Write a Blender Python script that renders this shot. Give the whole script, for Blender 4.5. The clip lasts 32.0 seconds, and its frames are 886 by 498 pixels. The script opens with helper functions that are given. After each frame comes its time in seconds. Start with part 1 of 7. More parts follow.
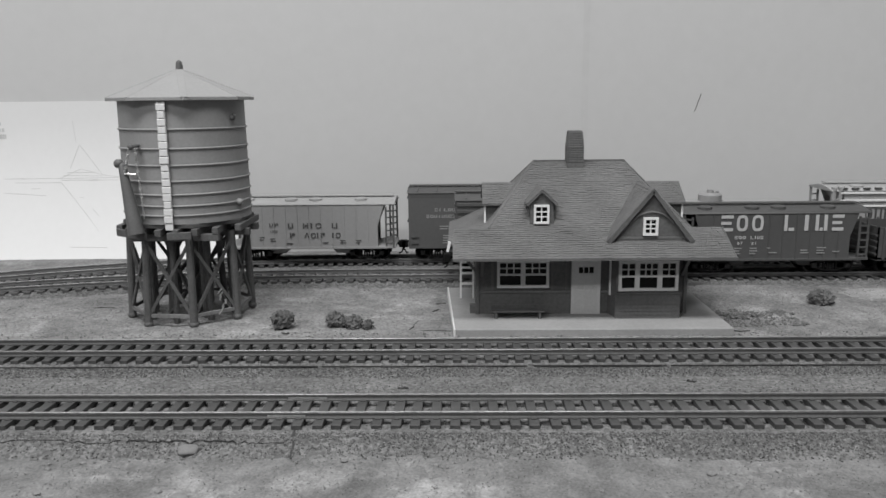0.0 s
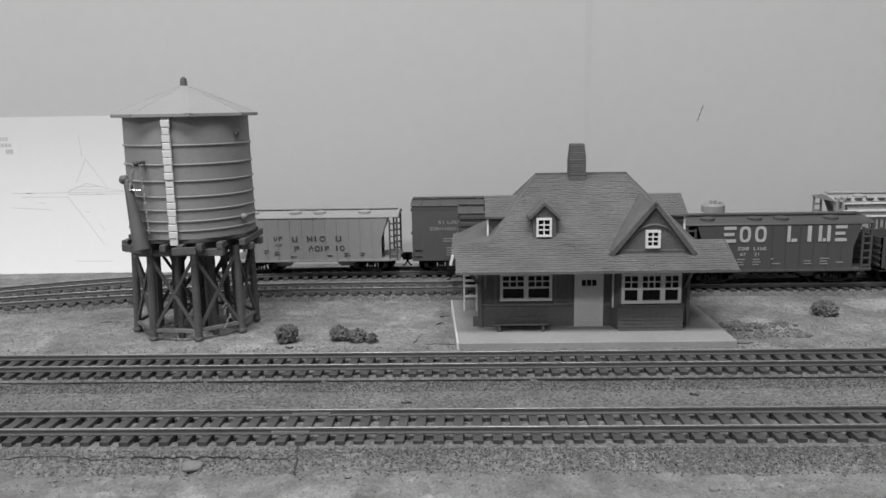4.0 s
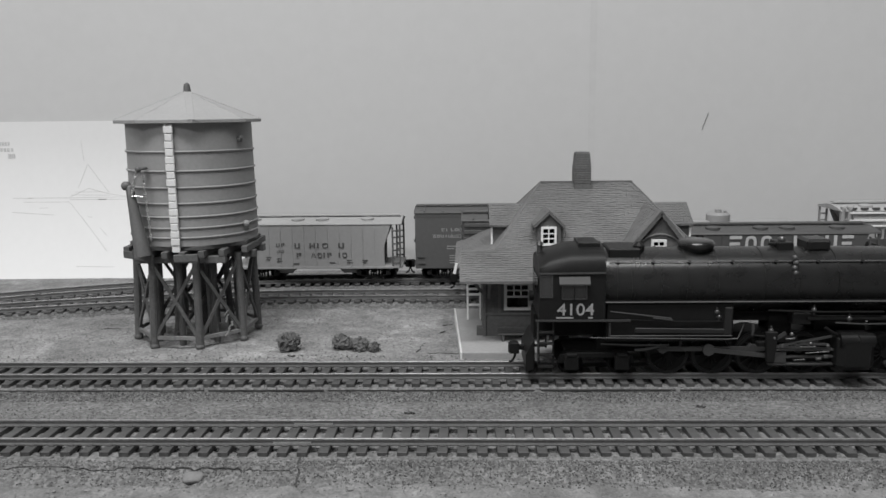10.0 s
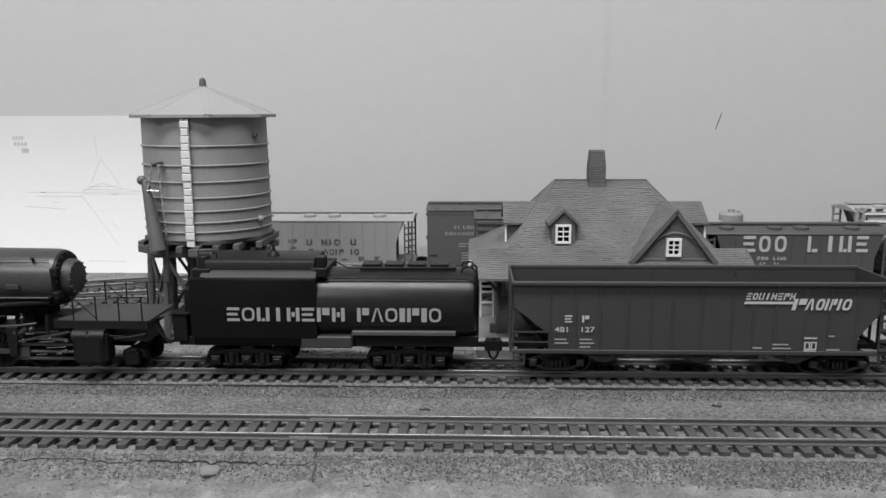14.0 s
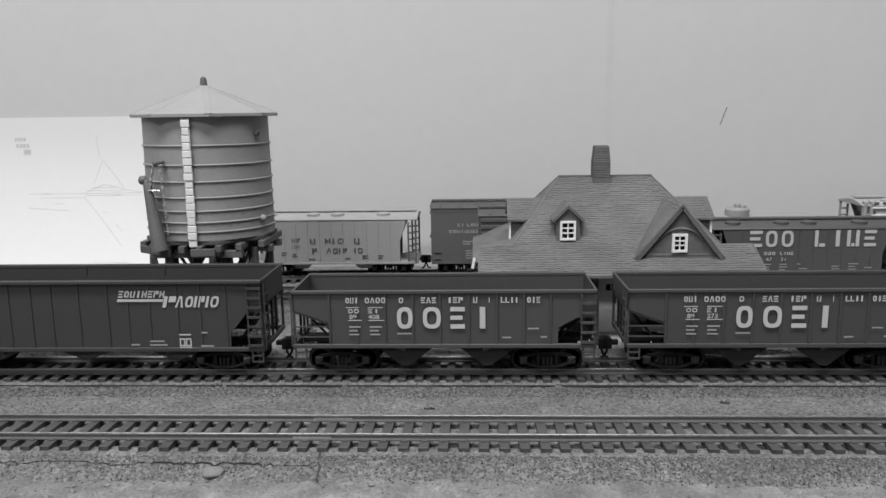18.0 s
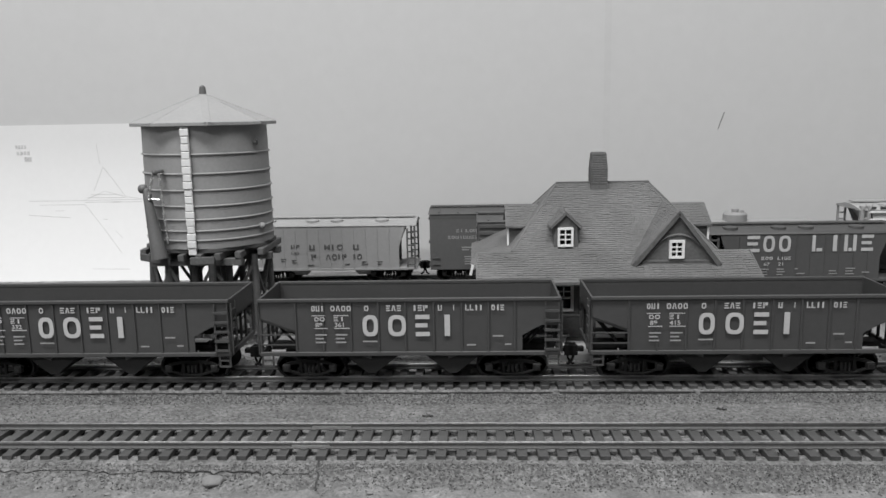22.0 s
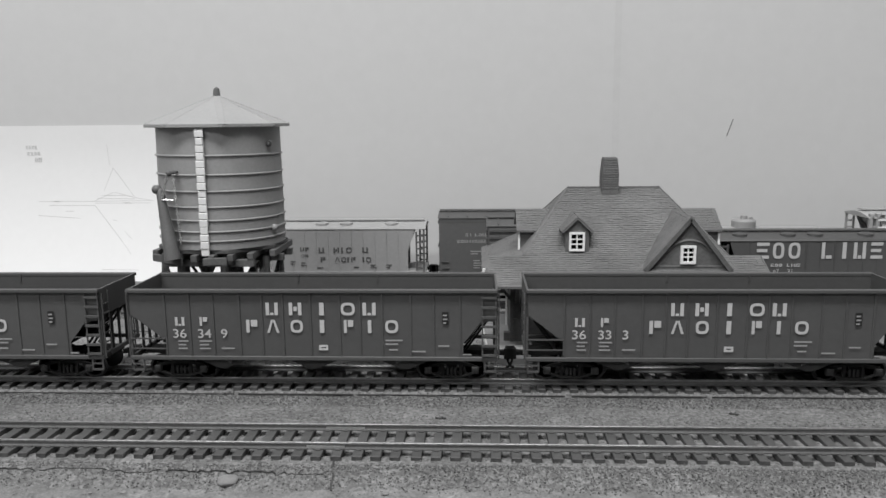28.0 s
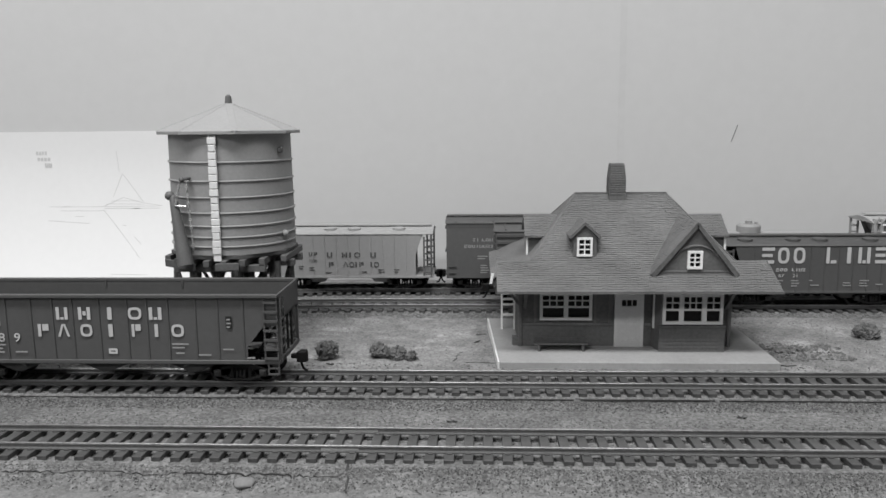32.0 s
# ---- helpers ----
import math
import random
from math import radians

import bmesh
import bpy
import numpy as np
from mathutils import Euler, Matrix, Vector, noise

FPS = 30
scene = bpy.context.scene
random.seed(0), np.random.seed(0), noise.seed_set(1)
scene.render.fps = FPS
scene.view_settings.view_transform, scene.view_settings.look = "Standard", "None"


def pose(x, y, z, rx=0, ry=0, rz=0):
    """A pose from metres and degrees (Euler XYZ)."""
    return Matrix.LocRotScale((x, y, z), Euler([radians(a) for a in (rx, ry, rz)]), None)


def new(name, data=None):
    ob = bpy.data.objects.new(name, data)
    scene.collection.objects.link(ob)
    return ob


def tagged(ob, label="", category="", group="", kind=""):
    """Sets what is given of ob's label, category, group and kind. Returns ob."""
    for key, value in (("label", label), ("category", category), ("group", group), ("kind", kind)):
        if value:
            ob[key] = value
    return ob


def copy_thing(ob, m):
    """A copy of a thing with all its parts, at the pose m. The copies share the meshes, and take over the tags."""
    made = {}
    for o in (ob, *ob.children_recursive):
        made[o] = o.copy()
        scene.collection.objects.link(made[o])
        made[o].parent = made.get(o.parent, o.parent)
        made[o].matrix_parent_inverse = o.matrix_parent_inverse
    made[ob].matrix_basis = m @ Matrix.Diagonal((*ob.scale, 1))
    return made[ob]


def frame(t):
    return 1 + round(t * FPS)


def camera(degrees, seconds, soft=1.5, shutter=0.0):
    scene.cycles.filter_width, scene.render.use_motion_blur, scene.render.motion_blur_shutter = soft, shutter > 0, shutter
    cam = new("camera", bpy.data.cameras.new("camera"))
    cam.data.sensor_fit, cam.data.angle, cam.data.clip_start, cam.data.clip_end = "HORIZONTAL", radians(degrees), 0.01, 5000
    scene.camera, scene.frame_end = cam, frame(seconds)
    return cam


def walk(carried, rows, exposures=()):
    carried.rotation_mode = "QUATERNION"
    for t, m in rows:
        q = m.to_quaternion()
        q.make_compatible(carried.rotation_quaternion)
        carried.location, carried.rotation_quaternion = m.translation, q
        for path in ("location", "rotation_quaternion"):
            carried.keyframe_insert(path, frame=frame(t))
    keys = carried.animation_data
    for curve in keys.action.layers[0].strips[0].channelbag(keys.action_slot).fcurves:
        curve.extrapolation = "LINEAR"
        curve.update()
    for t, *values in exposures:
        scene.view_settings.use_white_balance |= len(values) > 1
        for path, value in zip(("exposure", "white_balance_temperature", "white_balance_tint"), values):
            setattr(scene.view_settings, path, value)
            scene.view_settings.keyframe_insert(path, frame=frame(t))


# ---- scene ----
cam = camera(59.81, 32.0, soft=1.55)
PATH = [
    (0, 0.00000, 0.00000, 0.11227, 79.012, 0.606, 1.110),
    (0.5, -0.00042, -0.00162, 0.11363, 79.101, 0.551, 1.129),
    (1, 0.00303, -0.00181, 0.11463, 79.229, 0.602, 1.123),
    (1.5, 0.00118, -0.00135, 0.11538, 79.392, 0.725, 1.111),
    (2, -0.00058, -0.00163, 0.11473, 79.491, 0.671, 1.164),
    (2.5, -0.00112, 0.00036, 0.11221, 79.501, 0.547, 1.261),
    (3, -0.00060, 0.00083, 0.11280, 79.442, 0.618, 1.281),
    (3.5, 0.00100, -0.00118, 0.11524, 79.519, 0.986, 1.358),
    (5.5, 0.00127, -0.00062, 0.11477, 79.970, 0.796, 1.705),
    (6, 0.00113, 0.00087, 0.11655, 79.999, 1.046, 1.665),
    (6.5, 0.00015, 0.00126, 0.11554, 80.091, 1.249, 1.677),
    (7, 0.00136, -0.00156, 0.11620, 80.157, 1.140, 1.720),
    (7.5, 0.00093, -0.00098, 0.11525, 80.207, 1.082, 1.765),
    (8, 0.00080, 0.00160, 0.11594, 80.195, 1.151, 1.601),
    (8.5, -0.00105, 0.00333, 0.11403, 80.181, 0.924, 1.511),
    (9, -0.00137, 0.00293, 0.11391, 80.110, 0.825, 1.551),
    (9.5, -0.00240, 0.00234, 0.11502, 80.022, 0.617, 1.600),
    (10, -0.00015, 0.00206, 0.11609, 80.063, 0.674, 1.589),
    (10.5, -0.00549, 0.00192, 0.11530, 80.038, 0.417, 1.649),
    (11, -0.00390, 0.00346, 0.11386, 79.992, 0.102, 1.772),
    (11.5, -0.00574, 0.00223, 0.11570, 79.928, 0.121, 1.791),
    (12, -0.00571, 0.00045, 0.11769, 79.961, 0.249, 1.888),
    (12.5, -0.00488, 0.00309, 0.11456, 80.052, 0.285, 1.935),
    (13, -0.00695, 0.00380, 0.11430, 79.925, 0.249, 1.905),
    (13.5, -0.00790, 0.00281, 0.11585, 79.909, 0.137, 2.046),
    (14, -0.00461, 0.00210, 0.11508, 79.980, 0.242, 2.091),
    (14.5, -0.00403, 0.00180, 0.11514, 79.989, 0.444, 2.091),
    (15, -0.00532, 0.00424, 0.11489, 79.978, 0.558, 2.111),
    (15.5, -0.00286, 0.00682, 0.11340, 79.954, 0.777, 2.115),
    (17.5, -0.00455, 0.00616, 0.11506, 79.841, 0.800, 2.295),
    (18, -0.00423, 0.00504, 0.11398, 79.897, 0.819, 2.347),
    (18.5, -0.00691, 0.00534, 0.11310, 79.881, 0.706, 2.310),
    (19, -0.00634, 0.00366, 0.11581, 79.745, 0.615, 2.396),
    (19.5, -0.00459, 0.00232, 0.11733, 79.849, 0.808, 2.422),
    (20, -0.00519, 0.00322, 0.11607, 80.086, 0.909, 2.400),
    (20.5, -0.00478, 0.00579, 0.11351, 80.135, 0.591, 2.473),
    (21, -0.00348, 0.00515, 0.11411, 79.982, 0.646, 2.457),
    (21.5, -0.00237, 0.00354, 0.11625, 80.021, 0.735, 2.436),
    (22, -0.00282, 0.00361, 0.11667, 80.071, 1.051, 2.363),
    (22.5, -0.00512, 0.00550, 0.11422, 80.107, 0.873, 2.400),
    (23, -0.00490, 0.00517, 0.11412, 80.102, 0.695, 2.408),
    (23.5, -0.00470, 0.00194, 0.11786, 80.064, 0.665, 2.521),
    (24, -0.00489, 0.00082, 0.11863, 80.241, 0.704, 2.503),
    (24.5, -0.00598, 0.00387, 0.11585, 80.412, 0.599, 2.564),
    (25, -0.00480, 0.00657, 0.11423, 80.396, 0.550, 2.531),
    (25.5, -0.00329, 0.00598, 0.11325, 80.289, 0.580, 2.506),
    (27.5, -0.00468, 0.00099, 0.11824, 80.337, 0.582, 2.542),
    (28, -0.00820, 0.00200, 0.11578, 80.485, 0.519, 2.552),
    (28.5, -0.00682, 0.00296, 0.11471, 80.479, 0.355, 2.653),
    (29, -0.00958, 0.00124, 0.11426, 80.470, 0.275, 2.570),
    (29.5, -0.01032, -0.00147, 0.11696, 80.444, 0.301, 2.647),
    (30, -0.00888, -0.00197, 0.11854, 80.554, 0.467, 2.656),
    (30.5, -0.01077, -0.00012, 0.11563, 80.697, 0.497, 2.632),
    (31, -0.01088, -0.00168, 0.11604, 80.652, 0.383, 2.689),
    (31.5, -0.01182, -0.00372, 0.11706, 80.687, 0.221, 2.679),
    (32, -0.01195, -0.00252, 0.11739, 80.762, 0.570, 2.671),
]
walk(cam, [(t, pose(*p)) for t, *p in PATH], [(0.0, 0.02), (10.5, 0.03), (13.0, 0.17), (32.0, 0.2)])
# ---- light and exposure ----
scene.view_settings.exposure = 0.0
world = bpy.data.worlds.new("room_world")
scene.world = world
world.use_nodes = True
world.node_tree.nodes["Background"].inputs[0].default_value = (0.5, 0.5, 0.5, 1)
world.node_tree.nodes["Background"].inputs[1].default_value = 0.2

MM = 0.001


def area_lamp(name, x, y, z, sx, sy, watts):
    data = bpy.data.lights.new(name, "AREA")
    data.shape, data.size, data.size_y, data.energy = "RECTANGLE", sx, sy, watts
    ob = new(name, data)
    ob.matrix_world = pose(x, y, z)
    return ob


# two ceiling panels of the room, one over the layout's front edge and one further out
area_lamp("ceiling_lamp", -0.12, -0.15, 1.34, 1.2, 0.30, 26.5)
area_lamp("ceiling_lamp", -0.75, -1.2, 1.34, 1.2, 0.30, 23)


# ---- materials ----
def mat(name, base, rough=0.7, metal=0.0, spread=0.25, scale=0.3, fine=3.0, bump=0.25, height=0.15, speckle=0.0, patch=0.0, spec=0.4, island=0.0, bare=0.0):
    """A grey paint, wood or earth. scale, fine: features per millimetre; height: relief in mm."""
    m = bpy.data.materials.new(name)
    m.use_nodes = True
    nt = m.node_tree
    n, l = nt.nodes, nt.links
    b = n["Principled BSDF"]
    b.inputs["Roughness"].default_value, b.inputs["Metallic"].default_value = rough, metal
    b.inputs["Specular IOR Level"].default_value = spec
    co = n.new("ShaderNodeTexCoord")
    big, small = n.new("ShaderNodeTexNoise"), n.new("ShaderNodeTexNoise")
    big.inputs["Scale"].default_value, small.inputs["Scale"].default_value = scale * 1000 * 0.2, fine * 1000 * 0.4
    big.inputs["Detail"].default_value, small.inputs["Detail"].default_value = 4, 3
    for tex in (big, small):
        l.new(co.outputs["Object"], tex.inputs["Vector"])
    mix = n.new("ShaderNodeMath")
    mix.operation = "MULTIPLY_ADD"
    mix.inputs[1].default_value = 0.5
    l.new(small.outputs["Fac"], mix.inputs[0])
    half = n.new("ShaderNodeMath")
    half.operation = "MULTIPLY"
    half.inputs[1].default_value = 0.5
    l.new(big.outputs["Fac"], half.inputs[0])
    l.new(half.outputs[0], mix.inputs[2])
    ramp = n.new("ShaderNodeMapRange")
    ramp.inputs["From Min"].default_value, ramp.inputs["From Max"].default_value = 0.3, 0.7
    ramp.inputs["To Min"].default_value, ramp.inputs["To Max"].default_value = base * (1 - spread), base * (1 + spread)
    l.new(mix.outputs[0], ramp.inputs["Value"])
    value = ramp.outputs["Result"]
    info = n.new("ShaderNodeObjectInfo")
    vary = n.new("ShaderNodeMapRange")
    vary.inputs["To Min"].default_value, vary.inputs["To Max"].default_value = 1 - spread * 0.3, 1 + spread * 0.3
    l.new(info.outputs["Random"], vary.inputs["Value"])
    mul = n.new("ShaderNodeMath")
    mul.operation = "MULTIPLY"
    l.new(value, mul.inputs[0])
    l.new(vary.outputs["Result"], mul.inputs[1])
    value = mul.outputs[0]
    if island:
        geo = n.new("ShaderNodeNewGeometry")
        im = n.new("ShaderNodeMapRange")
        im.inputs["To Min"].default_value, im.inputs["To Max"].default_value = 1 - island * 0.5, 1 + island
        l.new(geo.outputs["Random Per Island"], im.inputs["Value"])
        mi = n.new("ShaderNodeMath")
        mi.operation = "MULTIPLY"
        l.new(value, mi.inputs[0])
        l.new(im.outputs["Result"], mi.inputs[1])
        value = mi.outputs[0]
    if speckle:
        vor = n.new("ShaderNodeTexVoronoi")
        vor.inputs["Scale"].default_value = 900
        l.new(co.outputs["Object"], vor.inputs["Vector"])
        sp = n.new("ShaderNodeSeparateColor")
        l.new(vor.outputs["Color"], sp.inputs["Color"])
        sm = n.new("ShaderNodeMapRange")
        sm.inputs["To Min"].default_value, sm.inputs["To Max"].default_value = 1 - speckle, 1 + speckle
        l.new(sp.outputs["Red"], sm.inputs["Value"])
        m2 = n.new("ShaderNodeMath")
        m2.operation = "MULTIPLY"
        l.new(value, m2.inputs[0])
        l.new(sm.outputs["Result"], m2.inputs[1])
        value = m2.outputs[0]
    if patch:
        wide = n.new("ShaderNodeTexNoise")
        wide.inputs["Scale"].default_value, wide.inputs["Detail"].default_value, wide.inputs["Roughness"].default_value = 30, 8, 0.65
        l.new(co.outputs["Object"], wide.inputs["Vector"])
        pm = n.new("ShaderNodeMapRange")
        pm.inputs["From Min"].default_value, pm.inputs["From Max"].default_value = 0.36, 0.64
        pm.inputs["To Min"].default_value, pm.inputs["To Max"].default_value = 1 - patch * 0.5, 1 + patch
        l.new(wide.outputs["Fac"], pm.inputs["Value"])
        m3 = n.new("ShaderNodeMath")
        m3.operation = "MULTIPLY"
        l.new(value, m3.inputs[0])
        l.new(pm.outputs["Result"], m3.inputs[1])
        value = m3.outputs[0]
    if bare:
        worn = n.new("ShaderNodeTexNoise")
        worn.inputs["Scale"].default_value, worn.inputs["Detail"].default_value, worn.inputs["Roughness"].default_value = 17, 10, 0.7
        l.new(co.outputs["Object"], worn.inputs["Vector"])
        wm = n.new("ShaderNodeMapRange")
        wm.inputs["From Min"].default_value, wm.inputs["From Max"].default_value = 0.53, 0.60
        wm.inputs["To Min"].default_value, wm.inputs["To Max"].default_value = 1, 1 + bare
        l.new(worn.outputs["Fac"], wm.inputs["Value"])
        m4 = n.new("ShaderNodeMath")
        m4.operation = "MULTIPLY"
        l.new(value, m4.inputs[0])
        l.new(wm.outputs["Result"], m4.inputs[1])
        value = m4.outputs[0]
    comb = n.new("ShaderNodeCombineColor")
    for k in range(3):
        l.new(value, comb.inputs[k])
    l.new(comb.outputs["Color"], b.inputs["Base Color"])
    bp = n.new("ShaderNodeBump")
    bp.inputs["Strength"].default_value, bp.inputs["Distance"].default_value = bump, height * MM
    l.new(mix.outputs[0], bp.inputs["Height"])
    l.new(bp.outputs["Normal"], b.inputs["Normal"])
    rr = n.new("ShaderNodeMapRange")
    rr.inputs["To Min"].default_value, rr.inputs["To Max"].default_value = rough - 0.1, min(1, rough + 0.1)
    l.new(small.outputs["Fac"], rr.inputs["Value"])
    l.new(rr.outputs["Result"], b.inputs["Roughness"])
    return m


M_WALL = mat("backdrop_paint", 0.50, 0.9, spread=0.03, scale=0.01, fine=0.3, bump=0.08)
M_SEAM = mat("backdrop_seam", 0.494, 0.9, spread=0.05, scale=0.02, fine=0.3, bump=0.08)
M_ROOM = mat("room_paint", 0.62, 0.9, spread=0.05, scale=0.01, fine=0.2)
M_FLOOR = mat("room_floor", 0.25, 0.6, spread=0.2, scale=0.01, fine=0.2)
M_PAPER = mat("paper", 0.66, 0.8, spread=0.02, scale=0.02, fine=0.5, bump=0.05)
M_PENCIL = mat("pencil", 0.50, 0.8, spread=0.1)
M_GROUND = mat("plaster_earth", 0.136, 0.95, spread=0.36, scale=0.5, fine=2.6, bump=0.8, height=0.45, speckle=0.08, spec=0.1, patch=0.34, bare=0.6)
M_FIELD = mat("sandy_earth", 0.165, 0.95, spread=0.36, scale=0.5, fine=2.2, bump=0.9, height=0.6, speckle=0.2, spec=0.1, patch=0.3, bare=0.25)
M_SAND = mat("pale_sand", 0.27, 0.95, spread=0.3, scale=0.4, fine=2.2, bump=0.8, height=0.5, speckle=0.15, spec=0.1)
M_BALLAST = mat("ballast", 0.128, 0.95, spread=0.42, scale=0.2, fine=1.6, bump=0.9, height=0.5, speckle=0.3, spec=0.1)
# dark stones; shade below the track ledges is partly put into this colour
M_DARKSTONE = mat("dark_shaded_stone", 0.072, 0.9, spread=0.3, scale=0.5, fine=2, bump=0.5, spec=0.15, island=0.9)
M_GRAIN = mat("ballast_stone", 0.112, 0.95, spread=0.2, scale=0.5, fine=2, bump=0.4, spec=0.1, island=0.7)
M_CRUMB = mat("earth_crumb", 0.125, 0.95, spread=0.2, scale=0.5, fine=2, bump=0.4, spec=0.1, island=0.4)
M_TIE = mat("tie_plastic", 0.06, 0.6, spread=0.3, scale=0.4, fine=2, bump=0.3)
M_RAIL = mat("rail_metal", 0.24, 0.42, 0.7, spread=0.4, scale=0.05, fine=2, bump=0.1)
M_RAILWEB = mat("rail_web", 0.085, 0.6, 0.1, spread=0.3)
M_TANK = mat("tank_boards", 0.25, 0.6, spread=0.12, scale=0.15, fine=1.5, bump=0.15)
M_TROOF = mat("tank_roof", 0.265, 0.65, spread=0.1, scale=0.1, fine=1.5, bump=0.2)
M_TIMBER = mat("dark_timber", 0.085, 0.6, spread=0.35, scale=0.3, fine=2, bump=0.35)
M_SILL = mat("worn_timber", 0.15, 0.7, spread=0.35, scale=0.3, fine=2, bump=0.3)
M_SPOUT = mat("spout_paint", 0.10, 0.5, spread=0.2)
M_WHITE = mat("white_paint", 0.62, 0.6, spread=0.08, scale=0.4, fine=2, bump=0.2)
M_CHAIN = mat("chain_metal", 0.55, 0.35, 0.8, spread=0.2)
M_SWALL = mat("station_wall", 0.092, 0.65, spread=0.35, scale=0.2, fine=1.5)
M_BOARD = mat("station_board", 0.11, 0.65, spread=0.3, scale=0.3, fine=1.5)
M_SHING = mat("shingles", 0.108, 0.75, spread=0.25, scale=0.25, fine=1.5, bump=0.4, patch=0.16, island=0.05)
M_BRICK = mat("chimney_brick", 0.105, 0.8, spread=0.3, scale=0.4, fine=2)
M_TRIM = mat("station_trim", 0.50, 0.6, spread=0.1, scale=0.3, fine=2)
M_SASH = mat("white_sash", 0.72, 0.55, spread=0.06)
M_DOOR = mat("station_door", 0.47, 0.6, spread=0.1, scale=0.2, fine=2)
M_PLAT = mat("platform_concrete", 0.265, 0.8, spread=0.14, scale=0.08, fine=1.5, bump=0.2, patch=0.1)
M_DARK = mat("dark_interior", 0.012, 0.5, spread=0.2)
M_LOCO = mat("engine_black", 0.0105, 0.42, spread=0.25, scale=0.1, fine=1.5, bump=0.1, spec=0.14)
M_BOIL = mat("boiler_black", 0.008, 0.34, spread=0.25, scale=0.06, fine=0.4, bump=0.012, spec=0.36)
M_JACKET = mat("boiler_jacket", 0.0125, 0.29, spread=0.25, scale=0.06, fine=0.4, bump=0.012, spec=0.42)
M_SMOKE = mat("graphite_grey", 0.062, 0.34, 0.45, spread=0.15, scale=0.1, fine=1.5, bump=0.1)
M_DECKG = mat("deck_grey", 0.032, 0.6, spread=0.15)
M_GEAR = mat("gear_black", 0.0095, 0.55, spread=0.3, scale=0.2, fine=1.5, bump=0.1, spec=0.06)
M_TYRE = mat("tyre_black", 0.012, 0.35, spread=0.2, spec=0.2)
# steel of the crank pins, also the colour of the painted valve gear glints
M_BRIGHT = mat("glint_and_pin_steel", 0.13, 0.36, 0.7, spread=0.4)
# lighter black of rods and door; on the bunker shoulder it paints the sheen
M_LIGHTBLACK = mat("lightened_black", 0.038, 0.5, spread=0.25, scale=0.1, fine=1.5, bump=0.1)
M_RIM = mat("sooty_rim", 0.012, 0.5, spread=0.3)
# pale grey of small fittings, and of strips that paint in edge highlights
M_EDGE = mat("highlight_and_trim_grey", 0.085, 0.45, 0.2, spread=0.3)
M_DOME = mat("dome_black", 0.012, 0.22, spread=0.2, scale=0.06, fine=0.4, bump=0.01, spec=0.5)
M_STEEL = mat("rod_steel", 0.10, 0.38, 0.7, spread=0.2)
M_LETTER = mat("lettering_white", 0.43, 0.6, spread=0.08, scale=0.3, fine=2, bump=0.05)
M_LETG = mat("lettering_grey", 0.27, 0.6, spread=0.1)
M_LETD = mat("lettering_dark", 0.07, 0.6, spread=0.1)
M_HOPA = mat("hopper_paint", 0.053, 0.55, spread=0.12, scale=0.1, fine=1.2, bump=0.1)
M_HOPB = mat("hopper_black", 0.038, 0.55, spread=0.12, scale=0.1, fine=1.2, bump=0.1)
M_HOPC = mat("hopper_brown", 0.066, 0.55, spread=0.12, scale=0.1, fine=1.2, bump=0.1)
M_AXLE = mat("axle_box_grey", 0.032, 0.5, spread=0.3, spec=0.2)
M_ARCH = mat("arch_bar_dark", 0.02, 0.5, spread=0.3, spec=0.2)
# near-black paint: the shade under the hopper cars is put into its colour
M_UNDERSHADE = mat("underside_shade_black", 0.02, 0.6, spread=0.3, spec=0.15)
M_CHUTEB = mat("chute_brown", 0.036, 0.6, spread=0.2, spec=0.2)
M_DISC = mat("wheel_disc", 0.034, 0.5, 0.1, spread=0.2, spec=0.2)
M_BUNK = mat("bunker_black", 0.0055, 0.5, spread=0.3, scale=0.1, fine=1.5, bump=0.1, spec=0.08)
M_TRUCK = mat("truck_black", 0.009, 0.55, spread=0.3, spec=0.15)
M_WHEEL = mat("wheel_brown", 0.017, 0.5, 0.1, spread=0.2, spec=0.2)
M_CARG = mat("car_grey", 0.27, 0.6, spread=0.08, scale=0.08, fine=1)
M_CARR = mat("car_roof_grey", 0.30, 0.65, spread=0.1)
M_CARB = mat("boxcar_brown", 0.085, 0.6, spread=0.12, scale=0.1, fine=1)
M_CARS = mat("covered_hopper_dark", 0.068, 0.6, spread=0.12, scale=0.1, fine=1)
M_CARL = mat("car_light", 0.33, 0.6, spread=0.08)
M_BUSH = mat("bush_foam", 0.125, 0.95, spread=0.4, scale=0.4, fine=3, bump=0.8, height=0.4, spec=0.1)
M_ROCK = mat("rock", 0.19, 0.9, spread=0.2, scale=0.3, fine=2, bump=0.5, spec=0.1)
M_BROWN = mat("dead_twigs", 0.035, 0.9, spread=0.4)
M_SCRATCH = mat("scratched_paint", 0.13, 0.9, spread=0.3)

M_PANE = mat("dusty_pane", 0.03, 0.2, spread=0.2, bump=0.02, spec=0.6)
M_GLASS = bpy.data.materials.new("window_glass")
M_GLASS.use_nodes = True
_g = M_GLASS.node_tree.nodes["Principled BSDF"]
_g.inputs["Base Color"].default_value = (0.004, 0.004, 0.004, 1)
_g.inputs["Specular IOR Level"].default_value = 0.2
_g.inputs["Roughness"].default_value = 0.08


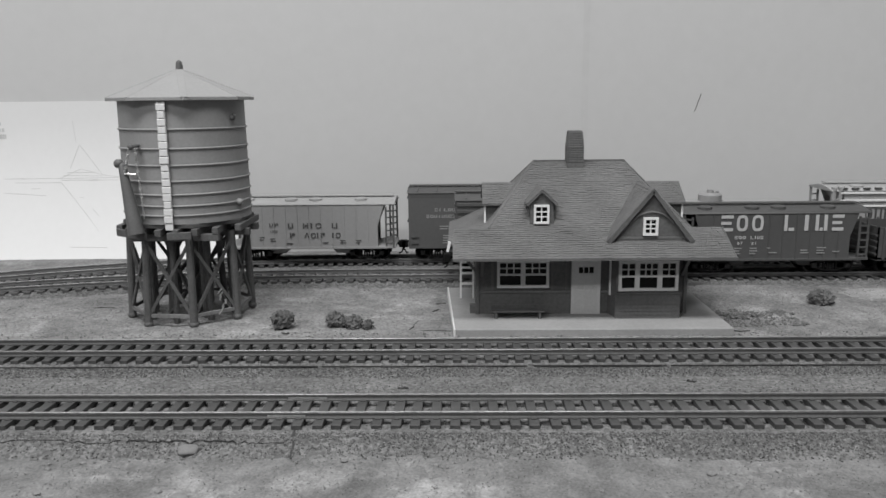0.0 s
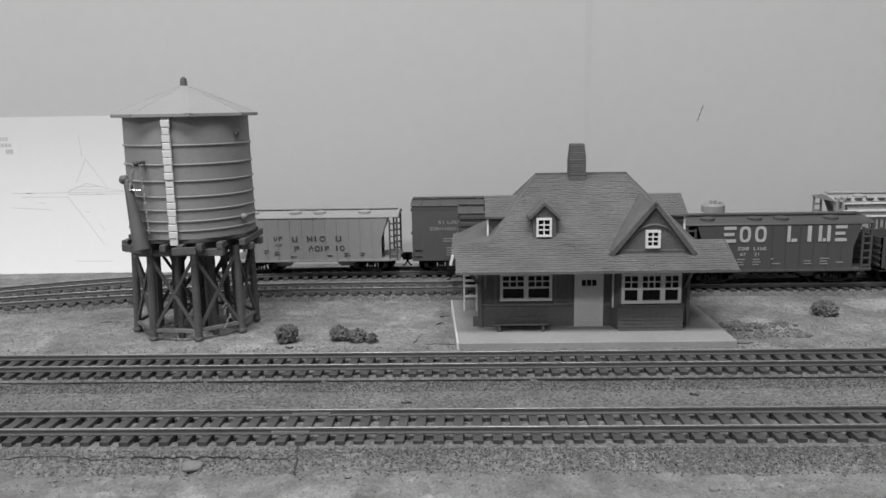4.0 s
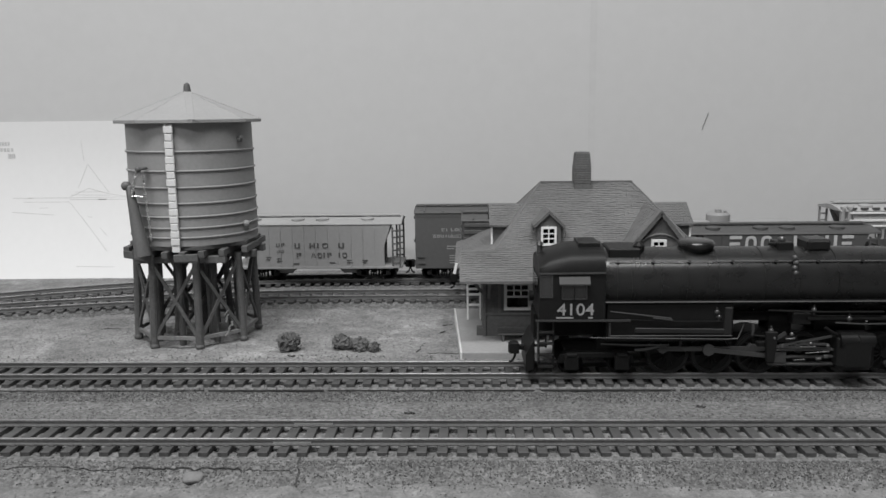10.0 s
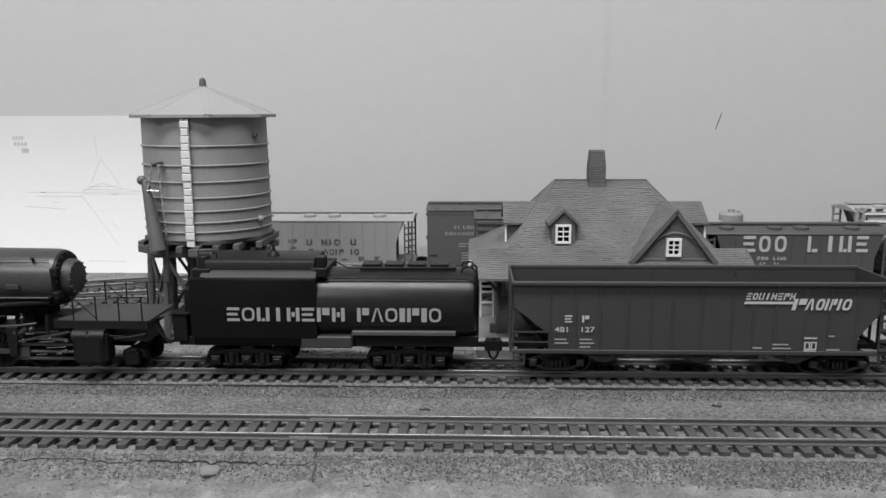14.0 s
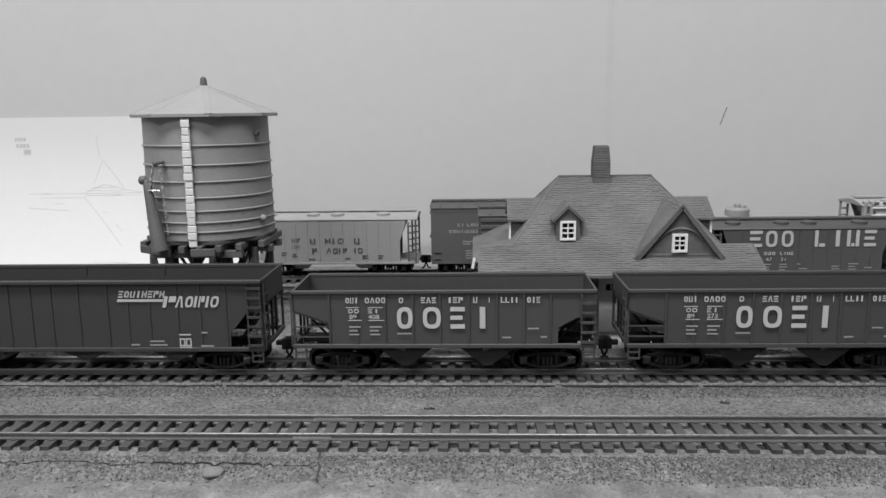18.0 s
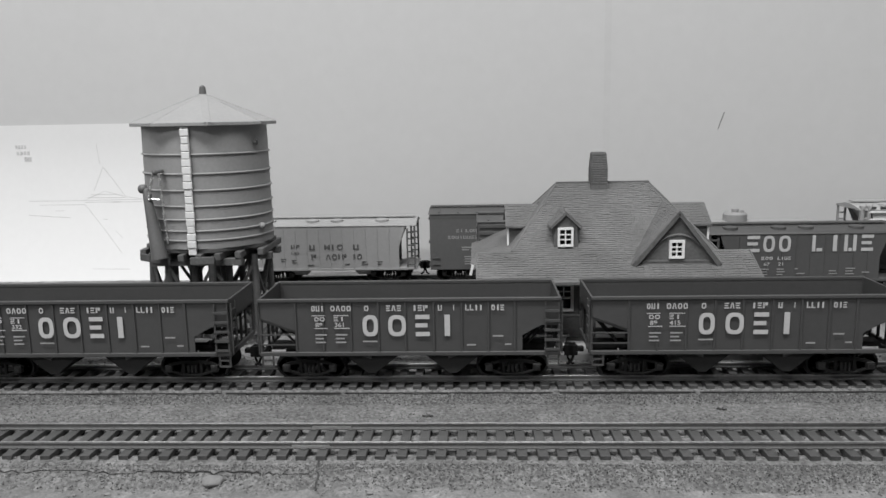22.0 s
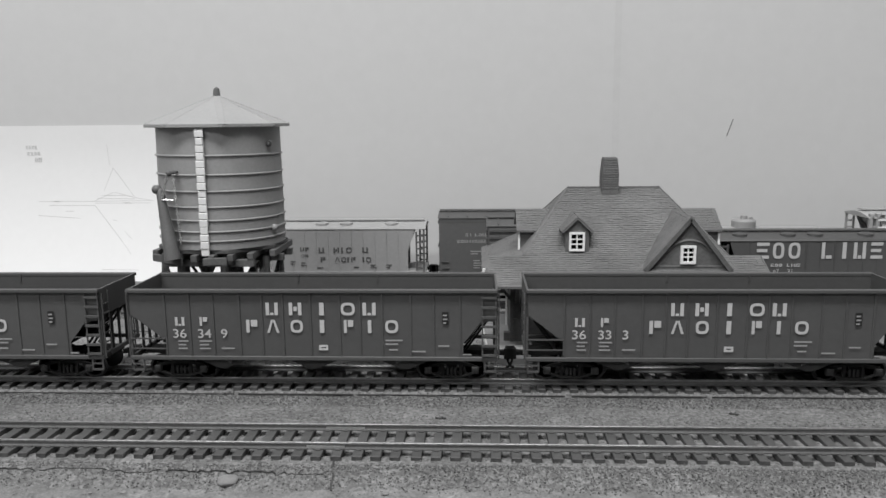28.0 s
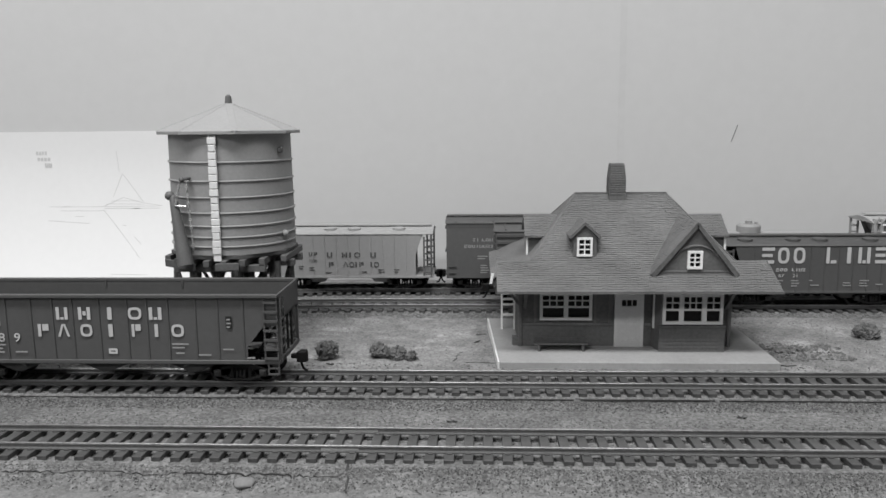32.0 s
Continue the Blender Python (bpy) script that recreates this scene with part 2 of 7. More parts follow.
# ---- mesh helpers: all shapes are given in millimetres ----
def box(bm, x0, x1, y0, y1, z0, z1):
    v = [bm.verts.new((x, y, z)) for z in (z0, z1) for x, y in ((x0, y0), (x1, y0), (x1, y1), (x0, y1))]
    for f in ((3, 2, 1, 0), (4, 5, 6, 7), (0, 1, 5, 4), (1, 2, 6, 5), (2, 3, 7, 6), (3, 0, 4, 7)):
        bm.faces.new([v[i] for i in f])
    return v


def beam(bm, a, b, w, h=None):
    """A square bar from a to b."""
    a, b = Vector(a), Vector(b)
    d = (b - a).normalized()
    side = d.cross(Vector((0, 0, 1)) if abs(d.z) < 0.95 else Vector((0, 1, 0))).normalized()
    up = side.cross(d)
    s, u = side * w / 2, up * (h or w) / 2
    v = [bm.verts.new(p + q) for p in (a, b) for q in (-s - u, s - u, s + u, -s + u)]
    for f in ((3, 2, 1, 0), (4, 5, 6, 7), (0, 1, 5, 4), (1, 2, 6, 5), (2, 3, 7, 6), (3, 0, 4, 7)):
        bm.faces.new([v[i] for i in f])


def loft(bm, rings, caps=True, closed=True):
    """Joins rings of points with faces."""
    rows = [[bm.verts.new(p) for p in r] for r in rings]
    n = len(rows[0])
    for a, b in zip(rows, rows[1:]):
        for i in range(n if closed else n - 1):
            j = (i + 1) % n
            bm.faces.new((a[i], a[j], b[j], b[i]))
    if caps:
        bm.faces.new(list(reversed(rows[0])))
        bm.faces.new(rows[-1])


def tube(bm, pts, radii, n=12, caps=True):
    """A round pipe along points; radii one number or one for each point."""
    pts = [Vector(p) for p in pts]
    if not isinstance(radii, (list, tuple)):
        radii = [radii] * len(pts)
    rings, prev = [], None
    for i, p in enumerate(pts):
        d = (pts[min(i + 1, len(pts) - 1)] - pts[max(i - 1, 0)]).normalized()
        if prev is None:
            side = d.cross(Vector((0, 0, 1)) if abs(d.z) < 0.9 else Vector((1, 0, 0))).normalized()
        else:
            side = (prev - d * prev.dot(d)).normalized()
        prev, up = side, side.cross(d)
        rings.append([p + (side * math.cos(2 * math.pi * k / n) - up * math.sin(2 * math.pi * k / n)) * radii[i] for k in range(n)])
    loft(bm, rings, caps)


def slab(bm, outline, axis, a, b):
    """An outline of 2D points pushed along an axis from a to b."""
    def place(p, q):
        return {"x": (q, p[0], p[1]), "y": (p[0], q, p[1]), "z": (p[0], p[1], q)}[axis]
    loft(bm, [[place(p, a) for p in outline], [place(p, b) for p in outline]])


def ball(bm, c, r, squash=1.0, seg=10, rings=6):
    pts = [[(c[0] + r * math.sin(math.pi * i / rings) * math.cos(2 * math.pi * k / seg), c[1] + r * math.sin(math.pi * i / rings) * math.sin(2 * math.pi * k / seg),
             c[2] + squash * r * math.cos(math.pi * i / rings)) for k in range(seg)] for i in range(1, rings)]
    loft(bm, pts)


def soften(bm, offset, segments=1):
    bmesh.ops.recalc_face_normals(bm, faces=bm.faces)
    edges = [e for e in bm.edges if len(e.link_faces) == 2 and e.calc_face_angle() > 0.6]
    bmesh.ops.bevel(bm, geom=edges, offset=offset, segments=segments, affect="EDGES", clamp_overlap=True)


def mesh_of(name, bm, material, bevel=0.0, smooth=0.6):
    if bevel:
        soften(bm, bevel)
    bmesh.ops.recalc_face_normals(bm, faces=bm.faces)
    bmesh.ops.scale(bm, vec=(MM, MM, MM), verts=bm.verts)
    me = bpy.data.meshes.new(name)
    if smooth:
        for f in bm.faces:
            f.smooth = True
        for e in bm.edges:
            e.smooth = len(e.link_faces) == 2 and e.calc_face_angle(0) < smooth
    bm.to_mesh(me)
    bm.free()
    me.materials.append(material)
    return me


def part(name, bm, material, parent=None, label="", bevel=0.0, at=None, smooth=0.6):
    ob = new(name, mesh_of(name, bm, material, bevel, smooth))
    if parent is not None:
        ob.parent = parent
    if at is not None:
        ob.matrix_basis = Matrix.Translation(Vector(at) * MM)
    if label:
        ob["label"] = label
    return ob


def again(ob, name, at, parent=None, turn=0):
    """Another piece on the same mesh."""
    o = new(name, ob.data)
    o.parent = parent if parent is not None else ob.parent
    o.matrix_basis = Matrix.Translation(Vector(at) * MM) @ pose(0, 0, 0, 0, 0, turn)
    return o


def thing(name, at=(0, 0, 0), label="", category="", group="", kind="", turn=0):
    ob = new(name)
    ob.empty_display_size = 0.01
    ob.matrix_basis = pose(at[0] * MM, at[1] * MM, at[2] * MM, 0, 0, turn)
    return tagged(ob, label, category, group, kind)


def B():
    return bmesh.new()


def words(text, x, z, height, y, material, parent, name="lettering", label="", spacing=1.0, squeeze=1.0, heavy=0.0, shear=0.0):
    """Readable figures on a plane that faces -y; x, z: lower left corner."""
    cu = bpy.data.curves.new(name, "FONT")
    cu.body, cu.size, cu.space_character, cu.offset, cu.extrude, cu.shear = text, height / 0.69 * MM, spacing, heavy * MM, 0.05 * MM, shear
    tmp = bpy.data.objects.new(name, cu)
    scene.collection.objects.link(tmp)
    bpy.context.view_layer.update()
    me = bpy.data.meshes.new_from_object(tmp.evaluated_get(bpy.context.evaluated_depsgraph_get()))
    bpy.data.objects.remove(tmp)
    me.transform(pose(0, 0, 0, 90, 0, 0) @ Matrix.Diagonal((squeeze, 1, 1, 1)))
    me.materials.clear()
    me.materials.append(material)
    ob = new(name, me)
    ob.parent = parent
    ob.matrix_basis = Matrix.Translation(Vector((x, y, z)) * MM)
    if label:
        ob["label"] = label
    return ob


FORMS = {
    "i": [(0.0, 0.0, 1.0, 1.0)],
    "u": [(0.0, 0.0, 0.28, 1.0), (0.72, 0.0, 1.0, 1.0), (0.37, 0.0, 0.63, 0.2)],
    "n": [(0.0, 0.0, 0.28, 1.0), (0.72, 0.0, 1.0, 1.0), (0.37, 0.34, 0.63, 0.68)],
    "e": [(0.0, 0.0, 1.0, 0.2), (0.0, 0.41, 0.85, 0.6), (0.0, 0.8, 1.0, 1.0)],
    "k": [(0.0, 0.0, 0.3, 1.0), (0.42, 0.48, 1.0, 1.0)],
    "l": [(0.0, 0.0, 0.32, 1.0), (0.44, 0.0, 1.0, 0.2)],
}


def marks(shapes, y, material, parent, name="marking", label="", lean=0.0):
    """Plain painted shapes on a plane that faces -y. Each: (kind, x, z, width, height, stroke); kinds: bar, frame, o (oval ring),
    w (two leaning bars), and the groups of bars in FORMS."""
    bm = B()
    for kind, x, z, w, h, s in shapes:
        k = lambda px, pz: (px + lean * (pz - z), pz)
        quads = []
        if kind == "bar":
            quads.append([(x, z), (x + w, z), (x + w, z + h), (x, z + h)])
        elif kind in FORMS:
            quads += [[(x + a * w, z + b * h), (x + c * w, z + b * h), (x + c * w, z + d * h), (x + a * w, z + d * h)] for a, b, c, d in FORMS[kind]]
        elif kind == "w":
            quads += [[(x, z), (x + s, z), (x + w * 0.5 + s * 0.1, z + h), (x + w * 0.5 - s * 0.7, z + h)], [(x + w - s, z), (x + w, z), (x + w * 0.5 + s * 0.7, z + h), (x + w * 0.5 - s * 0.1, z + h)]]
        else:
            if kind == "o":
                def loop(i):
                    return [(x + w / 2 + (w / 2 - i) * abs(math.cos(q)) ** 0.7 * math.copysign(1, math.cos(q)), z + h / 2 + (h / 2 - i) * abs(math.sin(q)) ** 0.7 * math.copysign(1, math.sin(q)))
                            for q in [2 * math.pi * (j + 0.5) / 20 for j in range(20)]]
            else:
                def loop(i):
                    return [(x + i, z + i), (x + w - i, z + i), (x + w - i, z + h - i), (x + i, z + h - i)]
            o, i = loop(0), loop(s)
            quads += [[o[a], o[(a + 1) % len(o)], i[(a + 1) % len(o)], i[a]] for a in range(len(o))]
        for q in quads:
            slab(bm, [k(*p) for p in q], "y", y - 0.06, y)
    return part(name, bm, material, parent, label, smooth=0)


def sign(slots, forms, z, h, y, material, parent, stroke=0.9, label="", name="marking", lean=0.0):
    """A row of plain marks: slots of (x, width), and for each the kind of its shape."""
    fit = [(x + w * 0.5 - h * 0.14, h * 0.28) if f == "i" and w > h * 0.45 else (x, w) for f, (x, w) in zip(forms, slots)]
    return marks([(f, x, z, w, h, stroke) for f, (x, w) in zip(forms, fit)], y, material, parent, name, label, lean)


# ---- room ----
def sheet(name, x0, x1, y0, y1, z0, z1, material, kind="structure", label="", category=""):
    bm = B()
    box(bm, x0, x1, y0, y1, z0, z1)
    return tagged(part(name, bm, material), label, category, "", kind)


sheet("wall_north", -3000, 4000, 612, 700, -1100, 1360, M_WALL, label="plain light grey painted backdrop wall", category="wall")
sheet("wall_south", -3000, 4000, -2600, -2500, -1100, 1360, M_ROOM, label="plain pale room wall", category="wall")
sheet("wall_west", -3100, -3000, -2600, 700, -1100, 1360, M_ROOM, label="plain pale room wall", category="wall")
sheet("wall_east", 4000, 4100, -2600, 700, -1100, 1360, M_ROOM, label="plain pale room wall", category="wall")
sheet("floor", -3100, 4100, -2600, 700, -1200, -1100, M_FLOOR, label="dull grey room floor", category="floor")
sheet("ceiling", -3100, 4100, -2600, 700, 1360, 1450, M_ROOM, label="plain white room ceiling", category="ceiling")
sheet("layout_bench", -2900, 3900, 170, 606, -1100, -14, M_FLOOR, label="plain wooden bench that carries the railway layout", category="bench")

# ---- the tracks' lines ----
A_Y, B_Y = 274.6, 345.9


def line_a(x):
    return A_Y


def line_b(x):
    return B_Y


def line_c(x):
    return 501.0 - (6.6e-4 * (x + 70) ** 2 if -320 < x < -70 else (6.6e-4 * 250 ** 2 + 0.33 * (-320 - x) if x <= -320 else 0))


def line_d(x):
    return line_c(x) + 50.5 - 11 * min(max(0, (-100 - x) / 190), 1.2) ** 2


X0, X1 = -2750, 3750
X0C = -620


# ---- ground ----
def rise(y, edges):
    for (a, za), (b, zb) in zip(edges, edges[1:]):
        if a <= y <= b:
            t = (y - a) / (b - a)
            return za + (zb - za) * t * t * (3 - 2 * t)
    return edges[-1][1]


PROFILE = [(165, -10.6), (205, -9.6), (232, -8.7), (244, -8.0), (251.4, -5.9), (252.2, -4.7), (259.5, -4.25), (290, -4.25), (296, -4.7), (312, -5.0), (319, -5.5), (328.6, -6.0), (329.4, -4.5), (331, -4.25), (362, -4.25), (368, -4.4), (440, -4.2), (568, -4.7), (582, -6.8), (613, -8.0)]


def ground_z(x, y):
    z = rise(y, PROFILE)
    dc = abs(y - line_c(x))
    dd = abs(y - line_d(x))
    z += 0.5 * max(0, 1 - max(0, min(dc, dd) - 15) / 7)
    if 240 < y < 330:
        k = 1.0 if y < 300 else 0.35
        y = y + k * (1.6 * noise.noise((x * 0.05, 0, 5)) + 0.7 * noise.noise((x * 0.3, 0, 9)))
        z = rise(y, PROFILE)
    rough = 1.0 if (y < 246 or 370 < y < 480) else 0.35
    z += rough * (1.1 * noise.noise((x * 0.018, y * 0.03, 0)) + 0.6 * noise.noise((x * 0.07, y * 0.10, 3)) + 0.6 * noise.noise((x * 0.2, y * 0.24, 7)) + 0.4 * abs(noise.noise((x * 0.45, y * 0.5, 11))))
    z += (0.2 if y < 246 else 0.14) * noise.noise((x * 0.9, y * 0.9, 2))
    if y < 252 or 368 < y < 480:
        pit = noise.noise((x * 0.16, y * 0.2, 21))
        z += 0.5 * max(0, 0.35 - abs(pit)) * noise.noise((x * 0.33, y * 0.4, 17)) - 2.2 * max(0, noise.noise((x * 0.11, y * 0.17, 31)) - 0.46)
    if 233 < y < 252:
        z += 0.45 * noise.noise((x * 0.8, y * 0.8, 41)) + 0.2 * noise.noise((x * 1.4, y * 1.4, 43))
    on = min(abs(y - A_Y), abs(y - B_Y), dc, dd)
    if on < 16:
        z = min(z, -3.5)
        z -= 1.5 * max(0, 1 - abs(on - 8.6) / 3.2)
    near = line_c(x) - y
    if near > 14 and y > 405:
        z -= 1.9 * min(1, (near - 14) / 6) * min(1, (y - 405) / 40)
    if -12 < x < 145 and 366 < y < 480:
        z = min(z, -4.3)
    return z


def grid_mesh(name, xs, ys, zf, material):
    verts = [(x * MM, y * MM, zf(x, y) * MM) for y in ys for x in xs]
    n = len(xs)
    faces = [(j * n + i, j * n + i + 1, (j + 1) * n + i + 1, (j + 1) * n + i) for j in range(len(ys) - 1) for i in range(n - 1)]
    me = bpy.data.meshes.new(name)
    me.from_pydata(verts, [], faces)
    me.polygons.foreach_set("use_smooth", [True] * len(faces))
    me.materials.append(material)
    return new(name, me)


XS = [X0, -2000, -1400, -1000, -800, -650, -560, -500, -460] + list(np.arange(-430, -250, 2.6)) + list(np.arange(-250, 250, 1.5)) + list(np.arange(250, 400, 2.6)) + [420, 460, 520, 600, 750, 1000, 1400, 2000, 2800, X1]
YS = list(np.arange(168, 242, 1.4)) + list(np.arange(242, 249, 1.0)) + list(np.arange(249, 254, 0.5)) + list(np.arange(254, 262, 1.0)) + list(np.arange(262, 288, 1.2)) + list(np.arange(288, 316, 2.4)) + list(np.arange(316, 324, 1.0)) + list(np.arange(324, 329.5, 0.5)) + list(np.arange(329.5, 332, 1.0)) + list(np.arange(332, 360, 1.2)) + list(np.arange(360, 613, 2.4))
ground = tagged(grid_mesh("ground", XS, YS, ground_z, M_GROUND), "rough grey plaster earth with sandy patches", "ground", "", "structure")
ground.data.materials.append(M_FIELD)
ground.data.materials.append(M_BALLAST)
ground.data.materials.append(M_SAND)
for f in ground.data.polygons:
    y = f.center.y / MM + 3 * noise.noise((f.center.x * 60, f.center.y * 60, 1))
    f.material_index = 1 if 366 < y < line_c(f.center.x / MM) - 21 or y > line_d(f.center.x / MM) + 19 else (2 if y > 244 else 0)
    if f.center.x / MM > 232 + 20 * noise.noise((0, y * 0.05, 8)) and 446 < y < 474:
        f.material_index = 3


def grains(name, count, spots, size, material, label, zf=ground_z, seed=3):
    """Loose stones, too many to count: small uneven octahedra in one mesh."""
    rng = np.random.RandomState(seed)
    base = np.array([(1, 0, 0), (0, 1, 0), (-1, 0, 0), (0, -1, 0), (0, 0, 1), (0, 0, -1)], float)
    tri = np.array([(0, 1, 4), (1, 2, 4), (2, 3, 4), (3, 0, 4), (1, 0, 5), (2, 1, 5), (3, 2, 5), (0, 3, 5)])
    verts, faces = [], []
    for i in range(count):
        x, y = spots(rng)
        r = size * (0.5 + rng.rand())
        v = base * r * (0.6 + 0.7 * rng.rand(6, 1)) * (1, 1, 0.8)
        a = rng.rand() * 6.3
        c, s = math.cos(a), math.sin(a)
        v = np.stack([v[:, 0] * c - v[:, 1] * s, v[:, 0] * s + v[:, 1] * c, v[:, 2]], 1) + (x, y, zf(x, y) + r * 0.25)
        verts.append(v)
        faces.append(tri + 6 * i)
    me = bpy.data.meshes.new(name)
    me.from_pydata((np.concatenate(verts) * MM).tolist(), [], np.concatenate(faces).tolist())
    me.materials.append(material)
    return tagged(new(name, me), label, "gravel", "", "stuff")


def band(y0, y1, x0=-330, x1=330):
    return lambda rng: (x0 + (x1 - x0) * rng.rand(), y0 + (y1 - y0) * rng.rand())


def shoulder(centre, wide):
    def spot(rng):
        return -350 + 700 * rng.rand(), centre + wide * (1 if rng.rand() < 0.5 else -1) * (0.45 + 0.55 * rng.rand())
    return spot


grains("ballast_front", 4200, shoulder(A_Y, 30), 0.42, M_GRAIN, "fine grey ballast stones along the front track")
grains("ballast_middle", 4200, shoulder(B_Y, 30), 0.42, M_GRAIN, "fine grey ballast stones along the middle track", seed=5)
grains("ballast_ledge", 9000, lambda r: (-300 + 600 * r.rand(), 328.8 - 14 * r.rand() ** 1.5), 0.42, M_DARKSTONE, "coarse dark ballast stones, also holding the shade below the middle track's edge", seed=14)
grains("ballast_between", 4500, band(288, 332), 0.38, M_GRAIN, "fine grey ballast stones between the tracks", seed=6)
grains("ballast_inside", 2500, lambda r: (-330 + 660 * r.rand(), (A_Y if r.rand() < 0.5 else B_Y) + 26 * (r.rand() - 0.5)), 0.42, M_GRAIN, "fine grey ballast between the ties", seed=8)
grains("ballast_spill", 11000, lambda r: (-230 + 460 * r.rand() ** 0.6, 256.5 - 12.5 * abs(r.rand() + r.rand() - 0.75)), 0.31, M_DARKSTONE, "dark ballast stones spilled down the front edge", seed=12)
grains("slope_grit", 3500, band(198, 240, -200, 200), 0.22, M_CRUMB, "fine earth crumbs on the front slope", seed=13)
grains("ledge_grit", 1100, lambda r: (-300 + 600 * r.rand(), 328 - 30 * r.rand() ** 1.2), 0.34, M_ROCK, "bright specks of grit below the middle track", seed=15)
grains("grit", 2600, band(195, 257), 0.32, M_ROCK, "pale grit strewn on the front slope", seed=9)
grains("rubble", 420, lambda r: (138 + 42 * r.rand(), 384 + 36 * r.rand()), 0.8, M_CRUMB, "crumbled earth beside the platform", seed=16)
grains("siding_bank", 5000, lambda r: (lambda x: (x, line_c(x) - 15.5 - 5.5 * r.rand()))(-330 + 660 * r.rand()), 0.26, M_DARKSTONE, "dark ballast stones on the bank of the siding", seed=19)
grains("field_crumbs", 5000, band(368, 480, -300, 330), 0.34, M_CRUMB, "fine earth crumbs on the bare ground", seed=17)
grains("field_grit", 1800, band(368, 480), 0.3, M_ROCK, "pale grit strewn on the bare ground", seed=10)


# ---- tracks ----
def track(name, line, x0, x1, label, pitch=7.2, near=(-340, 340), drop=0.0, seed=1):
    t = thing(name, (0, 0, 0), label, "railway track", kind="structure")
    rng = random.Random(seed)
    xs = [x0, x1] if line in (line_a, line_b) else [x0 + (x1 - x0) * i / 80 for i in range(81)]
    for side in (-8.63, 8.63):
        for nm, prof, m in (("rail", [(-1.1, -2.5), (1.1, -2.5), (1.1, -2.1), (0.3, -1.8), (0.3, -0.7), (-0.3, -0.7), (-0.3, -1.8), (-1.1, -2.1)], M_RAILWEB),
                            ("rail_head", [(-0.45, -0.7), (0.45, -0.7), (0.45, -0.1), (0.35, 0), (-0.35, 0), (-0.45, -0.1)], M_RAIL)):
            bm = B()
            loft(bm, [[(x, line(x) + side + p, q + drop) for p, q in prof] for x in xs])
            part(nm, bm, m, t, "bright rail head worn on top" if nm == "rail_head" else "")
    bm = B()
    box(bm, -1.85, 1.85, -15.2, 15.2, -4.9, -2.5)
    tie = part("tie", bm, M_TIE, t, "", 0.18, at=(near[0], line(near[0]), drop))
    bm = B()
    for s in (-8.63, 8.63):
        box(bm, -1.0, 1.0, s - 1.9, s + 1.9, -2.55, -2.0)
    plate = mesh_of("tie_plate", bm, M_TIE, 0.1)
    x = near[0] + pitch
    first = new("tie_plate", plate)
    first.parent = tie
    while x < near[1]:
        turn = math.degrees(math.atan2(line(x + 1) - line(x - 1), 2))
        o = again(tie, "tie", (x + rng.uniform(-0.35, 0.35), line(x), drop + rng.uniform(-0.08, 0.05)), t, turn + rng.uniform(-0.8, 0.8))
        p = new("tie_plate", plate)
        p.parent = o
        x += pitch
    bm = B()
    x = x0
    while x < x1:
        if x < near[0] - 3 or x > near[1]:
            box(bm, x - 1.85, x + 1.85, line(x) - 15.2, line(x) + 15.2, -4.9 + drop, -2.5 + drop)
        x += pitch
    tagged(part("far_ties", bm, M_TIE, t, "dark ties further along"), kind="stuff")
    return t


track("track_front", line_a, X0, X1, "straight track with dark ties on grey ballast", seed=1)
track("track_middle", line_b, X0, X1, "straight track with dark ties beside the platform", seed=2)
track("track_siding", line_c, X0C, 900, "siding track behind the station bending at one end", seed=3, near=(-330, 330), drop=-0.1)
track("track_rear", line_d, X0C, 900, "rear siding track close to the backdrop", seed=4, near=(-330, 330), drop=-0.1)

# ---- paper sheet on the backdrop ----
sheet_p = thing("paper_sheet", (0, 0, 0), "large white paper sheet with a faint pencil track plan", "paper")


def paper_y(z):
    return 610.9 - 30.0 * max(0, (105 - z) / 110) ** 2


bm = B()
zs = [-9.5 + 123.5 * i / 24 for i in range(25)]
loft(bm, [[(x, paper_y(z) + d, z) for x, d in ((-560, 0), (-172, 0), (-172, 0.4), (-560, 0.4))] for z in zs])
part("sheet", bm, M_PAPER, sheet_p)


def pencil(pts, w=0.5):
    bm = B()
    for (xa, za), (xb, zb) in zip(pts, pts[1:]):
        n = max(1, int(abs(zb - za) / 5))
        run = [(xa + (xb - xa) * i / n, za + (zb - za) * i / n) for i in range(n + 1)]
        for (x, z), (x2, z2) in zip(run, run[1:]):
            beam(bm, (x, paper_y(z) + 0.05, z), (x2, paper_y(z2) + 0.05, z2), 0.2, w)
    part("pencil_line", bm, M_PENCIL, sheet_p, "faint pencil line")


P_X, P_Z = (lambda px: -360.7 + (px - 0) * 0.4365), (lambda py: 110.2 - (py - 179) * 0.4545)
for line in ([(128, 205), (132, 240)], [(138, 245), (121, 286)], [(138, 245), (178, 295)], [(105, 302), (140, 287), (180, 297), (215, 302)], [(0, 303), (105, 303), (210, 302)],
             [(20, 310), (105, 310), (180, 392)], [(0, 327), (78, 332)], [(115, 293), (165, 293)], [(108, 298), (180, 299)], [(105, 306), (210, 306)], [(165, 355), (178, 367)],
             [(50, 320), (66, 320)], [(27, 303), (38, 303)], [(140, 335), (148, 336)], [(158, 306), (172, 306)], [(130, 417), (198, 418)]):
    pencil([(P_X(x), P_Z(y)) for x, y in line])
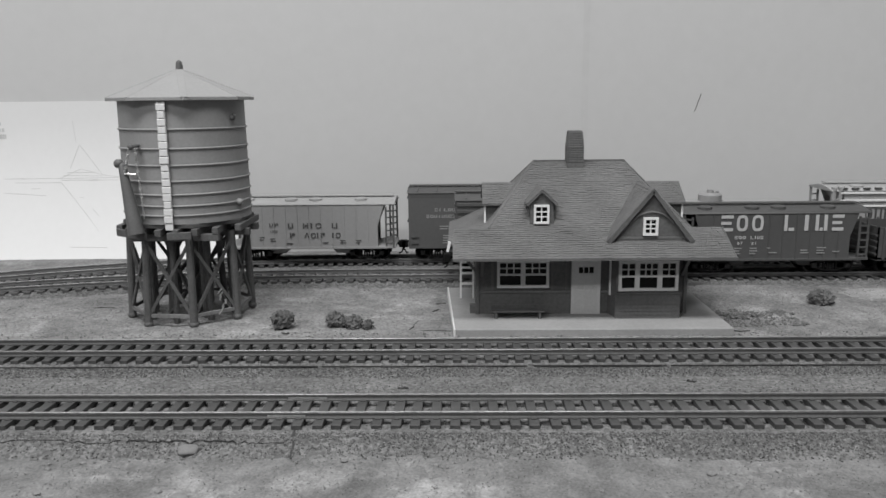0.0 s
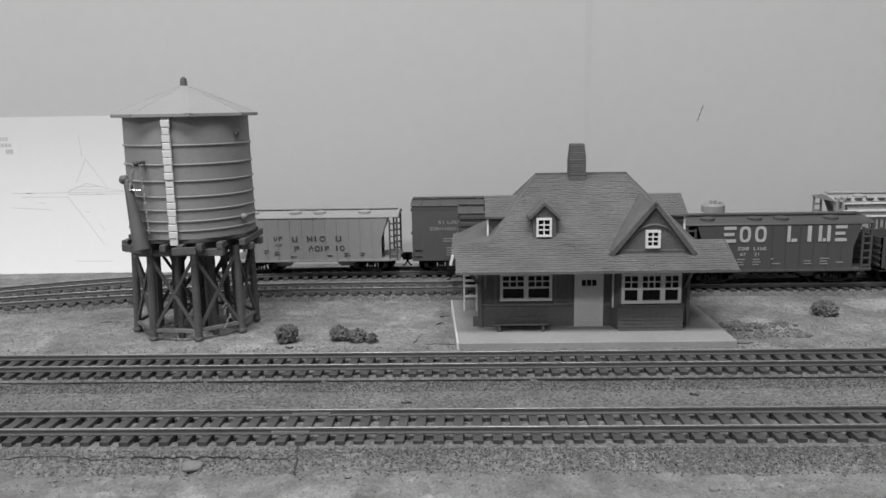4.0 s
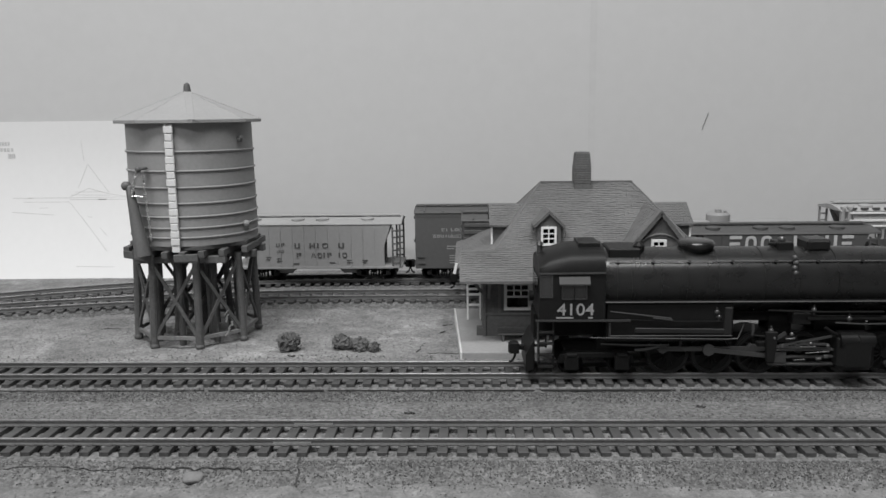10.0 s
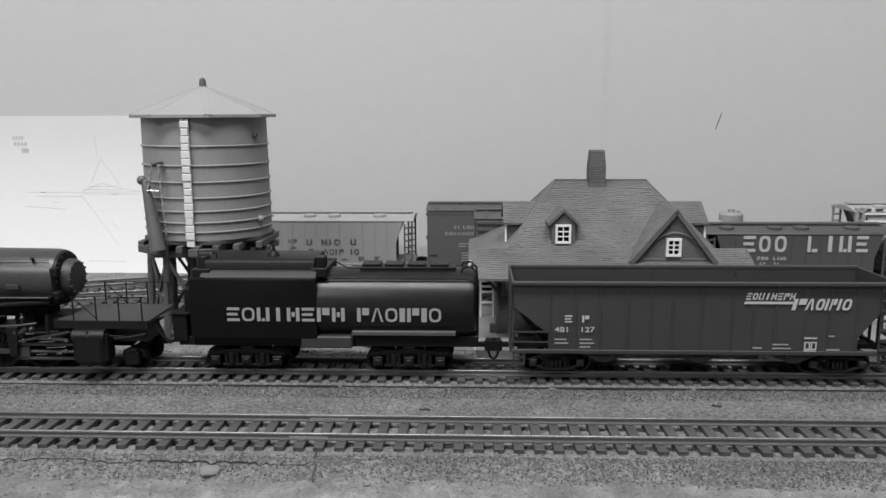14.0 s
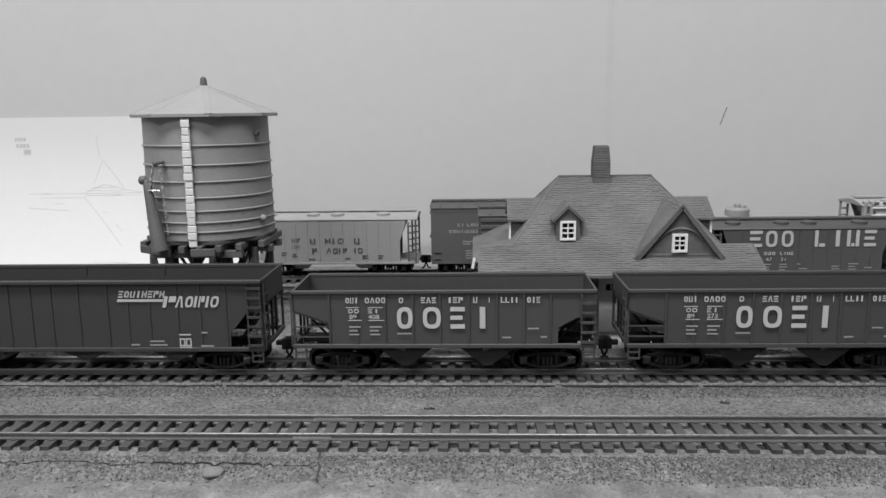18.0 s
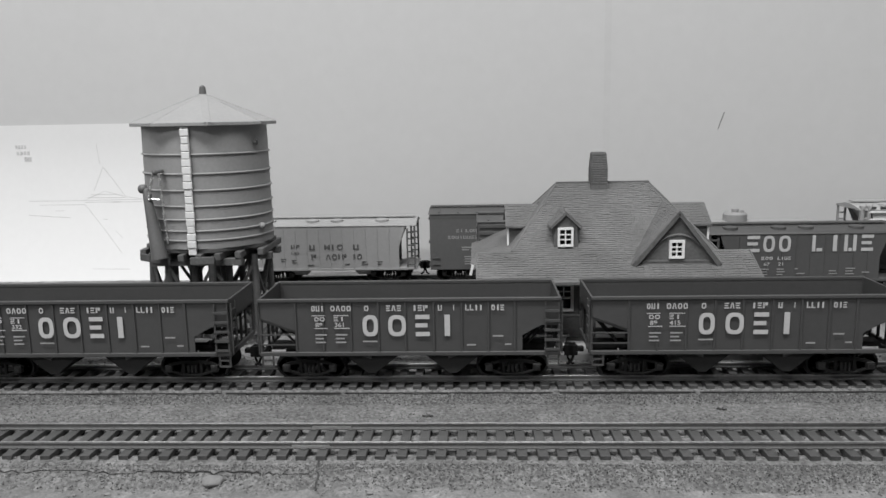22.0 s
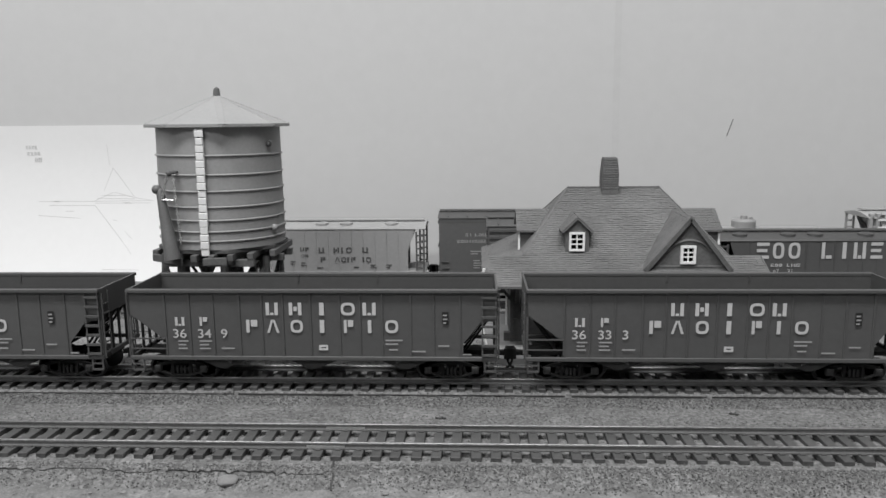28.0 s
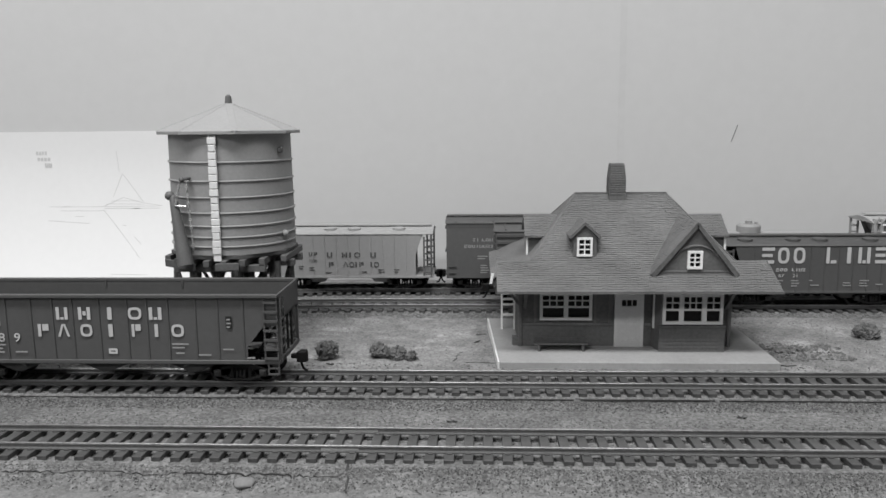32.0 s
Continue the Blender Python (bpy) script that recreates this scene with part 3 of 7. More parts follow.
for x, y, w, h in ((-24, 205, 22, 6), (-22, 216, 26, 6), (-8, 226, 14, 8)):
    bm = B()
    for k in range(4):
        box(bm, P_X(x + k * w / 4), P_X(x + k * w / 4 + w / 6), paper_y(P_Z(y + h)) - 0.2, paper_y(P_Z(y + h)), P_Z(y + h), P_Z(y))
    part("note", bm, M_PENCIL, sheet_p, "illegible pencil note")

bm = B()
box(bm, 96, 101, 611.8, 612.2, -14, 1300)
tagged(part("wall_seam", bm, M_SEAM), "faint vertical joint in the grey wall", "wall joint", "", "structure")
bm = B()
beam(bm, (188, 611.8, 114.4), (183.6, 611.8, 101.5), 0.36, 0.36)
tagged(part("scratch", bm, M_SCRATCH), "thin dark scratch on the grey wall", "scratch")


# ---- water tower ----
def water_tower():
    cx, cy = -148.3, 418.0
    t = thing("water_tower", (cx, cy, -4.2), "grey wooden water tank on dark timber trestle with white ladder", "water tower")
    g = 4.2
    bm = B()
    n, r0, r1 = 64, 33.0, 32.3
    loft(bm, [[((r + 0.12 * (k % 2)) * math.cos(2 * math.pi * k / n), (r + 0.12 * (k % 2)) * math.sin(2 * math.pi * k / n), z) for k in range(n)] for r, z in ((r0, 51.0 + g), (r1, 113.6 + g))])
    part("tank", bm, M_TANK, t, "grey painted stave tank")
    for z in (99.0, 89.3, 80.9, 72.9, 66.1, 60.3, 55.4):
        bm = B()
        r = r0 + (r1 - r0) * (z - 51) / 62.6 + 0.3
        tube(bm, [(r * math.cos(2 * math.pi * k / 64), r * math.sin(2 * math.pi * k / 64), z + g) for k in range(65)], 0.55, 8)
        part("hoop", bm, M_TANK, t, "thin iron hoop")
    # eight-sided roof, a corner towards the tracks
    ring = lambda r, z: [(r * math.sin(math.pi * k / 4 + 0.37), -r * math.cos(math.pi * k / 4 + 0.37), z + g) for k in range(8)]
    bm = B()
    loft(bm, [ring(37.2, 113.2), ring(38.0, 113.2), ring(38.0, 114.9), ring(1.5, 129.6)])
    part("roof", bm, M_TROOF, t, "pale eight-sided roof", 0.15, smooth=0.2)
    for k in range(8):
        bm = B()
        a = math.pi * k / 4 + 0.37
        beam(bm, (37.8 * math.sin(a), -37.8 * math.cos(a), 114.8 + g), (1.5 * math.sin(a), -1.5 * math.cos(a), 129.4 + g), 3.4 if k == 0 else 1.4, 0.35)
        part("ridge_strip", bm, M_TROOF, t)
    bm = B()
    tube(bm, [(0, 0, 128 + g), (0, 0, 131.8 + g), (0, 0, 133.4 + g), (0, 0, 134.2 + g)], [2.1, 1.8, 1.5, 0.5], 12)
    part("finial", bm, M_SPOUT, t, "dark rounded finial")
    # floor of the tank and its joists
    bm = B()
    loft(bm, [ring(34.4, 48.9), ring(34.4, 50.9)])
    part("deck", bm, M_TIMBER, t, "dark deck planks", 0.15)
    for k in range(8):
        bm = B()
        x = -31.5 + k * 9.0
        half = math.sqrt(max(60, 36.8 ** 2 - x * x))
        box(bm, x - 1.6, x + 1.6, -half, half, 45.4 + g, 48.8 + g)
        part("joist", bm, M_TIMBER, t, "", 0.2)
    for deg, half in ((-125, 12.5), (-80, 6.0)):
        a = math.radians(deg)
        bm = B()
        c, d = Vector((36.2 * math.cos(a), 36.2 * math.sin(a), 45.6 + g)), Vector((-math.sin(a), math.cos(a), 0))
        beam(bm, c - d * half, c + d * half, 1.6, 3.8)
        part("rim_beam", bm, M_TIMBER, t, "dark rim beam under the deck", 0.2)
    for y in (-27, -9, 9, 27):
        bm = B()
        half = math.sqrt(36.2 ** 2 - y * y)
        box(bm, -half, half, y - 1.8, y + 1.8, 41.6 + g, 45.3 + g)
        part("cap_beam", bm, M_TIMBER, t, "", 0.2)
    rng = random.Random(4)
    legs = []
    for k in range(8):
        a = math.radians(-116 + 45 * k)
        base, top = Vector((32.2 * math.cos(a) - 1.8, 32.2 * math.sin(a), 0.2)), Vector((30.6 * math.cos(a) - 1.2, 30.6 * math.sin(a), 45 + g))
        legs.append((base, top))
        bm = B()
        tube(bm, [base, top], [2.1, 1.9], 10)
        part("post", bm, M_TIMBER, t, "dark round timber post")
        bm = B()
        ball(bm, base + Vector((0, 0, 1.4)), 2.5, 0.9)
        part("footing", bm, M_SPOUT, t, "lumpy footing round a post")
    for k in range(5):
        a = math.radians(20 + 72 * k)
        bm = B()
        tube(bm, [(16 * math.cos(a), 16 * math.sin(a), 0.2), (14 * math.cos(a), 14 * math.sin(a), 43 + g)], 1.8, 10)
        part("post", bm, M_TIMBER, t, "dark round timber post")
    for k in range(8):
        (b0, t0), (b1, t1) = legs[k], legs[(k + 1) % 8]
        lo, hi = 0.10, 0.92
        for (p, q), (r, s) in (((b0, t0), (b1, t1)), ((b1, t1), (b0, t0))):
            bm = B()
            beam(bm, p.lerp(q, lo), r.lerp(s, hi), 1.1, 1.6)
            part("brace", bm, M_TIMBER, t, "slim diagonal brace")
        bm = B()
        beam(bm, b0.lerp(t0, 0.12), b1.lerp(t1, 0.12), 1.5, 1.8)
        part("sill_beam", bm, M_SILL, t, "worn pale sill beam")
    bm = B()
    for a, b in (((-22, -14, 4), (4, 18, 42)), ((22, -10, 4), (-4, 16, 42)), ((-8, -18, 4), (16, 14, 42)), ((8, -20, 6), (-18, 8, 40))):
        beam(bm, a, b, 1.3, 1.8)
    part("inner_brace", bm, M_TIMBER, t)
    for k in range(8):
        a = math.radians(-95 + 45 * k)
        bm = B()
        tube(bm, [(23 * math.cos(a) - 1, 23 * math.sin(a), 0.2), (22 * math.cos(a) - 1, 22 * math.sin(a), 43 + g)], 1.7, 10)
        part("post", bm, M_TIMBER, t, "dark round timber post")
    bm = B()
    tube(bm, [(0, 0, 0.5), (0, 0, 44)], 3.2, 14)
    part("riser_pipe", bm, M_TIMBER, t, "dark riser pipe under the tank")
    bm = B()
    for k in range(7):
        p = Vector((22.5 + rng.uniform(-1.2, 1.2), -22.5, 19 - 1.9 * k))
        beam(bm, p, p + Vector((rng.uniform(-2.2, 1.2), -0.6, -2.4)), 0.9, 0.5)
    part("snagged_strip", bm, M_CHAIN, t, "bright crumpled strip caught on a post")
    # ladder
    la = math.radians(-88)
    out, along = Vector((math.cos(la), math.sin(la), 0)), Vector((-math.sin(la), math.cos(la), 0))
    lz0, lz1 = 48.5 + g, 112.6 + g
    bm = B()
    for s in (-1.5, 1.5):
        beam(bm, out * 34.4 + along * s + Vector((0, 0, lz0)), out * 33.6 + along * s + Vector((0, 0, lz1)), 0.9, 1.0)
    beam(bm, out * 33.7 + Vector((0, 0, lz0 + 1)), out * 33.1 + Vector((0, 0, lz1)), 2.8, 0.7)
    ladder = part("ladder", bm, M_WHITE, t, "white paint-clogged ladder")
    k = 0
    z = lz0 + 1.5
    while z < lz1:
        bm = B()
        c = out * (34.3 + 0.25 * (z % 2)) + Vector((0, 0, z))
        w = 1.65 + rng.uniform(0, 0.75)
        for s in (0,):
            beam(bm, c - along * w, c + along * w, 1.0, 3.25 + rng.uniform(0, 0.3))
        part("rung", bm, M_WHITE, ladder, bevel=0.25)
        z += 3.75
        k += 1
    # spout with its chains
    top, low = Vector((-20.3, -34, 80.0 + g)), Vector((-14.2, -38.5, 47.0 + g))
    bm = B()
    tube(bm, [top + Vector((-1.8, 0.5, 2.2)), top + Vector((0, 0, 1.5)), top + (low - top) * 0.12, low], [1.9, 2.1, 2.2, 4.1], 14)
    spout = part("spout", bm, M_SPOUT, t, "dark tapered water spout, raised")
    bm = B()
    ball(bm, top + Vector((-1.8, 0.0, 2.4)), 2.5)
    part("spout_cap", bm, M_SPOUT, spout)
    bm = B()
    tube(bm, [(-12.5, -31, 91 + g), (-13, -34, 91 + g), (-14.5, -35.5, 90.5 + g)], 0.9, 8)
    ball(bm, (-14.8, -35.5, 90.6 + g), 1.5)
    part("bracket", bm, M_SPOUT, t, "chain bracket on the tank")
    for a, b, count in (((-15.4, -36, 90 + g), (-18.6, -36.2, 77.5 + g), 7), ((-12.8, -35.4, 90 + g), (-10.4, -36.4, 54 + g), 17), ((-18.6, -36.2, 77.5 + g), (-13, -36, 77 + g), 4)):
        a, b = Vector(a), Vector(b)
        bm = B()
        for i in range(count):
            p, q = a.lerp(b, i / count), a.lerp(b, (i + 0.72) / count)
            s = Vector((0.5, 0, 0)) if i % 2 else Vector((0, 0.5, 0))
            tube(bm, [p, p.lerp(q, 0.3) + s, p.lerp(q, 0.7) + s, q, p.lerp(q, 0.7) - s, p.lerp(q, 0.3) - s, p], 0.3 if count > 10 else 0.45, 5)
        part("chain", bm, M_CHAIN, t, "bright metal chain")
    bm = B()
    ball(bm, (30.6, -13.0, 104.2 + g), 1.6)
    tube(bm, [(30, -12.5, 104 + g), (31.8, -14, 105.8 + g)], 0.9, 8)
    part("lug", bm, M_SPOUT, t, "dark lug on the tank")
    bm = B()
    ball(bm, (31.5, -12.5, 60.0 + g), 1.9)
    part("lug", bm, M_TANK, t)
    return t


water_tower()


# ---- station ----
def shingled(bm, bl, br, tr, tl, rows, wide=2.6, thick=0.14, seed=1):
    """Courses of uneven shingles on a four-cornered slope (bottom left, bottom right, top right, top left)."""
    rng = random.Random(seed)
    bl, br, tr, tl = (Vector(p) for p in (bl, br, tr, tl))
    nrm = (br - bl).cross(tl - bl).normalized()
    for i in range(rows):
        v0, v1 = i / rows, (i + 1.12) / rows
        a0, b0, a1, b1 = bl.lerp(tl, v0), br.lerp(tr, v0), bl.lerp(tl, min(v1, 1)), br.lerp(tr, min(v1, 1))
        length = (b0 - a0).length
        n = max(1, int(length / wide))
        cuts = [0] + sorted((k + rng.uniform(-0.3, 0.3)) / n for k in range(1, n)) + [1]
        for c0, c1 in zip(cuts, cuts[1:]):
            h = thick * rng.uniform(0.5, 1.6)
            d = rng.uniform(-0.2, 0.2) / rows
            c1 -= min(0.12 / max(length, 1), (c1 - c0) * 0.2)
            q = [a0.lerp(b0, c0) - (tl - bl) * d, a0.lerp(b0, c1) - (tl - bl) * d, a1.lerp(b1, c1), a1.lerp(b1, c0)]
            hs = (h + 0.12, h + 0.12, 0.06, 0.06)
            v = [bm.verts.new(p) for p in q] + [bm.verts.new(p + nrm * k) for p, k in zip(q, hs)]
            for f in ((4, 5, 6, 7), (0, 1, 5, 4), (1, 2, 6, 5), (3, 0, 4, 7)):
                bm.faces.new([v[j] for j in f])


def window(parent, x0, x1, z0, z1, y, panes, material, name="window", meeting=0.5, cols=3, rows=2, frame_w=1.1):
    """A sash window on a wall that faces -y: casing, muntins in the upper sash, glass."""
    bm = B()
    for a, b, c, d in ((x0, x1, z1 - frame_w, z1), (x0, x1, z0, z0 + frame_w), (x0, x0 + frame_w, z0 + frame_w, z1 - frame_w), (x1 - frame_w, x1, z0 + frame_w, z1 - frame_w)):
        box(bm, a, b, y - 0.9, y + 0.6, c, d)
    w = part(name, bm, material, parent, "pale window casing")
    n = len(panes)
    inner = (x1 - x0 - 2 * frame_w)
    x = x0 + frame_w
    for i, share in enumerate(panes):
        xa, xb = x, x + inner * share
        x = xb
        if i:
            bm = B()
            box(bm, xa - 1.2, xa + 1.2, y - 0.9, y + 0.6, z0 + frame_w, z1 - frame_w)
            part("mullion", bm, material, w)
        sa, sb = xa + (1.2 if i else 0), xb - (1.2 if i < n - 1 else 0)
        zm = z0 + (z1 - z0) * meeting
        bm = B()
        if meeting > 0:
            box(bm, sa, sb, y - 0.6, y + 0.3, zm - 0.5, zm + 0.5)
        c = cols if share > 0.3 else 2
        base = zm + 0.5 if meeting > 0 else z0 + frame_w
        for k in range(1, c):
            xx = sa + (sb - sa) * k / c
            box(bm, xx - 0.3, xx + 0.3, y - 0.55, y + 0.2, base, z1 - frame_w)
        for k in range(1, rows):
            zz = base + (z1 - frame_w - base) * k / rows
            box(bm, sa, sb, y - 0.5, y + 0.15, zz - 0.3, zz + 0.3)
        part("sash", bm, material, w)
        bm = B()
        box(bm, sa, sb, y + 0.35, y + 0.6, z0 + frame_w, z1 - frame_w)
        part("pane", bm, M_GLASS, w, "dark glass pane")
    return w


def clapboard(bm, x0, x1, y, z0, z1, step=1.5, side="y"):
    """Lapped boards on a wall that faces -y (or -x)."""
    z = z0
    while z < z1 - 0.2:
        t = min(z + step, z1)
        if side == "y":
            slab(bm, [(y - 0.45, z), (y - 0.1, t), (y + 0.3, t), (y + 0.3, z)], "x", x0, x1)
        else:
            slab(bm, [(y - 0.45, z), (y - 0.1, t), (y + 0.3, t), (y + 0.3, z)], "y", x0, x1)
        z = t


def station():
    t = thing("station", (0, 0, 0), "small dark station house with shingled hip roof and white sashes", "building")
    zb, ez = -1.0, 33.6
    bm = B()
    box(bm, 9.5, 119.7, 400.3, 469, zb, ez - 0.6)
    walls = part("wall", bm, M_SWALL, t, "dark painted wall")
    bm = B()
    clapboard(bm, 400, 469, 9.2, zb, ez - 1, side="x")
    part("siding", bm, M_SWALL, walls, "dark lapped siding")
    for x in (9.0, 119.0):
        bm = B()
        box(bm, x - 0.3, x + 1.4, 399.0, 400.4, zb, ez - 1)
        part("corner_board", bm, M_BOARD, walls)
    for a, b in ((10.5, 59.2), (75.0, 78.6)):
        bm = B()
        clapboard(bm, a, b, 400.3, zb + 0.2, 10.4, 1.9)
        part("siding", bm, M_SWALL, walls, "dark lapped boards below the windows")
        bm = B()
        box(bm, a, b, 399.1, 400.4, 10.4, 11.6)
        part("water_table", bm, M_BOARD, walls, "worn ledge under the windows", 0.15)
    for x in (17.6, 49.2, 57.2):
        bm = B()
        box(bm, x - 0.7, x + 0.7, 399.6, 400.4, 11.6, ez - 1)
        part("batten", bm, M_BOARD, walls)
    # bay
    bm = B()
    slab(bm, [(79.0, 400.2), (81.6, 390.6), (113.6, 390.6), (116.2, 400.2)], "z", zb, ez - 0.7)
    bay = part("bay", bm, M_SWALL, t, "dark projecting window bay")
    bm = B()
    clapboard(bm, 80.9, 114.6, 390.3, zb, 12.2, 1.9)
    part("bay_siding", bm, M_SWALL, bay, "dark lapped boards under the bay window")
    bm = B()
    box(bm, 80.4, 115.0, 389.4, 390.6, 11.8, 13.0)
    part("window_sill", bm, M_SWALL, bay)
    window(t, 82.4, 113.0, 13.8, 29.8, 390.0, (0.29, 0.42, 0.29), M_TRIM, meeting=0.48, frame_w=1.5)
    bm = B()
    beam(bm, (79.3, 396.5, 10), (79.3, 396.5, 30), 1.0, 1.0)
    part("corner_trim", bm, M_TRIM, t, "pale trim strip beside the bay")
    window(t, 20.0, 47.6, 13.4, 28.4, 399.6, (0.5, 0.5), M_TRIM, meeting=0.48, frame_w=1.5)
    # door
    bm = B()
    for a, b, c, d in ((59.4, 60.9, zb, 29.2), (73.2, 74.7, zb, 29.2), (60.9, 73.2, 27.6, 29.2)):
        box(bm, a, b, 398.6, 400.3, c, d)
    dr = part("door", bm, M_TRIM, t, "pale door casing")
    bm = B()
    box(bm, 60.9, 73.2, 399.4, 400.2, zb, 27.6)
    for a, b, c, d in ((60.9, 63.0, zb, 27.6), (71.1, 73.2, zb, 27.6), (63.0, 71.1, 24.9, 27.6), (63.0, 71.1, 17.8, 20.6), (63.0, 71.1, 10.6, 12.0), (63.0, 71.1, zb, 2.2), (66.4, 67.7, 2.2, 10.6), (66.4, 67.7, 12.0, 17.8)):
        box(bm, a, b, 398.9, 399.4, c, d)
    leaf = part("door_leaf", bm, M_DOOR, dr, "pale panelled door with three small lights")
    for k in range(3):
        bm = B()
        box(bm, 63.3 + k * 2.75, 65.5 + k * 2.75, 399.2, 399.35, 21.2, 24.4)
        part("pane", bm, M_GLASS, dr, "small dark pane")
    bm = B()
    ball(bm, (71.8, 398.4, 13), 0.55)
    part("door_knob", bm, M_TRIM, dr)
    # roof
    rz, rx0, rx1, ry = 77.6, 42.4, 93.0, 438.0
    fx0, fx1, fy0, fy1, fz = 15.5, 121.5, 401.0, 480.0, 45.2
    fold = [(fx0, fy0, fz), (fx1, fy0, fz), (fx1, fy1, fz), (fx0, fy1, fz)]
    R0, R1 = (rx0, ry, rz), (rx1, ry, rz)
    el, er, lowz = -3.0, 138.2, 35.2
    slopes = [
        ((el, 377.5, ez), (er, 377.5, ez), (er - 1.0, fy0, fz), (el + 0.6, fy0, fz), 14),
        ((-6.0, 488, lowz), (-6.0, 400, lowz), (fx0, fy0, fz), (fx0, fy1, fz), 11),
        ((er + 1, 400, lowz), (er + 1, 488, lowz), (fx1, fy1, fz), (fx1, fy0, fz), 11),
        ((er + 1, 488, lowz), (-6.0, 488, lowz), (fx0, fy1, fz), (fx1, fy1, fz), 6),
        (fold[0], fold[1], R1, R0, 36), (fold[1], fold[2], R1, R1, 34), (fold[2], fold[3], R0, R1, 20), (fold[3], fold[0], R0, R0, 34)]
    bm = B()
    for p, q, r, u, _ in slopes:
        v = [bm.verts.new(Vector(c)) for c in (p, q, r, u)] if r != u else [bm.verts.new(Vector(c)) for c in (p, q, r)]
        bm.faces.new(v)
    box(bm, el, er, 377.6, 402, ez - 1.0, ez - 0.1)
    box(bm, -5.5, er, 402, 487, ez - 1.0, ez + 1.4)
    slab(bm, [(377.8, ez - 0.2), (fy0 + 0.2, fz - 0.4), (fy0 + 0.2, ez - 0.2)], "x", el + 0.6, er - 1.0)
    roof = part("roof", bm, M_SHING, t, "grey shingled roof with broad front eave", smooth=0.1)
    bm = B()
    for i, (p, q, r, u, rows) in enumerate(slopes):
        shingled(bm, p, q, r, u, rows, seed=i)
    tagged(part("shingles", bm, M_SHING, roof, "uneven courses of grey shingles", smooth=0), kind="stuff")
    bm = B()
    beam(bm, (-6.2, 400.5, 33.0), (-5.0, 400.5, 38.5), 1.4, 1.0)
    part("rake_end", bm, M_SASH, roof, "white board end at the eave")
    for i in range(4):
        bm = B()
        beam(bm, fold[i], R0 if i in (0, 3) else R1, 0.9, 0.7)
        part("hip_cap", bm, M_SHING, roof)
    bm = B()
    beam(bm, (rx0 - 0.5, ry, rz + 0.1), (rx1 + 0.5, ry, rz + 0.1), 1.4, 0.9)
    part("ridge_cap", bm, M_SHING, roof)
    bm = B()
    beam(bm, (el - 0.2, 377.2, ez - 0.4), (er + 0.2, 377.2, ez - 0.4), 0.6, 1.3)
    part("fascia", bm, M_SHING, roof, "thin eave board")
    for x in (el, er - 0.4):
        bm = B()
        beam(bm, (x, 377.2, ez - 0.4), (x, fy0, fz - 0.4), 0.6, 1.2)
        part("rake_board", bm, M_SHING, roof)
    # cross gable behind the ridge
    bm = B()
    slab(bm, [(424, 38), (452, 38), (452, 56.5), (438, 64.5), (424, 56.5)], "x", 15.0, 122.5)
    gab = part("cross_gable", bm, M_SWALL, t, "dark cross gable wall")
    for x0, x1 in ((13.0, 36.0), (101.0, 124.5)):
        bm = B()
        shingled(bm, (x0, 421.5, 55.4), (x1, 421.5, 55.4), (x1, 438, 65.6), (x0, 438, 65.6), 9, thick=0.1, seed=11)
        shingled(bm, (x1, 454.5, 55.4), (x0, 454.5, 55.4), (x0, 438, 65.6), (x1, 438, 65.6), 7, seed=12)
        for y0, y1 in ((421.5, 438), (438, 454.5)):
            z0, z1 = (55.4, 65.6) if y0 < 430 else (65.6, 55.4)
            slab(bm, [(y0, z0 - 0.8), (y1, z1 - 0.8), (y1, z1), (y0, z0)], "x", x0, x1)
        tagged(part("cross_gable_roof", bm, M_BRICK, gab, "grey shingled gable roof", smooth=0), kind="stuff")
    for x in (14.4, 123.0):
        bm = B()
        box(bm, x - 0.5, x + 0.5, 423.2, 424.4, 38, 55)
        part("corner_board", bm, M_SASH, gab, "white corner board")
    # large front gable
    gx0, gx1, gxm, gy, gz0, gz1 = 76.6, 119.0, 98.3, 390.5, 39.2, 65.8
    bm = B()
    slab(bm, [(gx0 + 1.5, gz0 - 3.5), (gx1 - 1.5, gz0 - 3.5), (gx1 - 1.5, gz0 + 1), (gxm, gz1 - 1.2), (gx0 + 1.5, gz0 + 1)], "y", gy, gy + 30)
    gable = part("front_gable", bm, M_SWALL, t, "dark gable with a small window")
    bm = B()
    for sx, ex in ((gx0, gxm), (gx1, gxm)):
        slab(bm, [(sx, gz0 - 0.2), (ex, gz1 - 0.2), (ex, gz1 + 1.2), (sx - (0.9 if sx < ex else -0.9), gz0 + 0.9)], "y", gy - 2.2, gy + 40)
    groof = part("gable_roof", bm, M_SHING, gable, "grey shingled gable roof")
    bm = B()
    yb = gy + 40
    shingled(bm, (gx0 - 0.9, yb, gz0 + 1.0), (gx0 - 0.9, gy - 2.2, gz0 + 1.0), (gxm, gy - 2.2, gz1 + 1.3), (gxm, yb, gz1 + 1.3), 20, seed=21)
    shingled(bm, (gx1 + 0.9, gy - 2.2, gz0 + 1.0), (gx1 + 0.9, yb, gz0 + 1.0), (gxm, yb, gz1 + 1.3), (gxm, gy - 2.2, gz1 + 1.3), 20, seed=22)
    tagged(part("shingles", bm, M_SHING, gable, smooth=0), kind="stuff")
    for sx in (gx0, gx1):
        bm = B()
        beam(bm, (sx, gy - 2.0, gz0), (gxm, gy - 2.0, gz1), 0.8, 1.8)
        part("barge_board", bm, M_SWALL, gable)
    bm = B()
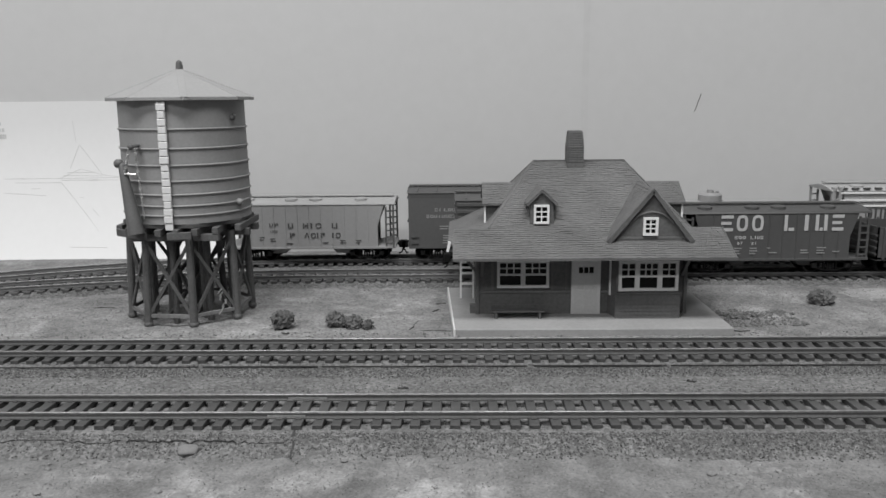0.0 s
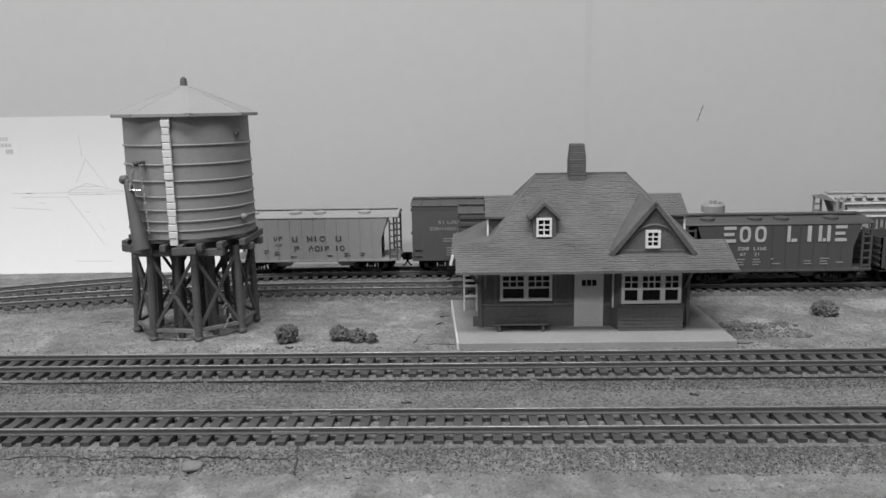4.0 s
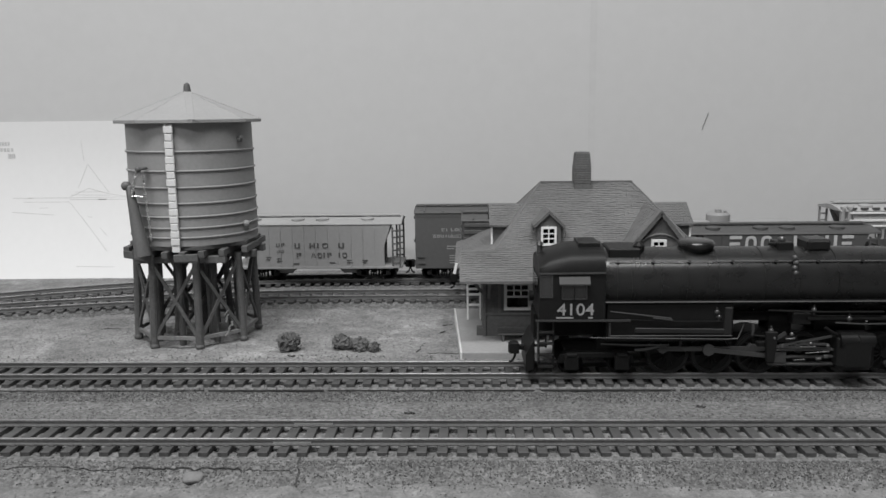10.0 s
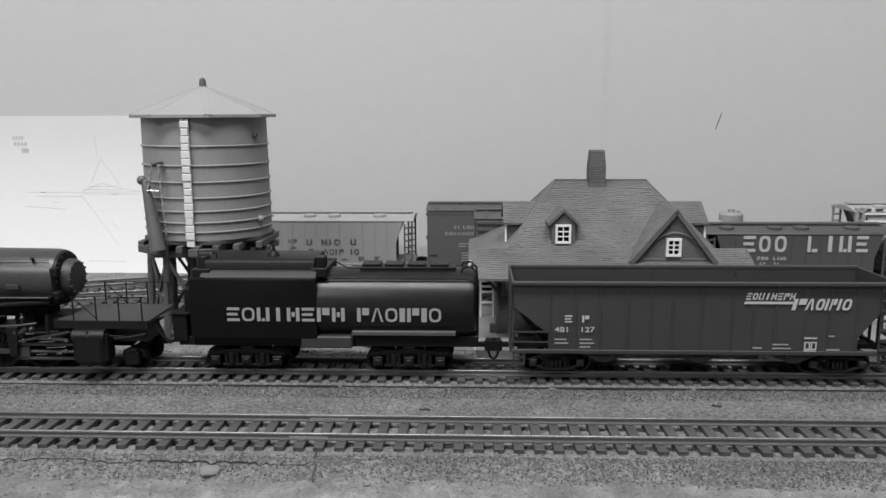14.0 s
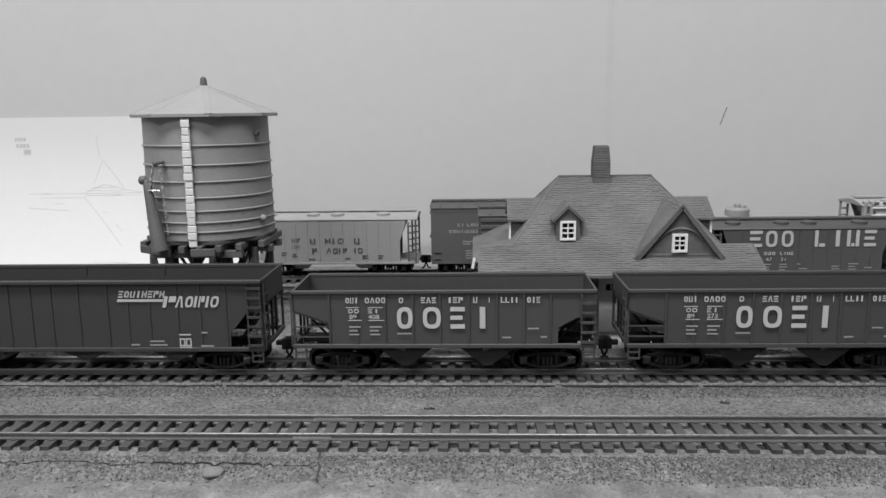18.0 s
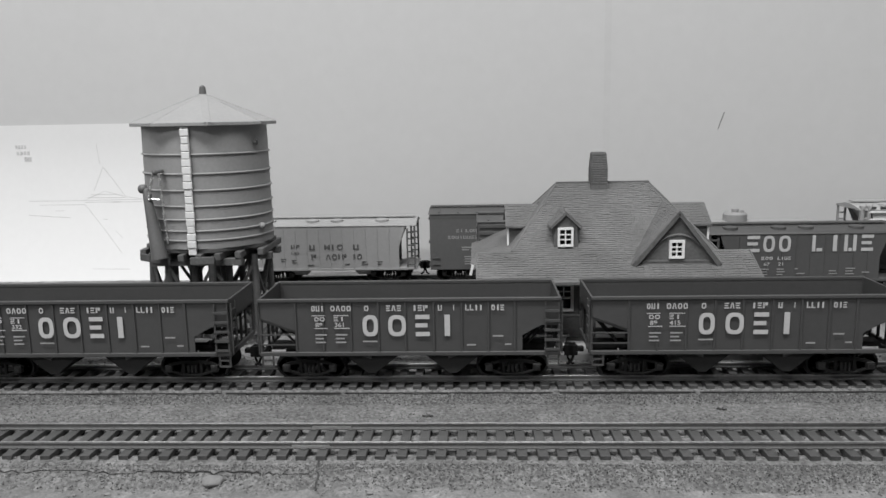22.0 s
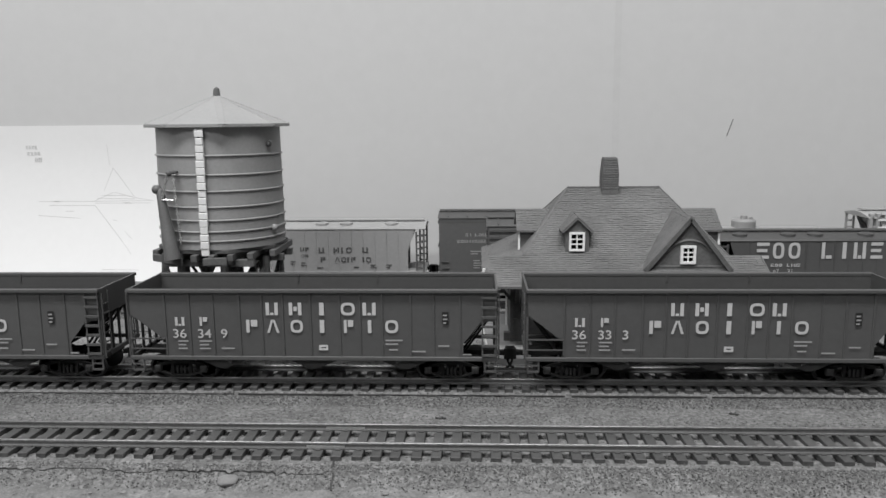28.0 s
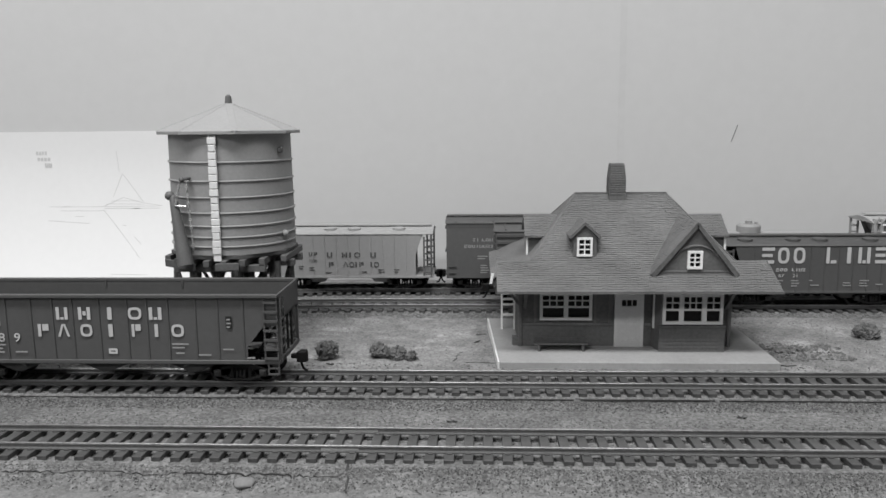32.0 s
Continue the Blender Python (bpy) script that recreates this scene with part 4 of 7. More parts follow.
    tube(bm, [(gxm + 13.5 * math.cos(a), gy - 0.4, gz0 + 2.2 + 13.5 * math.sin(a)) for a in [math.pi * i / 16 for i in range(3, 14)]], 0.7, 6)
    part("arch_trim", bm, M_SWALL, gable)
    bm = B()
    clapboard(bm, gx0 + 4, gx1 - 4, gy - 0.2, gz0 - 1, gz0 + 3)
    part("siding", bm, M_SWALL, gable)
    window(gable, 93.9, 101.5, 42.9, 52.2, gy - 0.6, (1,), M_SASH, meeting=0, cols=2, rows=3, frame_w=1.2)
    # small dormer
    dx0, dx1, dxm, dy = 36.0, 51.4, 43.5, 402.8
    bm = B()
    slab(bm, [(dx0 + 1.6, 46), (dx1 - 1.6, 46), (dx1 - 1.6, 57.6), (dxm, 63.9), (dx0 + 1.6, 57.6)], "y", dy, dy + 25)
    dorm = part("dormer", bm, M_SWALL, t, "small dark dormer")
    bm = B()
    for sx in (dx0, dx1):
        slab(bm, [(sx, 56.7), (dxm, 64.1), (dxm, 65.5), (sx - (0.6 if sx < dxm else -0.6), 57.7)], "y", dy - 1.8, dy + 30)
    part("dormer_roof", bm, M_SHING, dorm, "shingled dormer roof")
    bm = B()
    shingled(bm, (dx0 - 0.6, dy + 30, 57.8), (dx0 - 0.6, dy - 1.8, 57.8), (dxm, dy - 1.8, 65.6), (dxm, dy + 30, 65.6), 5, seed=31)
    shingled(bm, (dx1 + 0.6, dy - 1.8, 57.8), (dx1 + 0.6, dy + 30, 57.8), (dxm, dy + 30, 65.6), (dxm, dy - 1.8, 65.6), 5, seed=32)
    tagged(part("shingles", bm, M_SHING, dorm, smooth=0), kind="stuff")
    window(dorm, 39.4, 47.5, 47.4, 57.4, dy - 0.5, (1,), M_SASH, meeting=0, cols=2, rows=3, frame_w=1.1)
    # chimney of brick courses
    bm = B()
    loft(bm, [[(65.3 - d, 438 - d, z), (65.3 + d, 438 - d, z), (65.3 + d, 438 + d, z), (65.3 - d, 438 + d, z)] for d, z in ((4.5, 74), (4.5, 86), (3.6, 94.4))])
    ch = part("chimney", bm, M_BRICK, t, "dark tapered brick chimney")
    for i in range(13):
        z, g = 77 + i * 1.3, 0.22 if i < 6 else 0.22 - 0.12 * (i - 6)
        bm = B()
        box(bm, 60.8 - g, 69.8 + g, 433.5 - g, 442.5 + g, z, z + 1.0)
        part("brick_course", bm, M_BRICK, ch, bevel=0.1)
    # eave brackets
    for x in (12.0, 117.5):
        bm = B()
        beam(bm, (x, 399.5, 20), (x, 386, 32.0), 1.6, 1.6)
        part("bracket", bm, M_SWALL, t, "dark eave bracket")
    for y in (404, 430, 460):
        bm = B()
        beam(bm, (9.3, y, 21), (0.5, y, 32), 1.5, 1.5)
        part("bracket", bm, M_SWALL, t)
    bm = B()
    box(bm, 5.5, 9.2, 401, 405, zb, 3.5)
    part("plinth", bm, M_BRICK, t)
    return t


station()


def platform():
    t = thing("platform", (0, 0, 0), "pale concrete platform slab round the station", "platform", kind="structure")
    bm = B()
    slab(bm, [(-2.2, 371.0), (136.6, 371.0), (136.6, 470), (12, 470), (12, 459), (-6.6, 459)], "z", -7.5, -1.0)
    part("slab", bm, M_PLAT, t, "pale concrete slab", 0.3)
    bm = B()
    slab(bm, [(-3.1, 370.7), (-2.1, 370.7), (-6.5, 459), (-7.4, 459)], "z", -7.5, -0.7)
    part("white_edge", bm, M_WHITE, t, "white painted edge", 0.2)
    return t


platform()

bench = thing("bench", (30.5, 391.5, -1.0), "low dark wooden bench on the platform", "bench")
bm = B()
box(bm, -14, 14, -2.2, 2.2, 3.5, 4.1)
part("seat", bm, M_SWALL, bench, bevel=0.15)
for x in (-11.5, 11.5):
    bm = B()
    box(bm, x - 0.7, x + 0.7, -1.9, 1.9, 0, 3.4)
    part("leg", bm, M_SWALL, bench, bevel=0.1)
bm = B()
box(bm, -14, 14, 1.9, 2.4, 4.3, 6.5)
part("backrest", bm, M_SWALL, bench)

rack = thing("slatted_rack", (4.4, 434, -1.0), "white slatted rack standing beside the station", "rack")
for x in (-3.6, 3.6):
    bm = B()
    box(bm, x - 0.55, x + 0.55, -0.8, 0.8, 0, 30.5)
    part("upright", bm, M_SASH, rack, bevel=0.1)
for z in (8, 14.2, 17.4, 20.6, 23.8, 27):
    bm = B()
    box(bm, -3.1, 3.1, -0.6, 0.6, z, z + 1.2)
    part("slat", bm, M_SASH, rack, bevel=0.1)


def bush(x, y, w, h, seed, label):
    t = thing("bush", (x, y, ground_z(x, y) - 0.4), label, "bush")
    rng = random.Random(seed)
    bm = B()
    for i in range(7):
        a, r = rng.uniform(0, 6.3), rng.uniform(0, w * 0.28)
        c = Vector((r * math.cos(a), r * math.sin(a) * 0.7, h * rng.uniform(0.3, 0.6)))
        m = bmesh.ops.create_icosphere(bm, subdivisions=3, radius=w * rng.uniform(0.2, 0.3))
        for v in m["verts"]:
            p = v.co.copy()
            v.co = p * (1 + 0.5 * noise.noise(p * 0.9 + Vector((i, seed, 0))) + 0.3 * noise.noise(p * 2.5)) * 0.95 + c
            v.co.z = max(v.co.z * min(1.0, h / (w * 0.7)), 0.1)
    part("foliage", bm, M_BUSH, t, smooth=0)
    bm = B()
    for i in range(260):
        a, e = rng.uniform(0, 6.3), rng.uniform(0, 1.5)
        p = Vector((math.cos(a) * math.cos(e) * w * 0.46, math.sin(a) * math.cos(e) * w * 0.36, h * 0.2 + math.sin(e) * h * 0.72)) * rng.uniform(0.8, 1.05)
        d = Vector((rng.uniform(-1, 1), rng.uniform(-1, 1), rng.uniform(-0.5, 1))) * 0.9
        s = Vector((rng.uniform(-1, 1), rng.uniform(-1, 1), rng.uniform(-1, 1))) * 0.5
        bm.faces.new([bm.verts.new(q) for q in (p - s, p + s, p + d)])
    tagged(part("leaves", bm, M_BUSH, t, smooth=0), kind="stuff")
    return t


bush(-92.0, 384.5, 15.0, 11.0, 1, "round dark foam bush on bare ground")
bush(-64.5, 387.0, 13.0, 9.0, 2, "low dark foam bush on bare ground")
bush(-54.5, 385.0, 11.0, 8.0, 5, "dark foam bush close beside a low one")
bush(-47.3, 383.0, 7.5, 5.6, 3, "small dark foam clump beside a larger bush")
bush(206.5, 430, 18, 10, 4, "low dark foam bush near the rear siding")


def stone(x, y, w, d, h, seed, label):
    bm = B()
    m = bmesh.ops.create_icosphere(bm, subdivisions=3, radius=1)
    for v in m["verts"]:
        p = v.co.copy()
        k = 1 + 0.25 * noise.noise(p * 1.3 + Vector((seed, 0, 0)))
        v.co = Vector((p.x * w / 2 * k, p.y * d / 2 * k, p.z * h / 2 * k))
    ob = part("stone", bm, M_ROCK, at=(x, y, ground_z(x, y) + h * 0.2))
    return tagged(ob, label, "stone", "loose stones")


stone(-95.0, 248.0, 7.6, 5.5, 3.8, 1, "pale rounded stone on the front slope")
stone(-88, 219, 6.0, 4, 2.2, 2, "grey stone half buried in the slope")
stone(-8.5, 213, 6.5, 5, 4, 3, "pale stone at the front slope")
srng = random.Random(77)
for i in range(26):
    w = srng.uniform(1.3, 3.2)
    stone(srng.uniform(-170, 170), srng.uniform(203, 244), w, w * 0.8, w * srng.uniform(0.4, 0.7), 20 + i, "small pale pebble bedded in the earth")
for x, y in ((97, 308), (-23.5, 301), (-89, 375), (146, 399), (152, 398), (158, 402)):
    bm = B()
    rng = random.Random(int(x))
    for k in range(9):
        a = rng.uniform(0, 6.3)
        beam(bm, (0, 0, 0.2), (2.3 * math.cos(a), 1.2 * math.sin(a), rng.uniform(0.1, 0.7)), 0.38)
    tagged(part("twig_clump", bm, M_BROWN, at=(x, y, ground_z(x, y))), "small dark clump of dry twigs on the ground", "twigs", "twig clumps", "stuff")
# cracks in the plaster slopes beside the tracks
def crack(pts, width, label, level=None):
    bm = B()
    for (x, y), (x2, y2) in zip(pts, pts[1:]):
        za, zb = (ground_z(x, y) + 0.1, ground_z(x2, y2) + 0.1) if level is None else (level, level)
        beam(bm, (x, y, za), (x2, y2, zb), width, 0.3 if level is None else width)
    tagged(part("crack", bm, M_BROWN), label, "crack", "cracks in the plaster")


def wander(x0, x1, y, amp, seed, step=2.5):
    n = max(2, int((x1 - x0) / step))
    return [(x0 + (x1 - x0) * i / n, y + amp * noise.noise((i * 0.35, seed, 0)) + 0.5 * amp * noise.noise((i * 1.3, seed, 4))) for i in range(n + 1)]


crack([(-58.0, 243.5), (-58.6, 247), (-58.4, 250.5), (-59.6, 254.5), (-59.9, 260)], 0.8, "dark crack across the plaster slope")
crack(wander(-118, -62, 251.9, 0.3, 2, 1.4), 0.65, "long dark crack along the front ballast edge")
crack(wander(-185, -120, 252.0, 0.3, 3, 1.4), 0.3, "thin crack along the front ballast edge")
# dark strips along the ledge: its crack together with its painted shade
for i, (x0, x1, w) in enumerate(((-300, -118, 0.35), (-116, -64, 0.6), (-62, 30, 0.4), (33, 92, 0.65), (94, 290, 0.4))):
    crack(wander(x0, x1, 328.7, 0.25, 10 + i, 1.3), w, "dark line of crack and ledge shade along the ballast edge", -5.0)
crack([(-26, 382), (-24, 388), (-24.5, 394), (-22, 401)], 0.35, "ragged crack where two plaster patches meet")
crack([(-15, 418), (-12.5, 425), (-10.5, 431)], 0.6, "short ragged crack in the bare ground")
crack(wander(139, 147, 378, 1.0, 36, 1.2), 1.2, "dark hollow beside the platform corner")
crack(wander(-20, 2, 380, 0.6, 31), 0.3, "dark crack in the bare ground beside the platform")
crack(wander(-14, -8, 440, 1.5, 32), 1.2, "short dark crack in the bare ground")
crack(wander(141, 168, 408, 2.5, 33), 1.3, "ragged dark gap in the plaster beside the platform")
crack(wander(-213, -201, 431, 4.0, 34, 1.2), 0.9, "thin crack in the bare ground")
# the joint in the near track
for side in (-8.63, 8.63):
    bm = B()
    box(bm, -67 if side > 0 else -71, -52 if side > 0 else -57, A_Y + side - 0.75, A_Y + side - 0.4, -1.9, -1.2)
    tagged(part("rail_joiner", bm, M_CHAIN), "bright metal rail joiner on the front track", "rail joiner", "rail joiners")


# ---- rolling stock ----
def wheelset(parent, x, r=5.2, material=None):
    bm = B()
    for s in (-8.6, 8.6):
        sg = 1 if s > 0 else -1
        tube(bm, [(0, s - sg * 1.0, 0), (0, s - sg * 0.95, 0), (0, s - sg * 0.5, 0), (0, s - sg * 0.45, 0), (0, s + sg * 0.9, 0), (0, s + sg * 0.9, 0), (0, s + sg * 0.6, 0), (0, s + sg * 0.75, 0)],
             [0.5, r + 0.6, r + 0.6, r, r - 0.1, r - 0.9, r - 1.1, 1.0], 20)
    tube(bm, [(0, -8, 0), (0, 8, 0)], 0.9, 8)
    for s in (-9.5, 9.5):
        for k in range(3):
            a = 2.1 * k
            ball(bm, (2.6 * math.cos(a), s, 2.6 * math.sin(a)), 0.42)
    return part("wheelset", bm, material or M_WHEEL, parent, "dull metal wheels on an axle", at=(x, 0, r))


def truck(car, x, base=21.0, r=5.2, wheel=None):
    h = base / 2
    bm = B()
    box(bm, -2.2, 2.2, -12, 12, 5.4, 8.6)
    t = part("truck", bm, M_TRUCK, car, "black truck bolster", at=(x, 0, 0))
    for s in (-1, 1):
        ya, yb = min(s * 11.6, s * 12.8), max(s * 11.6, s * 12.8)
        bm = B()
        slab(bm, [(-h - 2.4, 6.4), (-h + 1, 8.0), (-h * 0.4, 9.0), (h * 0.4, 9.0), (h - 1, 8.0), (h + 2.4, 6.4), (h + 1.4, 5.8), (h - 2, 6.6), (h * 0.4, 7.6), (-h * 0.4, 7.6), (-h + 2, 6.6), (-h - 1.4, 5.8)], "y", ya, yb)
        for k in (-4.0, 4.0):
            box(bm, k - 0.7, k + 0.7, ya, yb, 2.6, 8.2)
        part("side_frame", bm, M_TRUCK, t, "black cast side frame", 0.15)
        bm = B()
        slab(bm, [(-h - 1.4, 4.3), (-h * 0.42, 1.9), (h * 0.42, 1.9), (h + 1.4, 4.3), (h + 1.4, 5.1), (h * 0.40, 2.8), (-h * 0.40, 2.8), (-h - 1.4, 5.1)], "y", min(s * 11.8, s * 13.4), max(s * 11.8, s * 13.4))
        part("arch_bar", bm, M_ARCH, t, "worn lower arch bar", 0.1)
        for k in (-h, h):
            bm = B()
            box(bm, k - 1.6, k + 1.6, min(s * 11.6, s * 14.2), max(s * 11.6, s * 14.2), 3.8, 7.0)
            box(bm, k - 1.1, k + 1.1, min(s * 14.1, s * 14.6), max(s * 14.1, s * 14.6), 4.2, 6.4)
            part("axle_box", bm, M_AXLE, t, "worn grey axle box", 0.2)
        for k in (-1.7, 0, 1.7):
            bm = B()
            tube(bm, [(k, s * 12.9, 3.2), (k, s * 12.9, 6.6)], 0.6, 8)
            part("spring", bm, M_ARCH, t)
    wheelset(t, -h, r, wheel)
    wheelset(t, h, r, wheel)
    return t


def coupler(car, x, way):
    """A knuckle coupler with its hanging hose, at the end that faces way (-1 or 1)."""
    bm = B()
    box(bm, min(x, x + way * 5.0), max(x, x + way * 5.0), -1.3, 1.3, 8.6, 10.8)
    slab(bm, [(x + way * 3.0, -2.8), (x + way * 7.4, -2.8), (x + way * 8.2, -0.2), (x + way * 6.6, 0.4), (x + way * 6.6, 1.6), (x + way * 7.6, 2.2), (x + way * 3.8, 2.4)], "z", 7.2, 12.2)
    c = part("coupler", bm, M_TRUCK, car, "black knuckle coupler", 0.25)
    bm = B()
    tube(bm, [(x + way * 4.5, -0.6, 8.6), (x + way * 4.9, -0.8, 6.0), (x + way * 5.8, -1.0, 3.9), (x + way * 7.0, -1.1, 3.0), (x + way * 7.8, -1.1, 3.2)], 0.6, 7)
    part("hose", bm, M_TRUCK, c, "thin hanging trip pin")
    return c


def rungs(car, x0, x1, zs, y, material, name="grab_rung", w=0.55):
    for z in zs:
        bm = B()
        beam(bm, (x0, y, z), (x1, y, z), w, w)
        part(name, bm, material, car)


def hopper(name, length, sill, top, ribs, cut, cutr, chutes, bogie, material, label, rib_w=0.9, tie_bars=(), proud=0.75, low=3.8, chord=1.1, chute=None, wheel=None):
    """An empty open hopper car, its centre over the origin, rail top at z 0. cut: (width, high z, low z) of the open end corner."""
    car = thing(name, (0, 0, 0), label, "hopper car", "train on the middle track")
    h, w = length / 2, 17.9
    outline = [(-h, top), (-h, cut[1]), (-h + 0.8, cut[1]), (-h + cut[0], cut[2]), (-h + cut[0], sill), (h - cutr[0], sill), (h - cutr[0], cutr[2]), (h - cutr[0] + 8, cutr[1]), (h, cutr[1]), (h, top)]
    for s in (-1, 1):
        bm = B()
        slab(bm, outline, "y", s * (w - 0.7), s * w)
        side = part("side_panel", bm, material, car, "plain painted side sheet")
        for x in ribs:
            bm = B()
            box(bm, -h + x - rib_w / 2, -h + x + rib_w / 2, min(s * w, s * (w + proud)), max(s * w, s * (w + proud)), sill + 1.2, top - 1.6)
            part("rib", bm, material, side, bevel=0.12)
        bm = B()
        box(bm, -h, h, min(s * (w - 0.9), s * (w + chord)), max(s * (w - 0.9), s * (w + chord)), top - 1.5, top)
        part("top_chord", bm, material, car, "", 0.2)
        bm = B()
        box(bm, -h, h, min(s * (w - 0.9), s * (w + 0.8)), max(s * (w - 0.9), s * (w + 0.8)), sill - 0.6, sill + 1.2)
        part("side_sill", bm, material, car, "", 0.2)
        for x in (-h, h - 1.1):
            bm = B()
            box(bm, x, x + 1.1, min(s * (w - 1.1), s * w), max(s * (w - 1.1), s * w), sill, top - 1.4)
            part("corner_post", bm, material, car, "", 0.15)
    for s in (-1, 1):
        x = s * h
        bm = B()
        box(bm, min(x, x - s * 0.9), max(x, x - s * 0.9), -w, w, cut[1] - 1, top - 0.2)
        end = part("end_sheet", bm, material, car, "painted end sheet")
        bm = B()
        slab(bm, [(x, cut[1]), (x, cut[1] - 1.0), (s * chutes[-1] * 0.9, sill - 2.5), (s * chutes[-1] * 0.9, sill - 1.5)], "y", -w + 0.7, w - 0.7)
        part("slope_sheet", bm, material, car, "sloping floor sheet")
        bm = B()
        box(bm, min(x, x - s * 1.2), max(x, x - s * 1.2), -w, w, sill - 0.8, sill + 1.5)
        part("end_sill", bm, material, car, "", 0.2)
        bm = B()
        box(bm, min(x - s * 1.2, x - s * (cut[0] + 2)), max(x - s * 1.2, x - s * (cut[0] + 2)), -4, 4, sill - 2.0, sill + 0.2)
        for y in (-7, 0, 7):
            beam(bm, (x - s * 1.0, y, sill), (x - s * 1.0, y, cut[1]), 1.0)
            beam(bm, (x - s * 1.2, y, cut[1] - 1), (x - s * (cut[0] - 1), y, sill), 0.9)
        # struts coloured darker than the car, as shade in the open corner
        part("end_frame", bm, M_UNDERSHADE, car, "end posts and struts under the slope sheet")
        coupler(car, s * (h + 0.3), s)
        bm = B()
        for y in (-w + 0.4, -w + 6):
            beam(bm, (x + s * 0.6, y, sill), (x + s * 0.6, y, top - 2), 0.55)
        lad = part("end_ladder", bm, material, car)
        z = sill + 2.5
        while z < top - 3:
            bm = B()
            beam(bm, (x + s * 0.7, -w + 0.4, z), (x + s * 0.7, -w + 6, z), 0.5)
            part("rung", bm, material, lad)
            z += 4.4
        bm = B()
        xs = x - s * 3.2
        for xx in (x - s * 0.9, x - s * 5.6):
            beam(bm, (xx, -w - 0.1, sill), (xx, -w - 0.1, sill - 5.6), 0.7)
        beam(bm, (x - s * 0.9, -w - 0.1, sill - 5.4), (x - s * 5.6, -w - 0.1, sill - 5.4), 0.9, 0.7)
        beam(bm, (x - s * 0.9, -w - 0.1, sill - 2.6), (x - s * 5.6, -w - 0.1, sill - 2.6), 0.9, 0.6)
        part("stirrup_step", bm, material, car, "small hanging step")
    # ladder on the trailing corner and grab bars on the leading one
    bm = B()
    for xx in (h - 6.6, h - 0.8):
        beam(bm, (xx, -w - 1.0, sill + 0.5), (xx, -w - 1.0, top - 2), 0.6, 0.5)
    sl = part("side_ladder", bm, material, car)
    z = sill + 2.2
    while z < top - 2:
        bm = B()
        beam(bm, (h - 7.0, -w - 1.2, z), (h - 0.4, -w - 1.2, z), 0.9, 1.0)
        part("rung", bm, material, sl)
        z += 4.3
    rungs(car, -h + 0.4, -h + cut[0], (sill + 4.6, sill + 9.2), -w - 0.5, material)
    for x in chutes:
        for s in (-1, 1):
            bm = B()
            y0, y1 = (-16, -1.5) if s < 0 else (1.5, 16)
            loft(bm, [[(x - 13, y0, sill - 0.4), (x + 13, y0, sill - 0.4), (x + 13, y1, sill - 0.4), (x - 13, y1, sill - 0.4)],
                      [(x - 1.6, y0, low), (x + 1.6, y0, low), (x + 1.6, y1, low), (x - 1.6, y1, low)]])
            part("chute", bm, chute or M_UNDERSHADE, car, "wedge-shaped discharge chute", 0.15)
    for x in tie_bars:
        bm = B()
        beam(bm, (x, w - 1.0, top - 4), (x, w - 1.0, top - 0.4), 0.7, 0.5)
        part("tie_bar", bm, material, car)
    bm = B()
    box(bm, -h + 8, h - 8, -2.2, 2.2, sill - 2.6, sill - 0.2)
    part("centre_sill", bm, M_TRUCK, car)
    bm = B()
    tube(bm, [(-h - 1.6, 5, top - 9), (-h - 1.2, 5, top - 9), (-h - 1.2, 5, top - 9)], [3.2, 3.2, 0.4], 16)
    part("brake_wheel", bm, M_TRUCK, car)
    for s in (-1, 1):
        truck(car, s * bogie, wheel=wheel)
    return car


def small_print(blocks, y, parent, material=None):
    """Rows of tiny painted lines, too small to read."""
    out = []
    for x, z, w, rows in blocks:
        for r in range(rows):
            out.append(("bar", x, z - r * 1.7, w * (0.75 + 0.25 * ((r * 7 + int(abs(x))) % 3) / 2), 0.65, 0))
    return tagged(marks(out, y, material or M_LETG, parent, "data_line", "illegible data lines"), kind="stuff")


# small coal hopper: 132 long
SMALL_RIBS = (16.4, 28.5, 40.7, 52.8, 64.6, 77.0, 89.2, 100.8, 112.2)
small = hopper("hopper_car", 132, 13.2, 38.5, SMALL_RIBS, (16.0, 29.5, 24.0), (16.5, 26.0, 21.5), (-17.0, 19.0), 45.5, M_HOPA, "small dark empty hopper car with white lettering shapes")
Y_S = -18.75
Y_B = -18.45
cu = lambda px: (px - 258) / 9.79 - 42.3
cz = lambda py: 14.3 + (370 - py) / 10.1
sign([(cu(475), 6.8), (cu(585), 7.8), (cu(702), 6.2), (cu(826), 2.4)], "ooei", cz(297), 9.6, Y_S, M_LETTER, small, 1.8, "large white painted initials as plain shapes")
for a, b, f in ((258, 315, "oui"), (340, 432, "owoo"), (484, 508, "o"), (578, 647, "ewe"), (690, 760, "iek"), (799, 820, "u"), (862, 871, "i"), (915, 992, "llii"), (1025, 1083, "oie")):
    step = (cu(b) - cu(a)) / len(f)
    sign([(cu(a) + (i + (0.25 if c == "i" else 0)) * step, step * (0.35 if c == "i" else 0.8)) for i, c in enumerate(f)], f, cz(182), 2.5, Y_S, M_LETTER, small, 0.5, "white painted name as plain shapes")
marks([("bar", cu(258), cz(203), 5.8, 0.35, 0), ("bar", cu(352), cz(203), 6.6, 0.35, 0), ("bar", cu(266), cz(261), 6.0, 0.35, 0), ("bar", cu(354), cz(261), 6.8, 0.35, 0)], Y_S, M_LETTER, small, "rule", "thin white rules")
